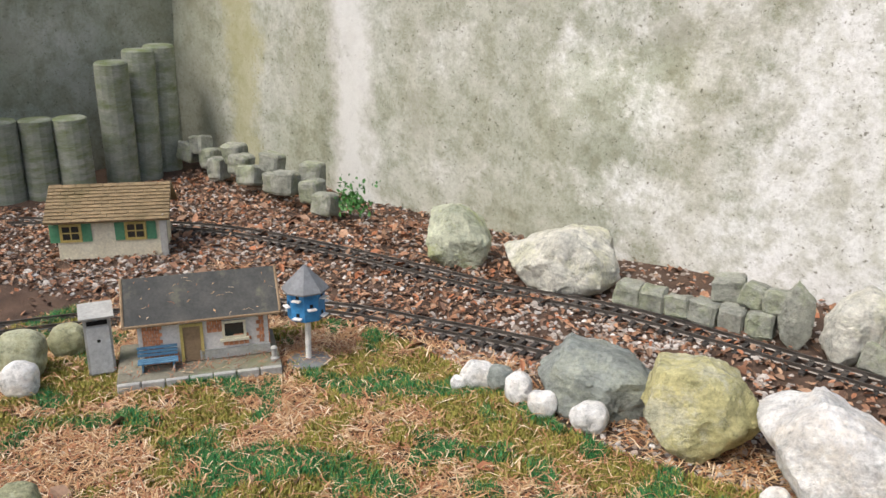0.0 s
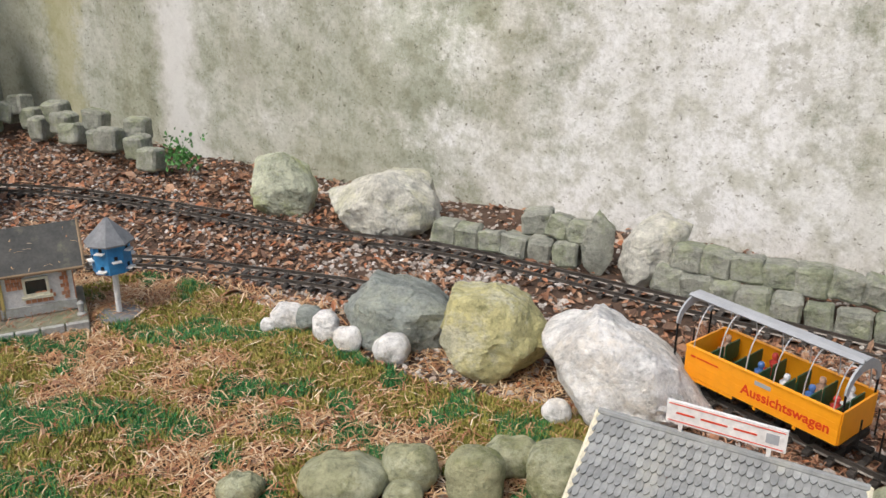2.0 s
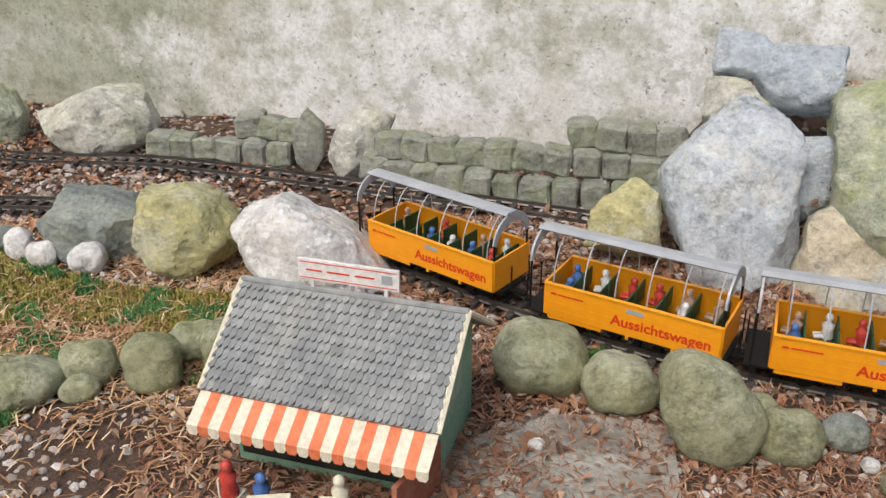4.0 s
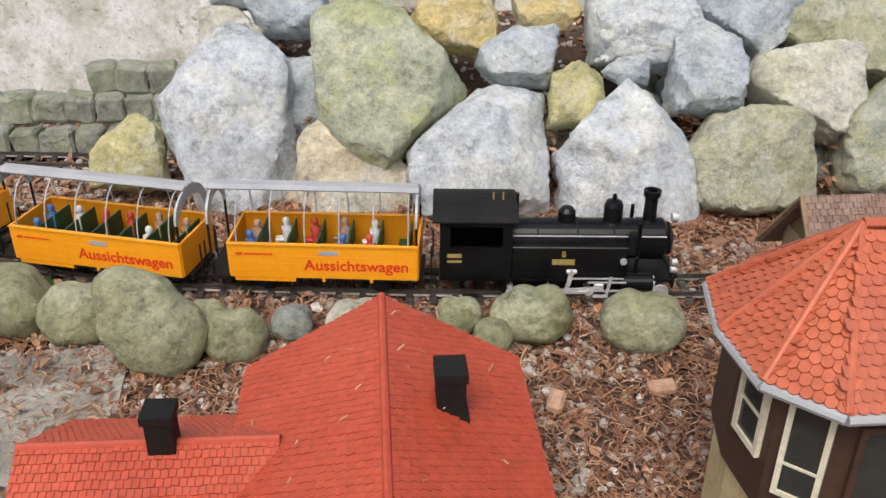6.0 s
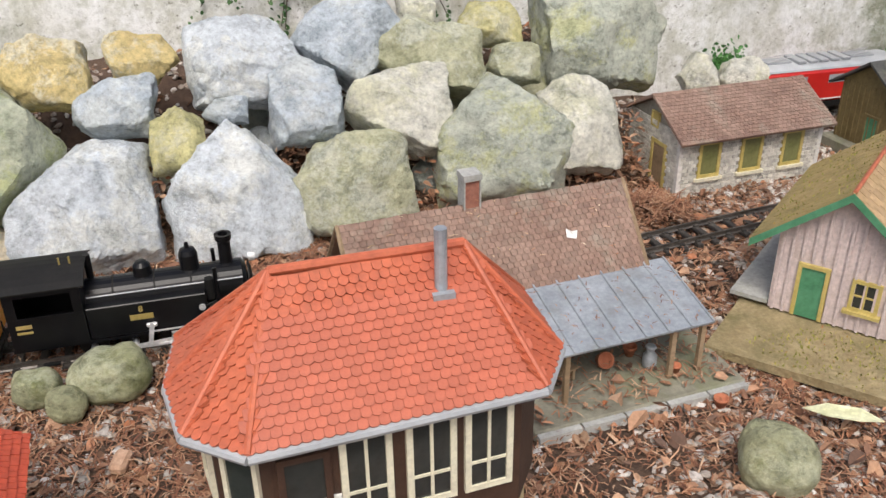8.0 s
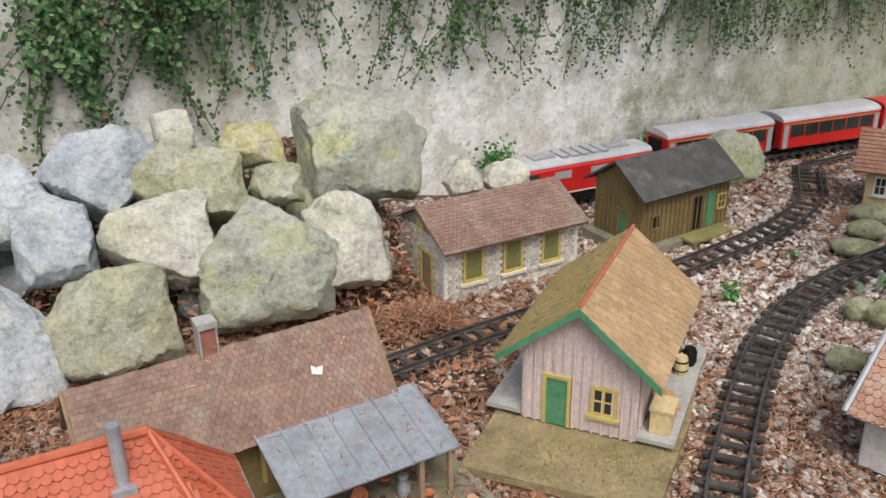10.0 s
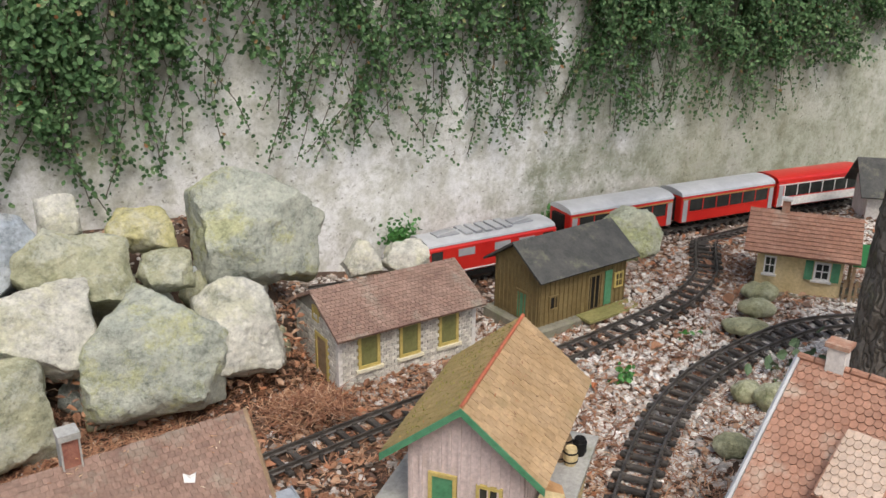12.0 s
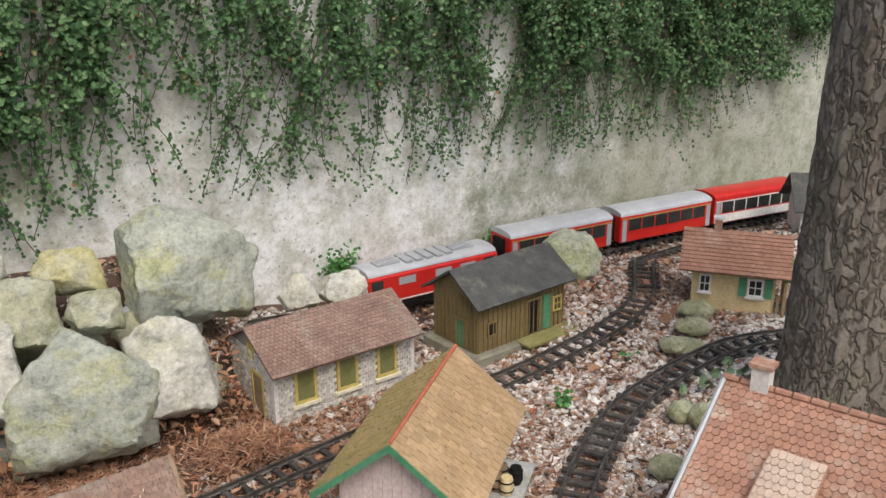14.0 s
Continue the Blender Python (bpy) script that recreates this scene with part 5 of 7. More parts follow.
def station():
    m = pose(0.4975, 0.941, -0.004, 0, 0, 6.3)
    L, W, H, R = 0.345, 0.105, 0.135, 0.196
    ob, k = gabled("model_station", m, L, W, H, R, 0.015, 0.02, OLIVE_WALL, "model station with brown shingle roof and zinc canopy")
    for s, p, du, dv in roof_slopes(ob, L, W, H, R, 0.016, 0.028, BROWN_SHINGLE):
        shingle_stuff("roof_shingles", p, du, dv, 44, 17, BROWN_SHINGLE, s, 0.0011)
        for q in (p, p + du):
            part("bargeboard", tubed(q, q + dv, 0.003, n=6), WOOD, ob)
    can = part("canopy", slabbed([(0.00, -0.185, 0.086), (0.215, -0.185, 0.086), (0.215, -0.070, 0.114), (0.0, -0.070, 0.114)], 0.003), ZINC, ob, "grey zinc canopy with seams")
    for i in range(8):
        x = 0.0 + i * 0.0306
        part("seam", tubed((x, -0.185, 0.0872), (x, -0.070, 0.1152), 0.0014, n=6), ZINC, can)
    for x, y in ((0.025, -0.178), (0.165, -0.178), (0.205, -0.178)):
        part("canopy_post", boxed(x - 0.003, x + 0.003, y - 0.003, y + 0.003, 0.014, 0.085), WOOD, ob)
    c = part("chimney", boxed(-0.030, -0.012, -0.004, 0.014, R - 0.020, 0.232), surface("dull_red_brick", (0.26, 0.10, 0.07), (0.34, 0.15, 0.10), 60, 200, 0.85, 0.4), ob, "red brick chimney with grey edges")
    part("cap", boxed(-0.033, -0.009, -0.007, 0.017, 0.2321, 0.240), GREY_WOOD, c)
    for x in (-0.0312, -0.0108):
        part("edge", boxed(x - 0.001, x + 0.001, -0.0055, 0.0155, R - 0.015, 0.2315), GREY_WOOD, c)
    for u in (-0.09, 0.03, 0.12):
        opening(ob, face("f", L, W, u, 0.03), 0.04, 0.075, "door", OCHRE, WOOD)
    opening(ob, face("l", L, W, 0.0, 0.06), 0.035, 0.05, "window", OCHRE, DARK_GLASS)
    part("gable_boards", boxed(-L / 2 - 0.003, -L / 2 - 0.0005, -W / 2 + 0.01, W / 2 - 0.01, 0.10, 0.145), WOOD, ob)
    plat = thing("station_platform", m @ pose(0.10, -0.13, 0), "mossy timber platform in front of the model station", "platform")
    part("deck", boxed(-0.13, 0.15, -0.085, 0.07, 0, 0.014, bevel=0.002), PAVING, plat)
    for i in range(5):
        part("edge_board", boxed(-0.128 + i * 0.0555, -0.075 + i * 0.0555, -0.094, -0.0855, -0.002, 0.012), GREY_WOOD, plat)
    def pot(x, y, r, z=0.014, tip=0):
        o = new("flower_pot", finish("flower_pot", lathe([(r * 0.6, 0), (r * 0.9, r * 1.2), (r, r * 1.2), (r, r * 1.6), (r * 0.85, r * 1.6), (r * 0.8, r * 1.1), (r * 0.1, r * 1.0)], 16), POT, True))
        o.matrix_world = m @ pose(x, y, z + (r * 0.7 if tip else 0), tip)
        tagged(o, "small terracotta toy flower pot by the station", "flower pot", "flower pots")
    pot(0.10, -0.125, 0.011, tip=60)
    pot(0.145, -0.12, 0.009)
    pot(0.178, -0.172, 0.007)
    pot(0.20, -0.235, 0.009, z=0.0)
    bench = thing("bench", m @ pose(0.03, -0.14, 0.0145, 0, 0, 15), "weathered wooden toy bench under the canopy", "bench")
    for i in range(3):
        part("slat", boxed(-0.03, 0.03, -0.010 + i * 0.008, -0.004 + i * 0.008, 0.015, 0.017), WOOD, bench)
    for s in (-1, 1):
        part("leg", boxed(s * 0.024 - 0.002, s * 0.024 + 0.002, -0.009, 0.011, 0, 0.0149), WOOD, bench)
    can2 = new("milk_can", finish("milk_can", lathe([(0.008, 0), (0.009, 0.003), (0.009, 0.016), (0.005, 0.021), (0.005, 0.026), (0.007, 0.028), (0.006, 0.030)], 14), ZINC, True))
    can2.matrix_world = m @ pose(0.155, -0.150, 0.0145)
    tagged(can2, "small grey metal milk can on the platform", "milk can")
    leafy = new("fallen_leaf", finish("fallen_leaf", slabbed([(-0.04, 0, 0), (-0.015, -0.012, 0.004), (0.02, -0.012, 0.006), (0.045, 0.002, 0.002), (0.02, 0.012, 0.006), (-0.015, 0.012, 0.004)], 0.001), surface("pale_leaf", (0.62, 0.62, 0.36), (0.72, 0.72, 0.48), 40, 150, 0.6, 0.2)))
    leafy.matrix_world = pose(0.83, 0.66, 0.016, 0, 0, -35)
    tagged(leafy, "pale yellow fallen leaf on the gravel", "leaf")
    spot = new("paper_scrap", finish("paper_scrap", slabbed([(-0.008, -0.003, 0), (0.004, -0.007, 0.0005), (0.009, 0.004, 0), (0.0, 0.003, 0.001), (-0.006, 0.008, 0)], 0.0005), WHITE_PAINT))
    spot.matrix_world = m @ pose(0.098, -0.04, 0.1555, 49)
    tagged(spot, "small white scrap lying on the shingle roof", "scrap")


station()


def pink_house():
    m = pose(1.028, 0.912, 0.016, 0, 0, 41)
    L, W, H, R = 0.255, 0.160, 0.125, 0.190
    ob, k = gabled("model_freight_house", m, L, W, H, R, 0.02, 0.03, PINK_WALL, "pale pink boarded toy freight house with tan roof")
    slopes = roof_slopes(ob, L, W, H, R, 0.022, 0.032, TAN_SHINGLE)
    for (s, p, du, dv), mat in zip(slopes, (TAN_SHINGLE, TAN_MOSS)):
        shingle_stuff("roof_planks", p, du, dv, 18, 9, mat, s, 0.0012, jitter=0.0003)
        part("bargeboard", slabbed([p + Vector((-0.001, 0, -0.010)), p + Vector((-0.001, 0, 0.001)), p + dv + Vector((-0.001, 0, 0.001)), p + dv + Vector((-0.001, 0, -0.010))], 0.004), GREEN_PAINT, ob, "green painted bargeboard")
        q = p + du
        part("bargeboard", slabbed([q + Vector((-0.001, 0, 0.001)), q + Vector((-0.001, 0, -0.010)), q + dv + Vector((-0.001, 0, -0.010)), q + dv + Vector((-0.001, 0, 0.001))], 0.004), GREEN_PAINT, ob, "green painted bargeboard")
    part("ridge_strip", tubed((-L / 2 - 0.02, 0, R + 0.005), (L / 2 + 0.02, 0, R + 0.005), 0.003, n=6), surface("red_ridge", (0.42, 0.10, 0.05), (0.50, 0.16, 0.08), 60, 150, 0.7, 0.2), ob)
    for i in range(12):
        u = -W / 2 + 0.006 + i * (W - 0.012) / 11
        top = H + (R - H) * (1 - abs(u) / (W / 2)) - 0.006
        if abs(u + -0.032) < 0.020 or abs(u - 0.032) < 0.018:
            z0 = 0.085
        else:
            z0 = 0.0
        o = part("batten", boxed(-0.0018, 0.0018, -0.0022, 0.0, z0, top), PINK_WALL, ob)
        o.matrix_local = face("l", L, W, -u, 0)
    for i in range(17):
        o = part("batten", boxed(-0.0018, 0.0018, -0.0022, 0.0, 0, H - 0.012), PINK_WALL, ob)
        o.matrix_local = face("f", L, W, -L / 2 + 0.008 + i * 0.015, 0)
    opening(ob, face("l", L, W, -0.030, 0.0), 0.040, 0.078, "door", OCHRE, GREEN_PAINT)
    opening(ob, face("l", L, W, 0.035, 0.030), 0.036, 0.044, "window", OCHRE, DARK_GLASS, (2, 2), sill=OCHRE)
    for s in (-1, 1):
        dock = thing("loading_dock", m @ pose(0.01, s * (W / 2 + 0.026), -0.006), "grey timber loading dock along the freight house", "dock", "loading docks")
        part("deck", boxed(-L / 2 - 0.012, L / 2 + 0.008, -0.025, 0.0255, 0.010, 0.016), GREY_WOOD, dock)
        for i in range(4):
            part("leg", boxed(-0.12 + i * 0.075, -0.112 + i * 0.075, -0.02, 0.02, -0.012, 0.0099), WOOD, dock)
    board = thing("base_board", pose(0.93, 0.80, 0.002, 0, 0, 0), "mossy plywood base board under the freight house", "board")
    part("sheet", slabbed([(-0.176, 0.029, 0.011), (-0.002, -0.155, 0.011), (0.158, -0.019, 0.011), (0.30, 0.13, 0.011), (0.13, 0.30, 0.011)], 0.012), MOSS_BOARD, board)
    crate = thing("crate", m @ pose(-0.095, -0.108, 0.0105), "pale wooden toy crate on the loading dock", "crate")
    part("box", boxed(-0.018, 0.018, -0.014, 0.014, 0, 0.034), CREAM_WALL, crate)
    part("lid", boxed(-0.020, 0.020, -0.016, 0.016, 0.0342, 0.038), CREAM_WALL, crate)
    flat = new("wood_board", finish("wood_board", boxed(-0.03, 0.03, -0.02, 0.02, 0, 0.004, bevel=0.001), surface("orange_ply", (0.50, 0.27, 0.11), (0.58, 0.34, 0.16), 30, 150, 0.7, 0.3)))
    flat.matrix_world = m @ pose(-0.050, -0.100, 0.030, 25, 10, 20)
    tagged(flat, "thin orange plywood piece leaning on the wall", "board")
    for k, (x, y, c) in enumerate([(0.055, -0.105, CREAM_WALL), (0.085, -0.112, BLACK_MATT), (0.085, -0.09, WOOD), (0.06, -0.088, WOOD)]):
        b = thing("barrel", m @ pose(x, y, 0.0102), ("black" if c is BLACK_MATT else "wooden") + " toy barrel on the loading dock", "barrel", "toy barrels")
        part("cask", lathe([(0.0085, 0), (0.0105, 0.009), (0.0108, 0.014), (0.0105, 0.019), (0.0085, 0.028), (0.0075, 0.027)], 14), c, b)
        for z in (0.006, 0.020):
            part("hoop", lathe([(0.0100, z), (0.0112, z + 0.0005), (0.0112, z + 0.002), (0.0100, z + 0.0025)], 14), BLACK_MATT, b)


pink_house()


def stone_house():
    m = pose(1.078, 1.372, -0.004, 0, 0, 4.5)
    L, W, H, R = 0.285, 0.170, 0.118, 0.162
    ob, k = gabled("model_workshop", m, L, W, H, R, 0.012, 0.02, MORTAR, "toy workshop of grey rubble stone with brown roof")
    for s, p, du, dv in roof_slopes(ob, L, W, H, R, 0.014, 0.024, BROWN_SHINGLE):
        shingle_stuff("roof_shingles", p, du, dv, 36, 15, BROWN_SHINGLE, s, 0.0011)
    wins = (-0.085, 0.0, 0.085)
    def free(a, b):
        x = (a - 0.5) * L
        return not any(abs(x - w) < 0.024 and b * H > 0.030 for w in wins)
    bricks(ob, face("f", L, W, 0, 0), L, H, 26, 17, STONE_WALL, 0.002, free, 8, "rubble")
    bricks(ob, face("l", L, W, 0, 0), W, H, 15, 17, STONE_WALL, 0.002, lambda a, b: not (abs(a - 0.62) < 0.16 and b < 0.72), 9, "rubble")
    for u in wins:
        opening(ob, face("f", L, W, u, 0.034), 0.044, 0.066, "window", OCHRE, surface("dusty_green_pane", (0.15, 0.16, 0.055), (0.21, 0.21, 0.09), 40, 200, 0.35, 0.1), (1, 1), sill=CREAM)
    opening(ob, face("l", L, W, -0.02 + 0.04, 0.0), 0.05, 0.085, "door", OCHRE, WOOD)
    opening(ob, face("l", L, W, 0.0, 0.105), 0.026, 0.028, "window", OCHRE, OCHRE, (1, 1))
    for a, b in ((-1, -1), (1, -1)):
        part("corner_quoin", boxed(a * L / 2 - 0.004, a * L / 2 + 0.004, -W / 2 - 0.003, -W / 2 + 0.006, 0, H - 0.012), PLASTER, ob)
    # brown shed
    m = pose(1.478, 1.362, 0.026, 0, 0, 7.2)
    L, W, H, R = 0.245, 0.135, 0.115, 0.160
    ob, k = gabled("model_barn", m, L, W, H, R, 0.014, 0.02, OLIVE_WALL, "olive-brown boarded toy barn with dark felt roof")
    roof_slopes(ob, L, W, H, R, 0.016, 0.022, DARK_SHINGLE)
    for i in range(20):
        o = part("batten", boxed(-0.0012, 0.0012, -0.0016, 0, 0, H - 0.012), OLIVE_WALL, ob)
        o.matrix_local = face("f", L, W, -L / 2 + 0.004 + i * 0.01247, 0)
    for i in range(11):
        o = part("batten", boxed(-0.0012, 0.0012, -0.0016, 0, 0, H), OLIVE_WALL, ob)
        o.matrix_local = face("l", L, W, -W / 2 + 0.005 + i * 0.0125, 0)
    opening(ob, face("f", L, W, 0.030, 0.004), 0.045, 0.078, "door", OLIVE_WALL, BLACK_MATT)
    part("sliding_door", boxed(0.058, 0.078, -W / 2 - 0.004, -W / 2 - 0.002, 0.004, 0.080), GREEN_PAINT, ob, "green sliding door leaf")
    opening(ob, face("f", L, W, -0.085, 0.03), 0.024, 0.03, "window", OLIVE_WALL, BLACK_MATT, (1, 1))
    opening(ob, face("f", L, W, 0.100, 0.035), 0.026, 0.034, "window", OCHRE, DARK_GLASS, (2, 2))
    opening(ob, face("l", L, W, 0.02, 0.004), 0.036, 0.06, "door", OLIVE_WALL, GREEN_PAINT)
    deck = thing("loading_dock", m @ pose(0.06, -W / 2 - 0.024, -0.012), "mossy olive timber dock before the barn", "dock", "loading docks")
    part("deck", boxed(-0.08, 0.07, -0.02, 0.022, 0.008, 0.013), surface("mossy_timber", (0.20, 0.19, 0.06), (0.28, 0.26, 0.10), 40, 150, 0.85, 0.4), deck)
    for x in (-0.07, 0.0, 0.06):
        part("leg", boxed(x, x + 0.006, -0.018, 0.018, -0.02, 0.0079), WOOD, deck)
    base = new("stone_base", finish("stone_base", boxed(-0.14, 0.14, -0.085, 0.085, -0.03, -0.0005, bevel=0.004), PAVING))
    base.matrix_world = m
    tagged(base, "mossy stone slab under the toy barn", "slab")


stone_house()


def yellow_house():
    m = pose(1.968, 1.168, 0.044, 0, 0, -50.5)
    L, W, H, R = 0.170, 0.115, 0.112, 0.158
    ob, k = gabled("model_cottage", m, L, W, H, R, 0.025, 0.025, CREAM_WALL, "yellow toy cottage with clay tile roof and green shutters")
    for s, p, du, dv in roof_slopes(ob, L, W, H, R, 0.028, 0.028, PALE_TILE):
        shingle_stuff("roof_tiles", p, du, dv, 22, 11, PALE_TILE, s, 0.0022)
    part("eave_band", boxed(-L / 2 - 0.004, L / 2 + 0.004, -W / 2 - 0.003, -W / 2 - 0.0005, H - 0.03, H - 0.006), WOOD, ob)
    for u in (-0.058, 0.045):
        opening(ob, face("f", L, W, u, 0.038), 0.024 if u < 0 else 0.032, 0.040, "window", WHITE_PAINT, DARK_GLASS, (2, 2), sill=PLASTER)
    for s in (-1, 1):
        part("shutter", boxed(0.045 + s * 0.026 - 0.008, 0.045 + s * 0.026 + 0.008, -W / 2 - 0.004, -W / 2 - 0.001, 0.037, 0.079), GREEN_PAINT, ob, "dark green shutter")
    c = part("chimney", boxed(-0.050, -0.034, -0.006, 0.010, R - 0.012, 0.186), PALE_TILE, ob)
    part("cap", boxed(-0.053, -0.031, -0.009, 0.013, 0.1861, 0.191), PLASTER, c)
    part("plinth", boxed(-L / 2 - 0.006, L / 2 + 0.10, -W / 2 - 0.02, W / 2 + 0.01, -0.012, -0.0005), PAVING, ob)
    fence = thing("picket_fence", m @ pose(L / 2 + 0.05, -W / 2 - 0.008, 0), "little brown picket fence beside the cottage", "fence")
    for i in range(9):
        part("picket", boxed(-0.046 + i * 0.011, -0.041 + i * 0.011, -0.001, 0.001, 0, 0.05), WOOD, fence)
    for z in (0.012, 0.036):
        part("rail", boxed(-0.048, 0.048, 0.0011, 0.0025, z, z + 0.004), WOOD, fence)
    hedge = new("green_awning", finish("green_awning", slabbed([(0.10, -0.07, 0.085), (0.17, -0.07, 0.085), (0.17, 0.03, 0.10), (0.10, 0.03, 0.10)], 0.004), TURF))
    hedge.matrix_world = m
    tagged(hedge, "green turf-covered porch roof beside the cottage", "porch roof")
    for x, y in ((0.104, -0.066), (0.166, -0.066), (0.104, 0.026), (0.166, 0.026)):
        o = new("porch_post", finish("porch_post", boxed(x - 0.003, x + 0.003, y - 0.003, y + 0.003, -0.004, 0.0835 if y < 0 else 0.096), WOOD))
        o.matrix_world = m
        tagged(o, "thin brown wooden porch post", "post", "porch posts")
    # far cottage
    m = pose(2.66, 1.40, ground_z(2.66, 1.48) - 0.004, 0, 0, -40)
    L, W, H, R = 0.22, 0.14, 0.10, 0.16
    ob, k = gabled("model_cottage", m, L, W, H, R, 0.02, 0.03, PLASTER, "white toy cottage with a dark grey roof")
    roof_slopes(ob, L, W, H, R, 0.025, 0.03, DARK_SHINGLE)
    for u in (-0.06, 0.03):
        opening(ob, face("f", L, W, u, 0.035), 0.03, 0.04, "window", WHITE_PAINT, DARK_GLASS, (2, 2))


yellow_house()


def tile_house():
    m = pose(1.428, 0.575, 0.0, 0, 0, -70)
    ob = thing("model_villa", m, "toy villa with pale orange beaver-tail tile roof", "model building", "model buildings")
    L, R, ze, run, back = 0.26, 0.222, 0.085, 0.20, 0.05
    x0, x1 = -L / 2, L / 2
    roof = part("roof", slabbed([(x0, -run, ze), (x1, -run, ze), (x1, 0, R), (x0, 0, R)], 0.004), GREY_WOOD, ob)
    shingle_stuff("roof_tiles", (x0 + 0.004, -run, ze), (L - 0.008, 0, 0), (0, run, R - ze), 24, 22, PALE_TILE, roof, 0.002, True)
    part("roof", slabbed([(x1, back, R - 0.05), (x0, back, R - 0.05), (x0, 0, R), (x1, 0, R)], 0.004), PALE_TILE, ob)
    part("verge", tubed((x0, -run, ze + 0.002), (x0, 0, R + 0.002), 0.004, n=6), GREY_PLASTIC, ob)
    bm = bmesh.new()
    for i in range(11):
        tube(bm, (x0 + i * L / 11, 0, R + 0.003), (x0 + (i + 0.9) * L / 11, 0, R + 0.003), 0.0055, 0.0048, n=8)
    part("ridge_tiles", bm, PALE_TILE, ob)
    part("wall", boxed(x0 + 0.02, x1 - 0.02, -run + 0.03, -run + 0.036, 0, ze + 0.012), PLASTER, ob)
    part("wall", boxed(x0 + 0.02, x1 - 0.02, back - 0.016, back - 0.010, 0, R - 0.06), PLASTER, ob)
    for x in (x0 + 0.02, x1 - 0.024):
        pts = [(x, -run + 0.037, 0), (x, back - 0.017, 0), (x, back - 0.017, R - 0.06), (x, 0, R - 0.008), (x, -run + 0.037, ze + 0.014)]
        part("gable_wall", slabbed(pts, 0.004), PLASTER, ob)
    c = part("chimney", boxed(x0 + 0.038, x0 + 0.062, -0.008, 0.014, R - 0.01, R + 0.032), PLASTER, ob, "pale mossy plastered chimney")
    part("cap", boxed(x0 + 0.034, x0 + 0.066, -0.011, 0.017, R + 0.0321, R + 0.038), PALE_TILE, c)
    d = part("dormer", boxed(-0.028, 0.028, -0.165, -0.10, 0.11, 0.145), PLASTER, ob, "small dormer with tiled lean-to roof")
    part("dormer_roof", slabbed([(-0.036, -0.180, 0.140), (0.036, -0.180, 0.140), (0.036, -0.075, 0.180), (-0.036, -0.075, 0.180)], 0.004), PALE_TILE, d)
    shingle_stuff("dormer_tiles", (-0.034, -0.180, 0.140), (0.068, 0, 0), (0, 0.105, 0.040), 7, 9, surface("bleached_tile", (0.50, 0.38, 0.29), (0.58, 0.46, 0.37), 20, 150, 0.75, 0.3, vary=0.12, island=True), d, 0.002, True)
    # conifer trunk behind it
    bm = bmesh.new()
    n, rows = 110, 190
    rings = []
    for j in range(rows):
        z = -0.05 + 1.75 * j / (rows - 1)
        r0 = 0.100 - 0.012 * z + 0.03 * math.exp(-max(z, 0) / 0.12)
        ring = []
        for i in range(n):
            a = 2 * math.pi * i / n
            p = Vector((math.cos(a) * 2.2, math.sin(a) * 2.2, z * 2.4))
            plate = min(1.0, 3.5 * abs(noise.noise(p * 3.1))) * 0.6 + 0.4 * min(1.0, 3.0 * abs(noise.noise(p * 7.5)))
            r = r0 * (0.95 + 0.085 * plate + 0.02 * noise.noise(p * 16))
            ring.append(bm.verts.new((1.700 + r * math.cos(a) + 0.01 * z, 0.712 + r * math.sin(a), z)))
        rings.append(ring)
    for p, q in zip(rings, rings[1:]):
        for i in range(n):
            bm.faces.new((p[i], p[(i + 1) % n], q[(i + 1) % n], q[i]))
    bm.faces.new(rings[-1])
    tree = thing("conifer", Matrix(), "thick grey-brown conifer trunk with scaly bark", "tree")
    part("trunk", bm, BARK, tree, smooth=True)
    rng = random.Random(8)
    for k in range(5):
        z, a = 1.15 + 0.11 * k, 1.3 * k + 0.4
        part("limb", tubed((1.70, 0.712, z), (1.70 + 0.5 * math.cos(a), 0.712 + 0.5 * math.sin(a), z + 0.06), 0.018, 0.006, n=8), BARK, tree)
    verts, faces = [], []
    for k in range(5000):
        i = k % 5
        z, a = 1.15 + 0.11 * i, 1.3 * i + 0.4
        t = rng.uniform(0.15, 1.05)
        c = Vector((1.70 + 0.5 * t * math.cos(a) + rng.gauss(0, 0.05), 0.712 + 0.5 * t * math.sin(a) + rng.gauss(0, 0.05), z + 0.06 * t + rng.gauss(0, 0.03)))
        d = Vector((rng.gauss(0, 1), rng.gauss(0, 1), rng.gauss(0, 0.6))).normalized() * 0.025
        s = d.cross(Vector((0.3, 0.2, 1))).normalized() * 0.002
        b = len(verts)
        verts += [c - s, c + s, c + d]
        faces.append((b, b + 1, b + 2))
    me = bpy.data.meshes.new("crown")
    me.from_pydata(verts, [], faces)
    me.materials.append(LEAF)
    part("crown", me, LEAF, tree)


tile_house()
# ---- trains ----
def on_line(line, x):
    """The pose on a track at a given x, heading towards +x."""
    i = min(range(1, len(line) - 1), key=lambda k: abs(line[k].x - x))
    d = line[i + 1] - line[i - 1]
    return Matrix.Translation(line[i] + Vector((0, 0, 0.0146))) @ Matrix.Rotation(math.atan2(d.y, d.x), 4, "Z")


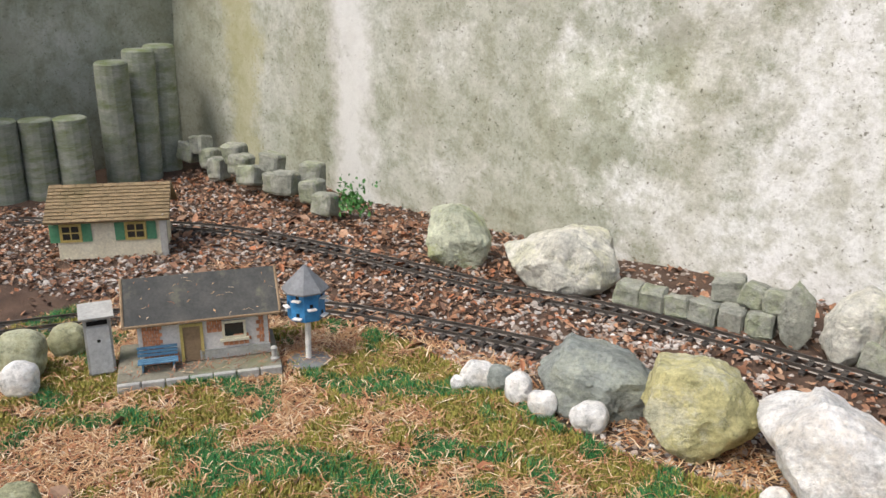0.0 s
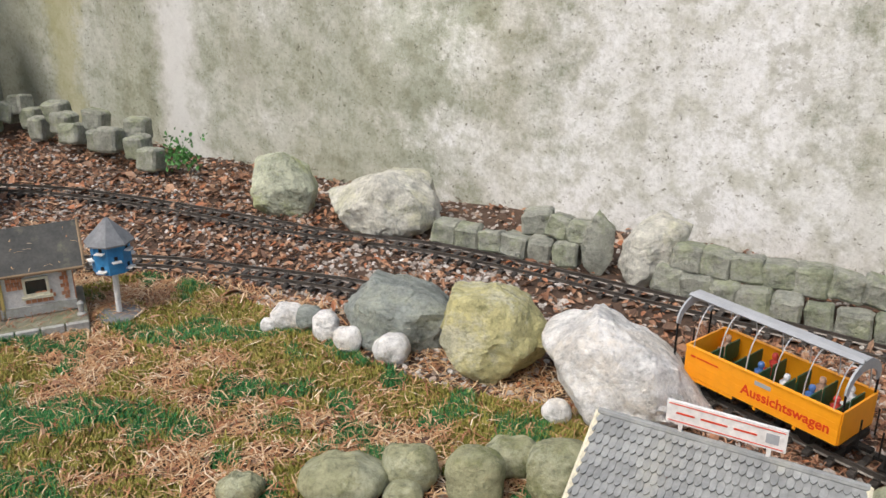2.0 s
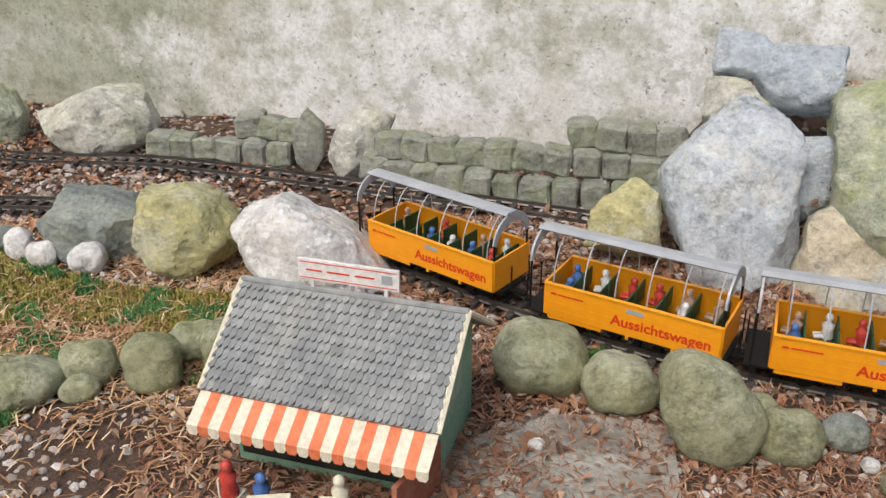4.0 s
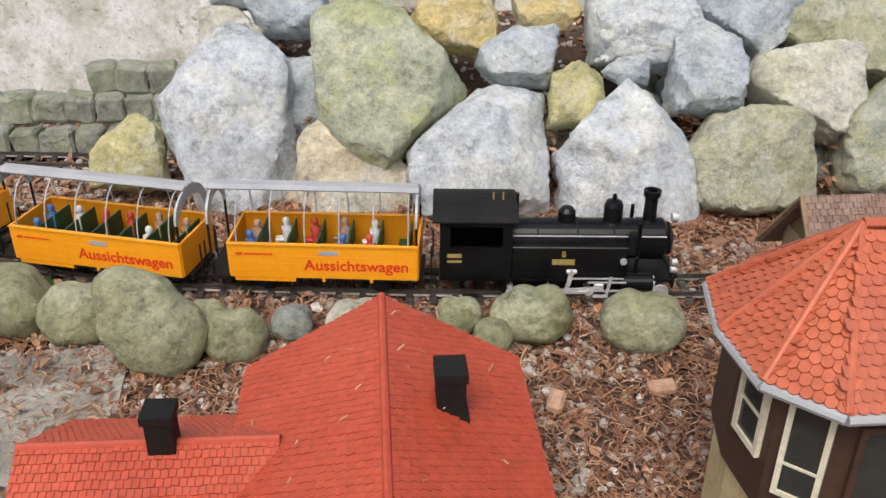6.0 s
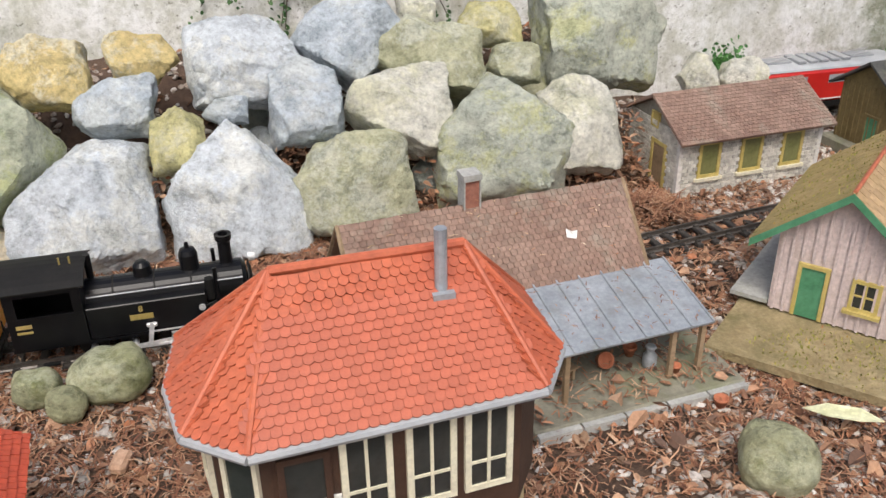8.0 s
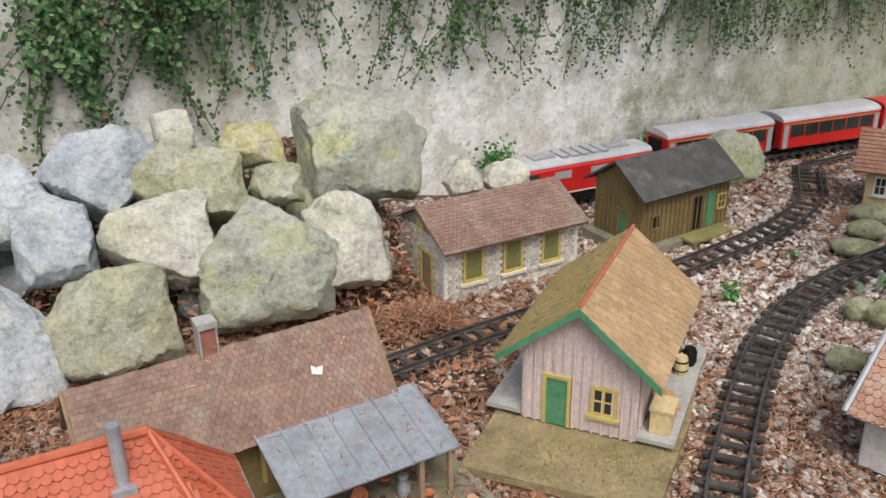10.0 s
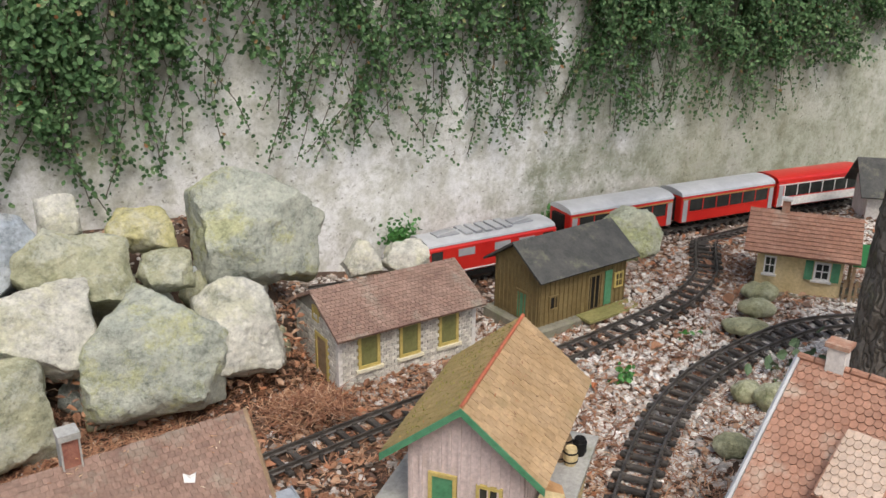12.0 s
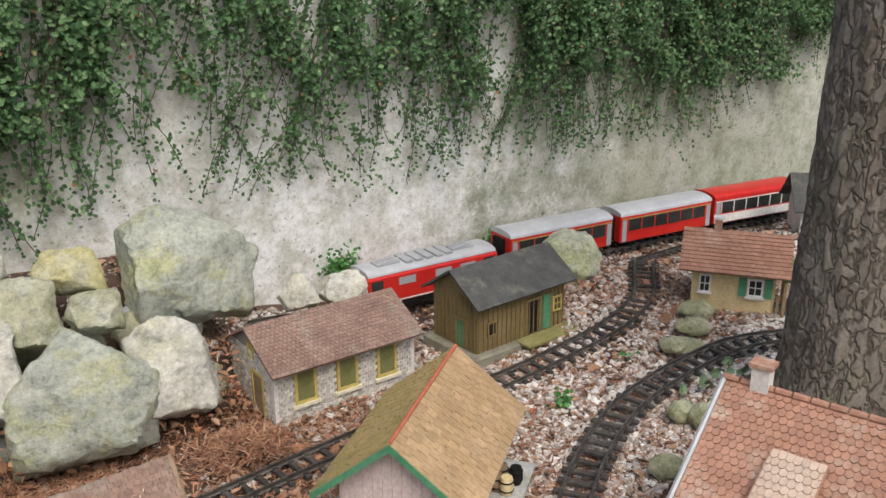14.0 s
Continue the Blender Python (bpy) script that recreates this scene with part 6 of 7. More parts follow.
def wheel_part(parent, x, y, r, mat, rim):
    w = part("wheel", lathe([(r * 0.3, -0.003), (r, -0.003), (r, 0.002), (r * 1.12, 0.002), (r * 1.12, 0.0035), (r * 0.3, 0.0035)], 20, pose(x, y, r, 90 if y < 0 else -90)), mat, parent)
    part("rim", lathe([(r * 0.75, -0.0036), (r * 0.97, -0.0036), (r * 0.97, -0.003), (r * 0.75, -0.003)], 20, pose(x, y, r, 90 if y < 0 else -90)), rim, w)


def wagon(m, seed):
    rng = random.Random(seed)
    ob = thing("open_wagon", m, "orange-yellow open toy panorama wagon with green benches", "railway wagon", "wagons of the yellow train")
    l, w, z0, z1 = 0.118, 0.044, 0.026, 0.072
    part("underframe", boxed(-l - 0.026, l + 0.006, -0.030, 0.030, 0.017, 0.0235), BLACK_MATT, ob)
    part("floor", boxed(-l - 0.03, l, -w, w, 0.0236, 0.0262), BLACK_MATT, ob)
    for s in (-1, 1):
        y0, y1 = (-w - 0.0015, -w + 0.0015) if s < 0 else (w - 0.0015, w + 0.0015)
        side = part("side_panel", boxed(-l, l, y0, y1, z0 + 0.0004, z1, bevel=0.0006), YELLOW, ob)
        for gz in (0.036, 0.0465, 0.057):
            part("plank_strip", boxed(-l + 0.001, l - 0.001, min(s * (w + 0.0014), s * (w + 0.0019)), max(s * (w + 0.0014), s * (w + 0.0019)), gz, gz + 0.0008), YELLOW, side)
        for gx in (-0.06, 0.0, 0.06):
            part("stake_pocket", boxed(gx - 0.002, gx + 0.002, s * w - 0.002, s * w + 0.002, z0 - 0.004, z0 + 0.0002), YELLOW, side)
        part("lip", boxed(-l, l, s * w - 0.003, s * w + 0.003, z1 + 0.0002, z1 + 0.002), YELLOW, side)
        part("sole_bar", boxed(-l * 0.95, -l * 0.3, s * w - 0.001, s * w + 0.001, z0 - 0.005, z0), YELLOW, side)
        out = s * (w + 0.0017)
        part("plate", boxed(-0.004, 0.020, min(out, out + s * 0.0006), max(out, out + s * 0.0006), 0.060, 0.066), GREY_PLASTIC, side)
        part("emblem_bar", boxed(-l + 0.010, -l + 0.018, min(out, out + s * 0.0005), max(out, out + s * 0.0005), 0.0585, 0.0615), RED_TEXT, side)
        part("small_lettering_bar", boxed(-l + 0.020, -l + 0.056, min(out, out + s * 0.0005), max(out, out + s * 0.0005), 0.059, 0.061), RED_TEXT, side)
        words("lettering", "Aussichtswagen", 0.0205, RED_TEXT, pose(0.042, out, 0.045, 90, 0, 0) if s < 0 else pose(-0.042, out, 0.045, 90, 0, 180), side)
        for i in range(6):
            x = -l + 0.012 + i * 0.0425
            bm = bmesh.new()
            prev = None
            for k in range(6):
                a = math.pi / 2 * k / 5
                q = Vector((x, s * (0.008 + 0.036 * math.sin(a)), z1 + 0.002 + 0.058 * math.cos(a)))
                if prev is not None:
                    tube(bm, prev, q, 0.0009, n=5)
                prev = q
            part("roof_rib", bm, STEEL, ob)
    part("roof_spine", boxed(-l - 0.026, l, -0.0085, 0.0085, 0.1320, 0.1365, bevel=0.0015), GREY_PLASTIC, ob, "grey ridge panel of the open roof")
    for s in (-1, 1):
        part("roof_flank", slabbed([(-l - 0.026, s * 0.0087, 0.1357), (l, s * 0.0087, 0.1357), (l, s * 0.0150, 0.1325), (-l - 0.026, s * 0.0150, 0.1325)], 0.002), GREY_PLASTIC, ob)
    for x in (-l, l):
        part("end_panel", boxed(x - 0.0015, x + 0.0015, -w + 0.0016, w - 0.0016, z0 + 0.0004, z1 + 0.001), YELLOW, ob)
    for x in (-l - 0.024, l - 0.003):
        bm = bmesh.new()
        arc = [(0.043 * math.cos(math.pi * k / 12), 0.098 + 0.036 * math.sin(math.pi * k / 12)) for k in range(13)]
        inner = [(0.036 * math.cos(math.pi * k / 12), 0.094 + 0.026 * math.sin(math.pi * k / 12)) for k in range(13)]
        rings = [[bm.verts.new((x + dx, y, z)) for y, z in c] for dx in (0.0, 0.003) for c in (arc, inner)]
        for p, q in ((0, 1), (2, 3), (0, 2), (1, 3)):
            for k in range(12):
                bm.faces.new((rings[p][k], rings[p][k + 1], rings[q][k + 1], rings[q][k]))
        for k in (0, 12):
            bm.faces.new((rings[0][k], rings[1][k], rings[3][k], rings[2][k]))
        part("roof_arch", bm, GREY_PLASTIC, ob)
        for s in (-1, 1):
            part("roof_post", tubed((x + 0.0015, s * 0.040, 0.0265), (x + 0.0015, s * 0.040, 0.098), 0.0016, n=6), BLACK_MATT, ob)
    for i in range(6):
        x = -l + 0.025 + i * 0.038
        b = part("bench", boxed(x - 0.008, x + 0.008, -0.036, 0.036, 0.040, 0.043), BENCH_GREEN, ob)
        part("bench_back", boxed(x + 0.0075, x + 0.0095, -0.036, -0.003, 0.0432, 0.070), BENCH_GREEN, b)
        part("bench_back", boxed(x + 0.0075, x + 0.0095, 0.003, 0.036, 0.0432, 0.070), BENCH_GREEN, b)
        part("bench_foot", boxed(x - 0.006, x + 0.006, -0.030, 0.030, 0.0264, 0.0399), BENCH_GREEN, b)
    for x in (-0.075, 0.07):
        for s in (-1, 1):
            wheel_part(ob, x, s * 0.024, 0.0125, BLACK_MATT, STEEL)
            part("axle_box", boxed(x - 0.008, x + 0.008, s * 0.031 - 0.003, s * 0.031 + 0.003, 0.009, 0.017), BLACK_MATT, ob)
    for x in (-l - 0.036, l + 0.016):
        part("coupler", boxed(x - 0.011, x + 0.011, -0.005, 0.005, 0.012, 0.017), BLACK_MATT, ob)
        for s in (-1, 1):
            part("buffer_rail", tubed((x, s * 0.022, 0.024), (x, s * 0.022, 0.064), 0.0012, n=6), BLACK_MATT, ob)
    seats = [(a, b) for a in range(6) for b in (-0.02, 0.02)]
    rng.shuffle(seats)
    for i, (a, b) in enumerate(seats[:8]):
        x = -l + 0.027 + a * 0.038 - 0.003
        y = b + rng.uniform(-0.006, 0.006)
        bm = lathe([(0.0065, 0), (0.0080, 0.004), (0.0062, 0.014), (0.0078, 0.021), (0.0028, 0.0245), (0.0042, 0.027), (0.0048, 0.0305), (0.0035, 0.034), (0.001, 0.0352)], 12)
        tube(bm, (0, -0.003, 0.005), (-0.016, -0.004, 0.004), 0.0032, 0.0028, n=6)
        tube(bm, (0, 0.003, 0.005), (-0.016, 0.004, 0.004), 0.0032, 0.0028, n=6)
        f = new("toy_figurine", finish("toy_figurine", bm, FIGS[(seed + i) % len(FIGS)], True))
        f.matrix_world = m @ pose(x, y, 0.0432, rng.uniform(-5, 5), rng.uniform(-5, 8), rng.uniform(-25, 25))
        tagged(f, "tiny painted toy peg seated on a bench", "figurine", "toy pegs in the wagons")


FIGS = [surface("toy_paint", a, b, 120, 300, 0.5, 0, dirt=(0.55, 0.33, 0.22), dirt_amount=0.2) for a, b in (((0.50, 0.04, 0.03), (0.55, 0.07, 0.05)), ((0.66, 0.66, 0.66), (0.72, 0.72, 0.72)), ((0.05, 0.12, 0.35), (0.08, 0.18, 0.42)), ((0.30, 0.18, 0.12), (0.60, 0.40, 0.30)))]


def steam_loco(m):
    ob = thing("steam_locomotive", m, "glossy black toy tank steam locomotive with silver rods", "locomotive")
    part("frame", boxed(-0.142, 0.150, -0.026, 0.026, 0.018, 0.026), BLACK_MATT, ob)
    part("running_board", boxed(-0.142, 0.150, -0.043, 0.043, 0.0262, 0.030), BLACK, ob)
    for s in (-1, 1):
        part("side_tank", boxed(-0.052, 0.092, s * 0.0345 - 0.008, s * 0.0345 + 0.008, 0.0302, 0.074, bevel=0.0012), BLACK, ob)
        bm = bmesh.new()
        y0, y1 = (-0.0445, -0.0425) if s < 0 else (0.0425, 0.0445)
        box(bm, -0.140, -0.0525, y0, y1, 0.0302, 0.074)
        box(bm, -0.140, -0.128, y0, y1, 0.0741, 0.108)
        box(bm, -0.064, -0.0525, y0, y1, 0.0741, 0.108)
        box(bm, -0.1279, -0.0641, y0, y1, 0.102, 0.108)
        part("cab_side", bm, BLACK, ob)
        part("number_plate", boxed(-0.002, 0.026, s * 0.0428 - 0.0004, s * 0.0428 + 0.0004, 0.0500, 0.0575), GOLD, ob)
        part("company_bar", boxed(-0.132, -0.114, s * 0.0448 - 0.0004, s * 0.0448 + 0.0004, 0.060, 0.065), GOLD, ob)
        part("company_bar", boxed(-0.132, -0.114, s * 0.0448 - 0.0004, s * 0.0448 + 0.0004, 0.053, 0.056), GOLD, ob)
        for x in (-0.052, -0.002, 0.046):
            wheel_part(ob, x, s * 0.024, 0.0165, BLACK_MATT, STEEL)
        wheel_part(ob, 0.108, s * 0.024, 0.0125, BLACK_MATT, STEEL)
        y = s * 0.0465
        part("coupling_rod", boxed(-0.058, 0.052, y - 0.0012, y + 0.0012, 0.0105, 0.0150, bevel=0.0006), STEEL, ob)
        for x in (-0.052, -0.002, 0.046):
            part("crank_pin", tubed((x, y - s * 0.020, 0.0128), (x, y + s * 0.0022, 0.0128), 0.0042, n=12), STEEL, ob)
        part("main_rod", slabbed([(-0.006, y + s * 0.0014, 0.0118), (0.060, y + s * 0.0014, 0.0178), (0.060, y + s * 0.0014, 0.0216), (-0.006, y + s * 0.0014, 0.0166)], 0.0012), STEEL, ob)
        part("crosshead", boxed(0.052, 0.064, y - 0.0030, y + 0.0030, 0.0152, 0.0256, bevel=0.0008), STEEL, ob)
        for z in (0.0142, 0.0262):
            part("slide_bar", boxed(0.044, 0.092, y - 0.0012, y + 0.0012, z, z + 0.0018), STEEL, ob)
        part("valve_link", slabbed([(0.014, y + s * 0.0030, 0.012), (0.019, y + s * 0.0030, 0.012), (0.026, y + s * 0.0030, 0.044), (0.020, y + s * 0.0030, 0.046)], 0.0014), STEEL, ob)
        part("valve_bracket", boxed(0.016, 0.029, y - 0.0026, y + 0.0026, 0.040, 0.0450, bevel=0.001), STEEL, ob)
        part("radius_rod", boxed(0.022, 0.088, y + s * 0.0008 - 0.0008, y + s * 0.0008 + 0.0008, 0.0320, 0.0338), STEEL, ob)
        part("combination_lever", slabbed([(0.066, y + s * 0.0024, 0.008), (0.070, y + s * 0.0024, 0.008), (0.074, y + s * 0.0024, 0.036), (0.070, y + s * 0.0024, 0.036)], 0.0012), STEEL, ob)
        part("step", boxed(0.052, 0.070, y - 0.003, y + 0.003, 0.0065, 0.0085), STEEL, ob)
        part("step_hanger", boxed(-0.112, -0.092, y - 0.004, y + 0.002, 0.0060, 0.0085), BLACK_MATT, ob)
        part("injector", tubed((0.086, s * 0.0432, 0.056), (0.086, s * 0.0462, 0.056), 0.0042, n=12), STEEL, ob)
        part("feed_pipe", tubed((0.088, s * 0.0445, 0.056), (0.104, s * 0.0445, 0.062), 0.0013, n=6), BLACK_MATT, ob)
        part("smokebox_pipe", tubed((0.106, s * 0.030, 0.028), (0.106, s * 0.027, 0.100), 0.0026, n=8), BLACK, ob)
        words("number", "8", 0.011, GOLD, pose(0.012, s * 0.0429, 0.0645, 90, 0, 0 if s < 0 else 180), ob)
        part("cylinder", tubed((0.086, s * 0.036, 0.022), (0.126, s * 0.036, 0.022), 0.0115, n=18), BLACK, ob)
        part("cylinder_cover", tubed((0.1262, s * 0.036, 0.022), (0.1282, s * 0.036, 0.022), 0.0090, n=18), STEEL, ob)
        part("side_wheel_ring", lathe([(0.0085, -0.001), (0.0105, -0.001), (0.0105, 0.001), (0.0085, 0.001)], 20, pose(0.136, s * 0.0445, 0.013, 90)), STEEL, ob)
        for z in (0.046, 0.0355):
            part("lamp", tubed((0.150, s * 0.026, z), (0.157, s * 0.026, z), 0.0045, n=12), STEEL, ob)
        part("buffer", tubed((0.150, s * 0.020, 0.024), (0.160, s * 0.020, 0.024), 0.005, n=12), BLACK, ob)
    part("boiler", lathe([(0.020, -0.055), (0.026, -0.054), (0.026, 0.108), (0.027, 0.109), (0.027, 0.140), (0.022, 0.145), (0.004, 0.147)], 28, pose(0, 0, 0.066, 0, 90, 0)), BLACK, ob, smooth=False)
    for x in (-0.02, 0.03, 0.075, 0.108):
        part("boiler_band", lathe([(0.0262, 0), (0.0268, 0.0003), (0.0268, 0.002), (0.0262, 0.0023)], 28, pose(x, 0, 0.066, 0, 90, 0)), BLACK_MATT, ob)
    part("chimney", lathe([(0.012, 0.086), (0.0085, 0.094), (0.008, 0.122), (0.0105, 0.126), (0.011, 0.133), (0.007, 0.133), (0.006, 0.12)], 18, pose(0.122, 0, 0)), BLACK, ob)
    part("sand_dome", lathe([(0.014, 0.086), (0.0115, 0.091), (0.011, 0.104), (0.007, 0.109), (0.001, 0.110)], 18, pose(0.018, 0, 0)), BLACK, ob)
    part("steam_dome", lathe([(0.015, 0.086), (0.012, 0.092), (0.012, 0.112), (0.0095, 0.118), (0.003, 0.120), (0.0025, 0.127), (0.0005, 0.128)], 18, pose(0.076, 0, 0)), BLACK, ob)
    part("whistle", tubed((-0.046, 0.012, 0.09), (-0.046, 0.012, 0.122), 0.0045, n=10), BLACK, ob)
    part("air_pump", tubed((0.098, -0.030, 0.060), (0.098, -0.030, 0.088), 0.006, n=12), BLACK_MATT, ob)
    part("hand_rail", tubed((-0.050, -0.0275, 0.082), (0.140, -0.0275, 0.082), 0.0009, n=6), STEEL, ob)
    for x in (-0.140, -0.0535):
        part("cab_end", boxed(x - 0.001, x + 0.001, -0.042, 0.042, 0.0302, 0.108), BLACK, ob)
    bm = bmesh.new()
    arc = [(0.048 * math.sin(t) / math.sin(0.9), 0.092 + 0.030 * math.cos(t)) for t in [-0.9 + 1.8 * k / 8 for k in range(9)]]
    loops = [[bm.verts.new((x, y, z + dz)) for (y, z) in arc] for x in (-0.150, -0.046) for dz in (0.0, -0.002)]
    for p, q in ((0, 2), (1, 3), (0, 1), (2, 3)):
        for k in range(8):
            bm.faces.new((loops[p][k], loops[p][k + 1], loops[q][k + 1], loops[q][k]))
    for k in (0, 8):
        bm.faces.new((loops[0][k], loops[1][k], loops[3][k], loops[2][k]))
    part("cab_roof", bm, BLACK_MATT, ob)
    part("smokebox_door", lathe([(0.021, 0), (0.021, 0.002), (0.015, 0.005), (0.002, 0.006)], 24, pose(0.147, 0, 0.066, 0, 90, 0)), BLACK_MATT, ob)
    part("front_lamp", tubed((0.150, 0, 0.096), (0.158, 0, 0.096), 0.006, n=14), STEEL, ob)
    part("buffer_beam", boxed(0.1505, 0.153, -0.040, 0.040, 0.016, 0.032), BLACK, ob)
    for k in range(2):
        part("roof_whistle", tubed((-0.075 + 0.012 * k, -0.006, 0.121), (-0.075 + 0.012 * k, -0.006, 0.131), 0.0012, n=6), GOLD, ob)


steam_loco(on_line(MAIN_LINE, 0.062))
for k in range(3):
    wagon(on_line(MAIN_LINE, -0.228 - 0.292 * k), 20 + k)


def arched_roof(x0, x1, w, z, h, n=12):
    """A roof shell with a flat arch across and closed ends."""
    bm = bmesh.new()
    rings = [[bm.verts.new((x, -w * math.cos(math.pi * k / n), z + h * math.sin(math.pi * k / n) ** 0.7)) for k in range(n + 1)] for x in (x0, x1)]
    for k in range(n):
        bm.faces.new((rings[0][k], rings[0][k + 1], rings[1][k + 1], rings[1][k]))
    bm.faces.new((rings[0][0], rings[1][0], rings[1][n], rings[0][n]))
    bm.faces.new(rings[0])
    bm.faces.new(rings[1][::-1])
    return bm


def red_train():
    def along(x):
        return on_line(BACK_LINE, x)
    m = along(1.50)
    ob = thing("electric_locomotive", m, "bright red toy electric locomotive with silver roof", "locomotive")
    l = 0.185
    part("body", boxed(-l, l, -0.048, 0.048, 0.022, 0.096, bevel=0.006), RED_PAINT, ob)
    part("skirt", boxed(-l + 0.01, l - 0.01, -0.045, 0.045, 0.010, 0.0218), BLACK_MATT, ob)
    part("roof", arched_roof(-l + 0.006, l - 0.006, 0.045, 0.0962, 0.0125), SILVER_ROOF, ob)
    for i, x in enumerate((-0.11, 0.10)):
        p = part("pantograph", boxed(x - 0.03, x + 0.03, -0.018, 0.018, 0.1085, 0.112), GREY_PLASTIC, ob)
        for s in (-1, 1):
            part("pantograph_arm", tubed((x - 0.03, s * 0.014, 0.113), (x + 0.032, s * 0.010, 0.120), 0.0012, n=6), STEEL, p)
    for i in range(5):
        part("roof_box", boxed(-0.07 + i * 0.028, -0.05 + i * 0.028, -0.03, 0.03, 0.1082, 0.114, bevel=0.001), GREY_PLASTIC, ob)
    for s in (-1, 1):
        for x0 in (-0.172, 0.14):
            part("cab_window", boxed(x0, x0 + 0.03, s * 0.0485 - 0.0006, s * 0.0485 + 0.0006, 0.064, 0.086), DARK_GLASS, ob)
        for x0 in (-0.10, 0.00, 0.07):
            part("grille", boxed(x0, x0 + 0.045, s * 0.0485 - 0.0006, s * 0.0485 + 0.0006, 0.066, 0.084), GREY_PLASTIC, ob)
        part("stripe", boxed(-l + 0.008, l - 0.008, s * 0.0484 - 0.0005, s * 0.0484 + 0.0005, 0.028, 0.031), WHITE_PAINT, ob)
        for y in (-0.022, 0.022):
            part("windscreen", boxed(s * (l + 0.0004) - 0.0006, s * (l + 0.0004) + 0.0006, y - 0.018, y + 0.018, 0.062, 0.086), DARK_GLASS, ob)
            part("lamp", tubed((s * l, y * 1.4, 0.036), (s * (l + 0.003), y * 1.4, 0.036), 0.005, n=12), WHITE_PAINT, ob)
    for x in (-0.12, -0.07, 0.07, 0.12):
        for s in (-1, 1):
            wheel_part(ob, x, s * 0.024, 0.0125, BLACK_MATT, STEEL)
    for k, x in enumerate((1.885, 2.245, 2.60)):
        m = along(x)
        last = k == 2
        ob = thing("passenger_coach", m, "red toy coach with " + ("white lower side and red roof" if last else "silver roof and dark window band"), "railway coach", "coaches of the red train")
        l = 0.165
        part("body", boxed(-l, l, -0.047, 0.047, 0.018, 0.092, bevel=0.003), RED_PAINT, ob)
        part("roof", arched_roof(-l, l, 0.047, 0.0922, 0.016), RED_PAINT if last else SILVER_ROOF, ob)
        for s in (-1, 1):
            side = part("window_or_shade_band", boxed(-l + 0.025, l - 0.025, s * 0.0475 - 0.0006, s * 0.0475 + 0.0006, 0.050, 0.082), DARK_GLASS, ob)
            for i in range(7):
                xx = -l + 0.025 + (2 * l - 0.05) * i / 6
                part("window_post", boxed(xx - 0.0015, xx + 0.0015, s * 0.0483 - 0.0005, s * 0.0483 + 0.0005, 0.050, 0.082), WHITE_PAINT if last else RED_PAINT, side)
            part("waist_stripe", boxed(-l + 0.003, l - 0.003, s * 0.0475 - 0.0005, s * 0.0475 + 0.0005, 0.022 if last else 0.046, 0.046 if last else 0.049), WHITE_PAINT if last else RED_PAINT, ob)
            part("cornice", boxed(-l + 0.003, l - 0.003, s * 0.0475 - 0.0005, s * 0.0475 + 0.0005, 0.083, 0.086), GOLD if not last else WHITE_PAINT, ob)
            for x2 in (-l + 0.005, l - 0.020):
                part("door", boxed(x2, x2 + 0.015, s * 0.0478 - 0.0006, s * 0.0478 + 0.0006, 0.022, 0.082), GREY_PLASTIC, ob)
        for x2 in (-l, l):
            part("gangway", boxed(x2 - 0.010, x2 + 0.010, -0.022, 0.022, 0.022, 0.086), BLACK_MATT, ob)
        for x2 in (-0.11, -0.07, 0.07, 0.11):
            for s in (-1, 1):
                wheel_part(ob, x2, s * 0.024, 0.011, BLACK_MATT, STEEL)
        part("underframe", boxed(-l + 0.02, l - 0.02, -0.03, 0.03, 0.010, 0.0178), BLACK_MATT, ob)


red_train()

# ---- plants ----
def leaf_cards(verts, faces, c, size, rng, flat=0.3):
    d = Vector((rng.gauss(0, 1), rng.gauss(0, 0.5) - 0.4, rng.gauss(0, 1))).normalized()
    up = Vector((rng.gauss(0, 0.5), -1.0, rng.gauss(0.4, 0.5))).normalized()
    s = d.cross(up)
    if s.length < 0.05:
        return
    s.normalize()
    b = len(verts)
    h = up * size * flat
    verts.extend([c, c + d * size * 0.35 + s * size * 0.33 + h * 0.4, c + d * size * 0.75 + s * size * 0.27 + h * 0.3, c + d * size, c + d * size * 0.75 - s * size * 0.27 + h * 0.3, c + d * size * 0.35 - s * size * 0.33 + h * 0.4])
    faces.append((b, b + 1, b + 2, b + 3))
    faces.append((b, b + 3, b + 4, b + 5))


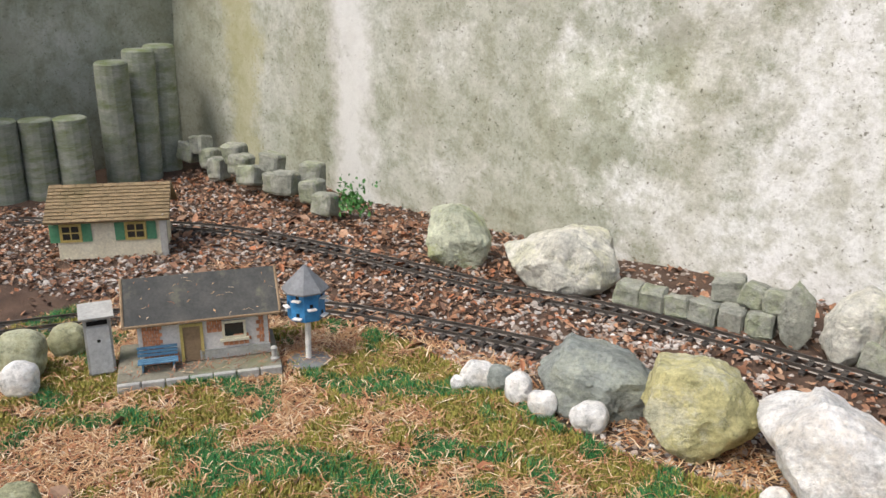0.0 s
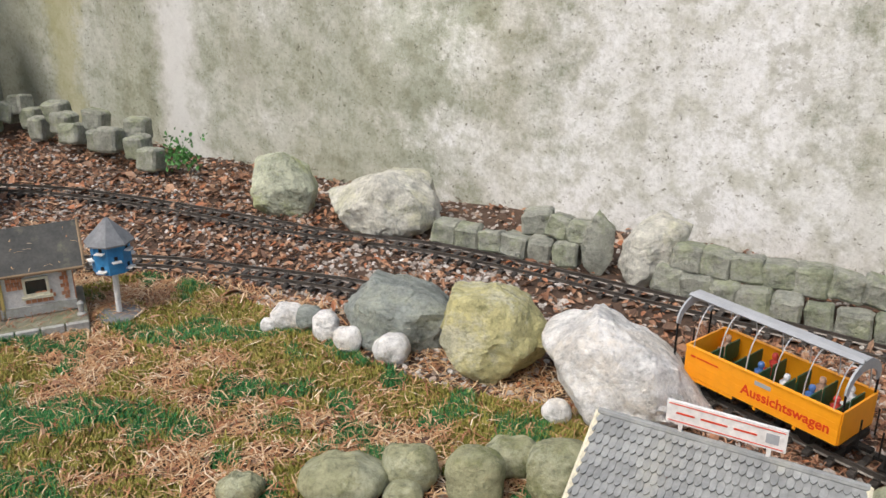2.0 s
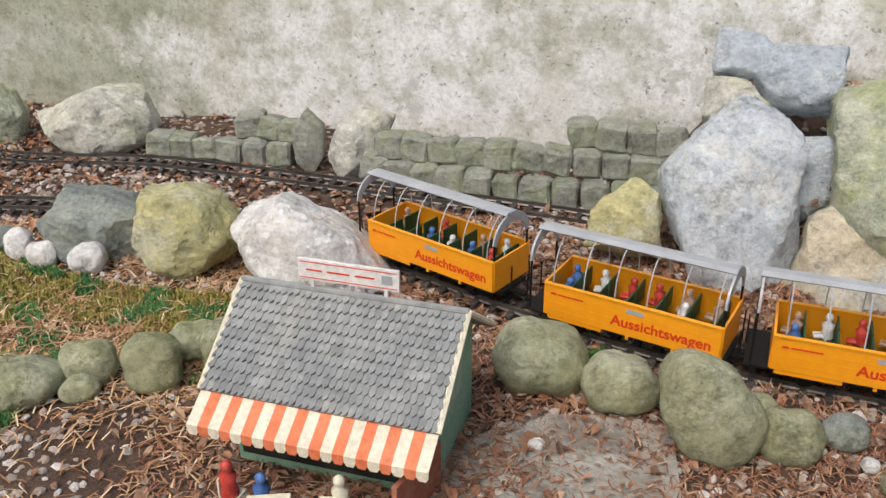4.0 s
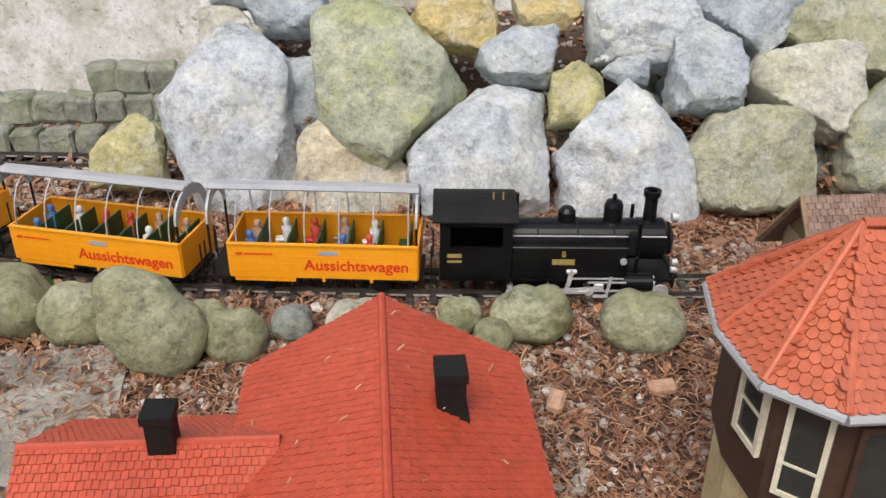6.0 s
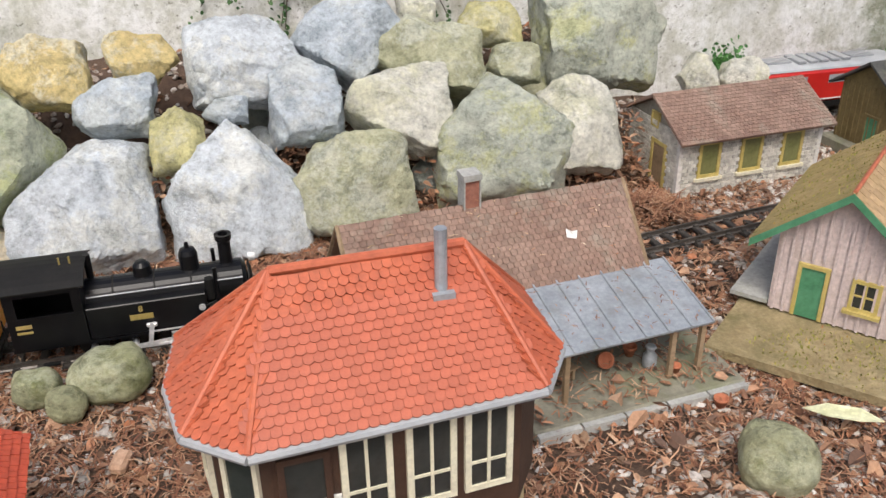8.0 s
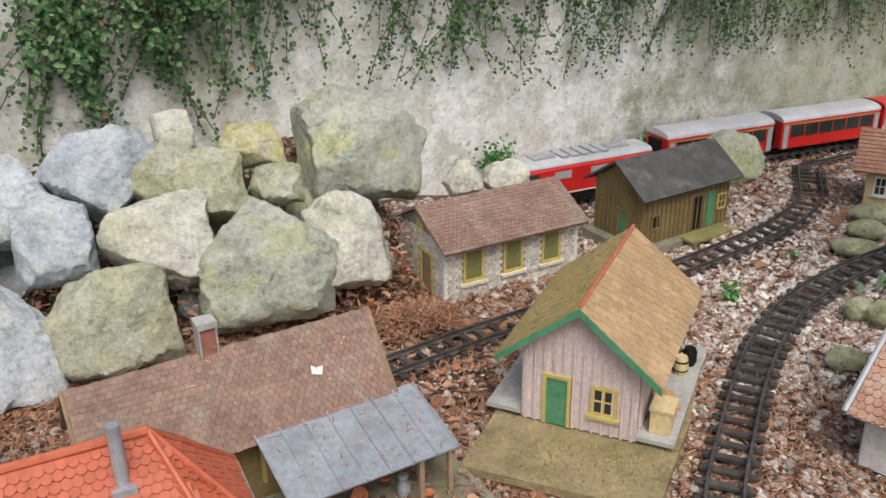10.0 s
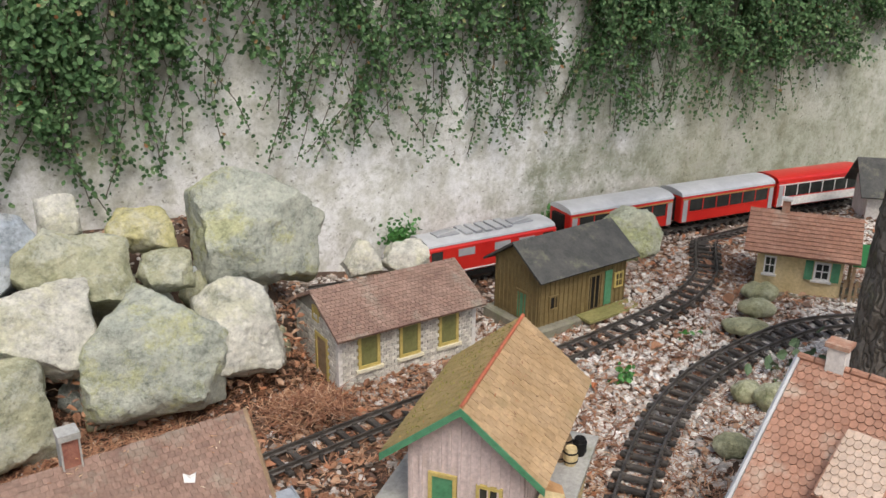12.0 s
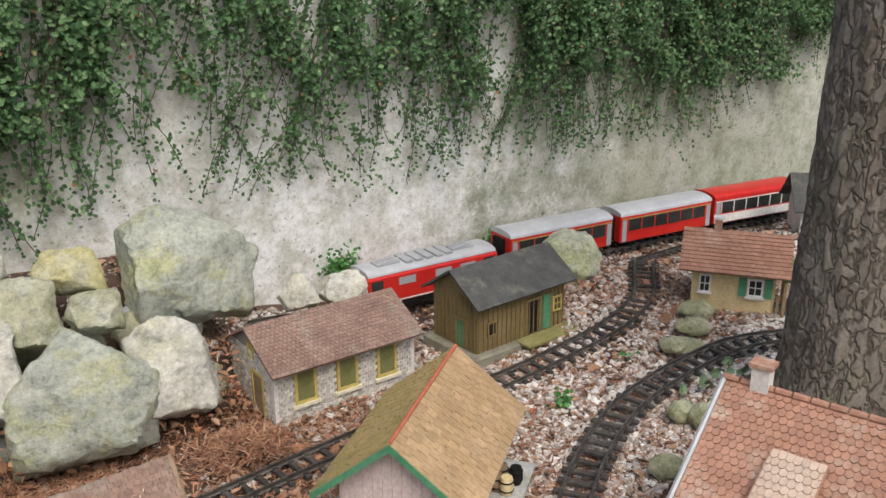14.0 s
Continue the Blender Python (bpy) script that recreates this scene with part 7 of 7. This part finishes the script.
def hanging_vine(x0, x1, z_tip, density, seed, size=0.013, mass=0.0, z_mass=0.6):
    """A curtain of hanging twigs: long strands with small leaves, thicker above."""
    rng = random.Random(seed)
    verts, faces = [], []
    bm = bmesh.new()
    n = int((x1 - x0) * density)
    tufts = [rng.uniform(x0, x1) for _ in range(max(3, int((x1 - x0) * 34)))]
    for k in range(n):
        x = rng.choice(tufts) + rng.gauss(0, 0.022)
        tip = z_tip + 0.16 * abs(noise.noise(Vector((x * 5.0, seed * 1.7, 2)))) + abs(rng.gauss(0, 0.11))
        z = wall_top(x) + rng.uniform(-0.02, 0.03)
        p = Vector((x, wall_y(x) - rng.uniform(0.01, 0.06), z))
        drift = rng.gauss(-0.10, 0.30)
        prev = p.copy()
        step = 0.013
        ph = rng.uniform(0, 6)
        i = 0
        while p.z > tip:
            i += 1
            p = p + Vector((drift * step + 0.003 * math.sin(i * 0.35 + ph), rng.gauss(0, 0.0015), -step))
            p.y = min(p.y, wall_y(p.x) - 0.006)
            if p.z < 0.85:
                for _ in range(2 if rng.random() < 0.75 else 1):
                    leaf_cards(verts, faces, p + Vector((rng.gauss(0, 0.004), rng.gauss(-0.003, 0.004), rng.gauss(0, 0.004))), size * rng.uniform(0.6, 1.15) * (0.75 if p.z < tip + 0.06 else 1), rng)
                if i % 5 == 0:
                    tube(bm, prev, p, 0.0011, n=4)
                    prev = p.copy()
                if rng.random() < 0.05:
                    q = p.copy()
                    dx = rng.choice((-1, 1))
                    for j in range(rng.randint(4, 9)):
                        q = q + Vector((dx * 0.009, rng.gauss(-0.001, 0.002), -0.008))
                        q.y = min(q.y, wall_y(q.x) - 0.006)
                        leaf_cards(verts, faces, q, size * 0.85, rng)
            else:
                prev = p.copy()
    for k in range(int(mass)):
        x = rng.uniform(x0, x1)
        low = z_mass + 0.16 * noise.noise(Vector((x * 4.0, 1.5, 0))) + 0.10 * noise.noise(Vector((x * 14.0, 2.5, 4)))
        z = low + (wall_top(x) + 0.10 - low) * rng.random() ** 0.7
        if noise.noise(Vector((x * 13, z * 8, 3.1))) + 0.5 * noise.noise(Vector((x * 31, z * 20, 7.7))) < -0.06 + 1.1 * max(0.0, low + 0.20 - z):
            continue
        c = Vector((x, wall_y(x) - 0.012 - abs(rng.gauss(0, 0.045)) + max(0.0, z - wall_top(x) + 0.02) * rng.uniform(0, 3.0), z))
        leaf_cards(verts, faces, c, size * rng.uniform(0.7, 1.2), rng)
    ob = thing("hanging_cotoneaster", Matrix(), "dark green small-leaved creeper hanging down the wall", "creeper", "creepers on the wall")
    tagged(part("stem", bm, STEM, ob), kind="stuff")
    me = bpy.data.meshes.new("leaves")
    me.from_pydata(verts, [], faces)
    me.materials.append(LEAF)
    tagged(part("leaves", me, LEAF, ob), kind="stuff")


hanging_vine(0.34, 0.84, 0.19, 120, 1, 0.0145, 12000, 0.38)
hanging_vine(0.84, 1.35, 0.24, 70, 2, 0.0135, 6500, 0.50)
hanging_vine(1.35, 1.85, 0.22, 75, 3, 0.0135, 8000, 0.48)
hanging_vine(1.85, 2.62, 0.22, 120, 4, 0.0135, 22000, 0.40)
hanging_vine(2.62, 3.4, 0.36, 90, 5, 0.0135, 15000, 0.46)


def tuft(x, y, z, r, n, seed, mat, name, label, size=0.02):
    rng = random.Random(seed)
    verts, faces = [], []
    for k in range(n):
        c = Vector((x + rng.gauss(0, r), y + rng.gauss(0, r * 0.6), z + abs(rng.gauss(0, r))))
        leaf_cards(verts, faces, c, size * rng.uniform(0.6, 1.2), rng)
    me = bpy.data.meshes.new(name)
    me.from_pydata(verts, [], faces)
    me.materials.append(mat)
    tagged(new(name, me), label, "plant")


FRESH = island_colours("fresh_leaf", [(0.0, (0.03, 0.12, 0.02)), (0.6, (0.06, 0.20, 0.04)), (1.0, (0.10, 0.28, 0.07))], 0.5)
tuft(1.32, 1.79, 0.05, 0.022, 260, 1, FRESH, "wall_plant", "small bright green plant at the foot of the wall", 0.012)
tuft(1.75, 1.76, 0.05, 0.018, 160, 2, FRESH, "wall_plant", "small bright green plant at the foot of the wall", 0.012)
tuft(-2.50, 1.56, 0.0, 0.035, 240, 3, FRESH, "wall_plant", "low green weeds at the foot of the wall", 0.014)
tuft(1.66, 0.90, 0.005, 0.035, 60, 4, island_colours("grey_green_leaf", [(0.0, (0.08, 0.14, 0.07)), (1.0, (0.16, 0.24, 0.13))], 0.6), "grey_weed", "grey-green weed in the pale gravel", 0.028)
tuft(-3.42, 0.88, 0.30, 0.03, 60, 5, LEAF, "pot_plant", "dark broad leaves above the palisade", 0.07)
for i, (x, y) in enumerate([(1.40, 1.06), (1.62, 1.12), (-0.58, 1.0), (-0.95, 1.02)]):
    tuft(x, y, 0.004, 0.012, 30, 10 + i, FRESH, "weed", "tiny green weed in the gravel", 0.014)

# ---- ground cover ----
def in_lawn(x, y):
    return x < -0.93 - 0.25 * (y < 0.78) and y < 1.01 + 0.045 * math.sin(x * 6) - 0.5 * max(0, -2.0 - x)


def base_height(x, y):
    if -3.8 <= x <= 3.6 and 0.1 <= y <= 1.95:
        return ground_z(x, y) + 0.010 * (noise.noise(Vector((x * 5, y * 5, 0))) - 0.2) + 0.005 * noise.noise(Vector((x * 19, y * 19, 3))) - 0.004
    return ground_z(x, y)


def scatter(name, label, n, region, maker, material, seed, category="ground cover", span=(-3.3, 3.1, 0.30, 1.80)):
    rng = random.Random(seed)
    verts, faces = [], []
    pts = []
    tries = 0
    while len(pts) < n and tries < n * 6:
        tries += 1
        x, y = rng.uniform(span[0], span[1]), rng.uniform(span[2], span[3])
        if rng.random() < region(x, y):
            pts.append((x, y))
    for x, y in pts:
        maker(verts, faces, x, y, base_height(x, y), rng)
    me = bpy.data.meshes.new(name)
    me.from_pydata(verts, [], faces)
    me.materials.append(material)
    tagged(new(name, me), label, category, kind="stuff")


def stone(lo, hi):
    def make(verts, faces, x, y, z, rng):
        r = rng.uniform(lo, hi) * (1.5 if rng.random() < 0.06 else 1)
        a = rng.uniform(0, 6.28)
        ca, sa = math.cos(a), math.sin(a)
        b = len(verts)
        e = (1.0, rng.uniform(0.6, 0.95), rng.uniform(0.45, 0.8))
        tilt = rng.uniform(-0.4, 0.4)
        for ring, (h, k) in enumerate(((-0.3, 0.85), (0.35, 0.95), (0.85, 0.55))):
            for i in range(5):
                t = 1.2566 * i + ring * 0.6
                px, py = k * math.cos(t) * e[0] * rng.uniform(0.8, 1.15), k * math.sin(t) * e[1] * rng.uniform(0.8, 1.15)
                pz = h * e[2] + tilt * px
                verts.append((x + r * (ca * px - sa * py), y + r * (sa * px + ca * py), z + r * pz))
        for ring in range(2):
            for i in range(5):
                p, q = b + ring * 5 + i, b + ring * 5 + (i + 1) % 5
                faces.append((p, q, q + 5, p + 5))
        faces.append(tuple(b + 10 + i for i in range(5)))
    return make


def flake(verts, faces, x, y, z, rng):
    """A curled dry leaf or bark flake."""
    s = rng.uniform(0.004, 0.010) * (2.0 if rng.random() < 0.05 else 1)
    a = rng.uniform(0, 6.28)
    u = Vector((math.cos(a), math.sin(a), rng.gauss(0, 0.35)))
    v = Vector((-math.sin(a), math.cos(a), rng.gauss(0, 0.35))) * rng.uniform(0.3, 0.65)
    c = Vector((x, y, z + 0.002 + abs(rng.gauss(0, 0.003))))
    curl = Vector((0, 0, rng.uniform(0.1, 0.4) * s))
    b = len(verts)
    verts.extend([c - u * s, c - u * s * 0.3 + v * s + curl, c + u * s * 0.4 + v * s * 0.8 + curl, c + u * s, c + u * s * 0.3 - v * s * 0.9 + curl, c - u * s * 0.4 - v * s + curl])
    faces.append((b, b + 1, b + 2, b + 3))
    faces.append((b, b + 3, b + 4, b + 5))


def needle(lo, hi, wide, rise=0.25):
    def make(verts, faces, x, y, z, rng):
        s = rng.uniform(lo, hi)
        a = rng.uniform(0, 6.28)
        d = Vector((math.cos(a), math.sin(a), rng.uniform(-0.05, rise)))
        w = Vector((-math.sin(a), math.cos(a), 0)) * wide
        c = Vector((x, y, z + 0.001 + abs(rng.gauss(0, 0.003))))
        m = c + d * s * 0.5 + Vector((rng.gauss(0, 0.12), rng.gauss(0, 0.12), 0.12)) * s
        b = len(verts)
        verts.extend([c - w, c + w, m + w, m - w, c + d * s])
        faces.extend([(b, b + 1, b + 2, b + 3), (b + 3, b + 2, b + 4)])
    return make


def blade(lo, hi, wide):
    def make(verts, faces, x, y, z, rng):
        s = rng.uniform(lo, hi)
        a = rng.uniform(0, 6.28)
        c = Vector((x, y, z))
        t = c + Vector((math.cos(a) * s * 0.6, math.sin(a) * s * 0.6, s))
        w = Vector((-math.sin(a), math.cos(a), 0)) * wide
        b = len(verts)
        verts.extend([c - w, c + w, t])
        faces.append((b, b + 1, b + 2))
    return make


def field(x, y, s, seed):
    return noise.noise(Vector((x * s, y * s, seed)))


def r_gravel(x, y):
    if in_lawn(x, y):
        return 0.0
    if y > 1.42 and x < 1.0:
        return 0.12
    if x < -1.75:
        return 0.14 + 0.3 * max(0.0, field(x, y, 4, 2.2))
    if -0.55 < x < 0.95 and y > 1.2:
        return 0.08
    return 0.35 + 0.5 * field(x, y, 4, 2.2) + (0.25 if x > 0.9 else 0)


def r_pale(x, y):
    if x > 1.25 and (x - 1.95) ** 2 / 0.36 + (y - 0.62) ** 2 / 0.13 < 1:
        return 0.9
    return 0.62 if x > 1.05 and 0.80 < y < 1.5 else 0.0


def r_litter(x, y):
    if in_lawn(x, y):
        return 0.10 + 0.2 * max(0, field(x, y, 5, 8))
    return 0.45 + 0.6 * field(x, y, 3, 5.5) + (0.3 if 1.1 < y < 1.45 and x < 0.9 else 0) + (0.35 if x < -1.75 else 0) - (0.35 if x > 1.2 and y < 1.0 else 0)


def r_needles(x, y):
    if in_lawn(x, y):
        return 0.62 * (1 - 0.85 * r_turf(x, y)) * (1 - 0.85 * r_moss(x, y)) + 0.03
    return 0.14 + 0.3 * field(x, y, 4, 3.3) + (0.25 if 0.2 < x < 1.3 and y < 0.9 else 0)


def r_rusty(x, y):
    return 0.0 if in_lawn(x, y) else 0.55 + 0.7 * field(x, y, 3.5, 6.6) - (0.4 if x > 1.35 and y < 1.05 else 0)


def r_turf(x, y):
    return 0.8 * smooth_step(0.08, 0.34, field(x * 0.6, y * 1.5, 6.5, 21.0) + 0.8 * field(x, y, 17, 3.0)) if in_lawn(x, y) else 0.0


def r_moss(x, y):
    if not in_lawn(x, y):
        return 0.0
    edge = 0.5 if y > 0.90 and -1.85 < x < -1.5 else 0.0
    return smooth_step(-0.12, 0.22, field(x, y, 6.0, 33.0) + 0.8 * field(x, y, 17, 5) + 0.04 + edge) * (1 - 0.7 * r_turf(x, y))


LAWN = (-2.45, -0.9, 0.22, 1.1)
scatter("gravel", "mixed brown and grey gravel over the earth", 52000, r_gravel, stone(0.0035, 0.0085), GRAVEL, 1)
scatter("pale_gravel", "pale white limestone gravel", 26000, r_pale, stone(0.004, 0.008), PALE_GRAVEL, 2, span=(1.1, 2.6, 0.25, 1.4))
scatter("leaf_litter", "dry reddish-brown leaf litter", 32000, r_litter, flake, LITTER, 3)
scatter("lawn_needles", "thick mat of tan conifer needles on the lawn", 27000, r_needles, needle(0.014, 0.040, 0.0010), NEEDLES, 7, span=LAWN)
scatter("pine_needles", "fallen rusty conifer needles", 70000, r_rusty, needle(0.010, 0.028, 0.0009), RUSTY, 4, span=(-1.0, 2.2, 0.3, 1.4))
scatter("turf", "patches of dark green turf", 80000, r_turf, blade(0.007, 0.016, 0.0013), TURF, 5, span=LAWN)
scatter("moss", "olive-green moss on the lawn", 95000, r_moss, blade(0.006, 0.013, 0.0024), MOSS, 6, span=LAWN)
for i, (x, y, r) in enumerate([(0.165, 0.83, 10), (0.045, 0.80, 75)]):
    o = new("brick_fragment", finish("brick_fragment", boxed(-0.016, 0.016, -0.009, 0.009, 0, 0.014, bevel=0.004), surface("pale_brick", (0.50, 0.30, 0.19), (0.58, 0.38, 0.26), 50, 200, 0.85, 0.4)))
    o.matrix_world = pose(x, y, ground_z(x, y) - 0.002, random.uniform(-8, 8), random.uniform(-8, 8), r)
    tagged(o, "rounded orange brick fragment on the gravel", "brick", "brick fragments")


# ---- debris on roofs and slabs ----
def debris(name, label, m, x0, x1, y0, y1, height, n, seed, maker, material):
    rng = random.Random(seed)
    verts, faces = [], []
    for k in range(n):
        x, y = rng.uniform(x0, x1), rng.uniform(y0, y1)
        p = m @ Vector((x, y, height(x, y)))
        maker(verts, faces, p.x, p.y, p.z, rng)
    me = bpy.data.meshes.new(name)
    me.from_pydata(verts, [], faces)
    me.materials.append(material)
    tagged(new(name, me), label, "debris", kind="stuff")


BITS = needle(0.004, 0.013, 0.0006, 0.05)
SM = pose(0.4975, 0.941, -0.004, 0, 0, 6.3)
debris("platform_litter", "needles and leaf bits on the station platform", SM, -0.02, 0.24, -0.21, -0.075, lambda x, y: 0.0145, 420, 51, needle(0.008, 0.022, 0.0008), RUSTY)
debris("platform_leaves", "dry leaves on the station platform", SM, -0.02, 0.24, -0.21, -0.075, lambda x, y: 0.0145, 70, 52, flake, LITTER)
debris("roof_needles", "pale needles on the shingle roof", SM, -0.17, 0.17, -0.07, 0.0, lambda x, y: 0.2015 - 1.162 * abs(y), 60, 53, BITS, NEEDLES)
debris("canopy_needles", "needles on the zinc canopy", SM, 0.005, 0.21, -0.18, -0.08, lambda x, y: 0.0885 + (y + 0.185) * 0.2435, 90, 54, BITS, RUSTY)
PM = pose(1.028, 0.912, 0.016, 0, 0, 41)
debris("roof_needles", "brown needles on the tan roof", PM, -0.14, 0.14, -0.10, -0.005, lambda x, y: 0.1955 - 0.8125 * abs(y), 70, 55, BITS, LITTER)
debris("roof_moss", "dark moss crumbs on the tan roof", PM, -0.14, 0.14, 0.0, 0.10, lambda x, y: 0.1955 - 0.8125 * abs(y), 260, 56, blade(0.002, 0.004, 0.0012), MOSS)
debris("board_moss", "moss and crumbs on the base board", pose(0.93, 0.80, 0.0), -0.12, 0.10, -0.11, 0.03, lambda x, y: 0.0125 if abs(x * 0.72 + y * 0.69 + 0.02) < 0.085 else -0.02, 700, 57, blade(0.002, 0.005, 0.0016), MOSS)
debris("halt_needles", "pale needles on the felt roof", pose(-2.058, 0.772, ground_z(-2, 0.7) + 0.016, 0, 0, 58), -0.12, 0.12, -0.07, 0.0, lambda x, y: 0.1498 - 1.02 * abs(y), 34, 58, needle(0.008, 0.02, 0.0007, 0.02), NEEDLES)
debris("halt_litter", "needles on the halt's platform", pose(-2.03, 0.735, ground_z(-2, 0.7) - 0.004, 0, 0, 58), -0.13, 0.14, -0.06, -0.005, lambda x, y: 0.0185, 160, 59, needle(0.008, 0.024, 0.0008), RUSTY)
debris("house_needles", "tan needles on the red roof", pose(-0.112, 0.545, -0.004, 0, 0, -84), -0.13, 0.13, -0.11, 0.11, lambda x, y: 0.206 - 0.585 * abs(y), 26, 60, BITS, NEEDLES)
debris("pad_litter", "leaf bits on the concrete pad", pose(-0.55, 0.72, 0.0), -0.12, 0.12, -0.13, 0.15, lambda x, y: 0.0012, 420, 61, needle(0.006, 0.018, 0.0009), RUSTY)
debris("pad_leaves", "dry leaves on the concrete pad", pose(-0.55, 0.72, 0.0), -0.12, 0.12, -0.13, 0.15, lambda x, y: 0.0012, 90, 62, flake, LITTER)
for k, (x, y, mat) in enumerate([(-0.735, 0.617, CREAM), (-0.852, 0.598, FIGS[0]), (-0.825, 0.612, FIGS[2])]):
    f = new("toy_figurine", finish("toy_figurine", lathe([(0.009, 0), (0.010, 0.006), (0.0075, 0.020), (0.009, 0.030), (0.0035, 0.035), (0.0055, 0.039), (0.0058, 0.044), (0.002, 0.048)], 12), mat, True))
    f.matrix_world = pose(x, y, 0.0205 if k < 2 else 0.001, 4, 0, 30 * k)
    tagged(f, "small plain toy peg figure by the shop's tables", "figurine")

debris("villa_turf", "green turf strip beside the villa", pose(1.415, 0.705, 0.004, 0, 0, 52), -0.10, 0.10, -0.018, 0.022, lambda x, y: 0.0, 2600, 70, blade(0.007, 0.018, 0.0012), TURF)
debris("straw_heap", "rusty straw heap between rocks and workshop", pose(0.865, 1.225, 0.0), -0.07, 0.07, -0.05, 0.06, lambda x, y: max(0.0, 0.025 - 0.35 * math.hypot(x, y)), 700, 71, needle(0.015, 0.04, 0.0009, 0.35), RUSTY)
debris("bank_leaves", "dry leaves caught between the boulders", pose(0.0, 1.31, 0.0), -0.45, 0.92, 0.0, 0.09, lambda x, y: y / 0.7, 900, 72, flake, LITTER)
debris("bank_needles", "rusty needles caught between the boulders", pose(0.0, 1.315, 0.0), -0.45, 0.92, 0.0, 0.09, lambda x, y: y / 0.7, 1200, 73, needle(0.012, 0.03, 0.0009, 0.4), RUSTY)
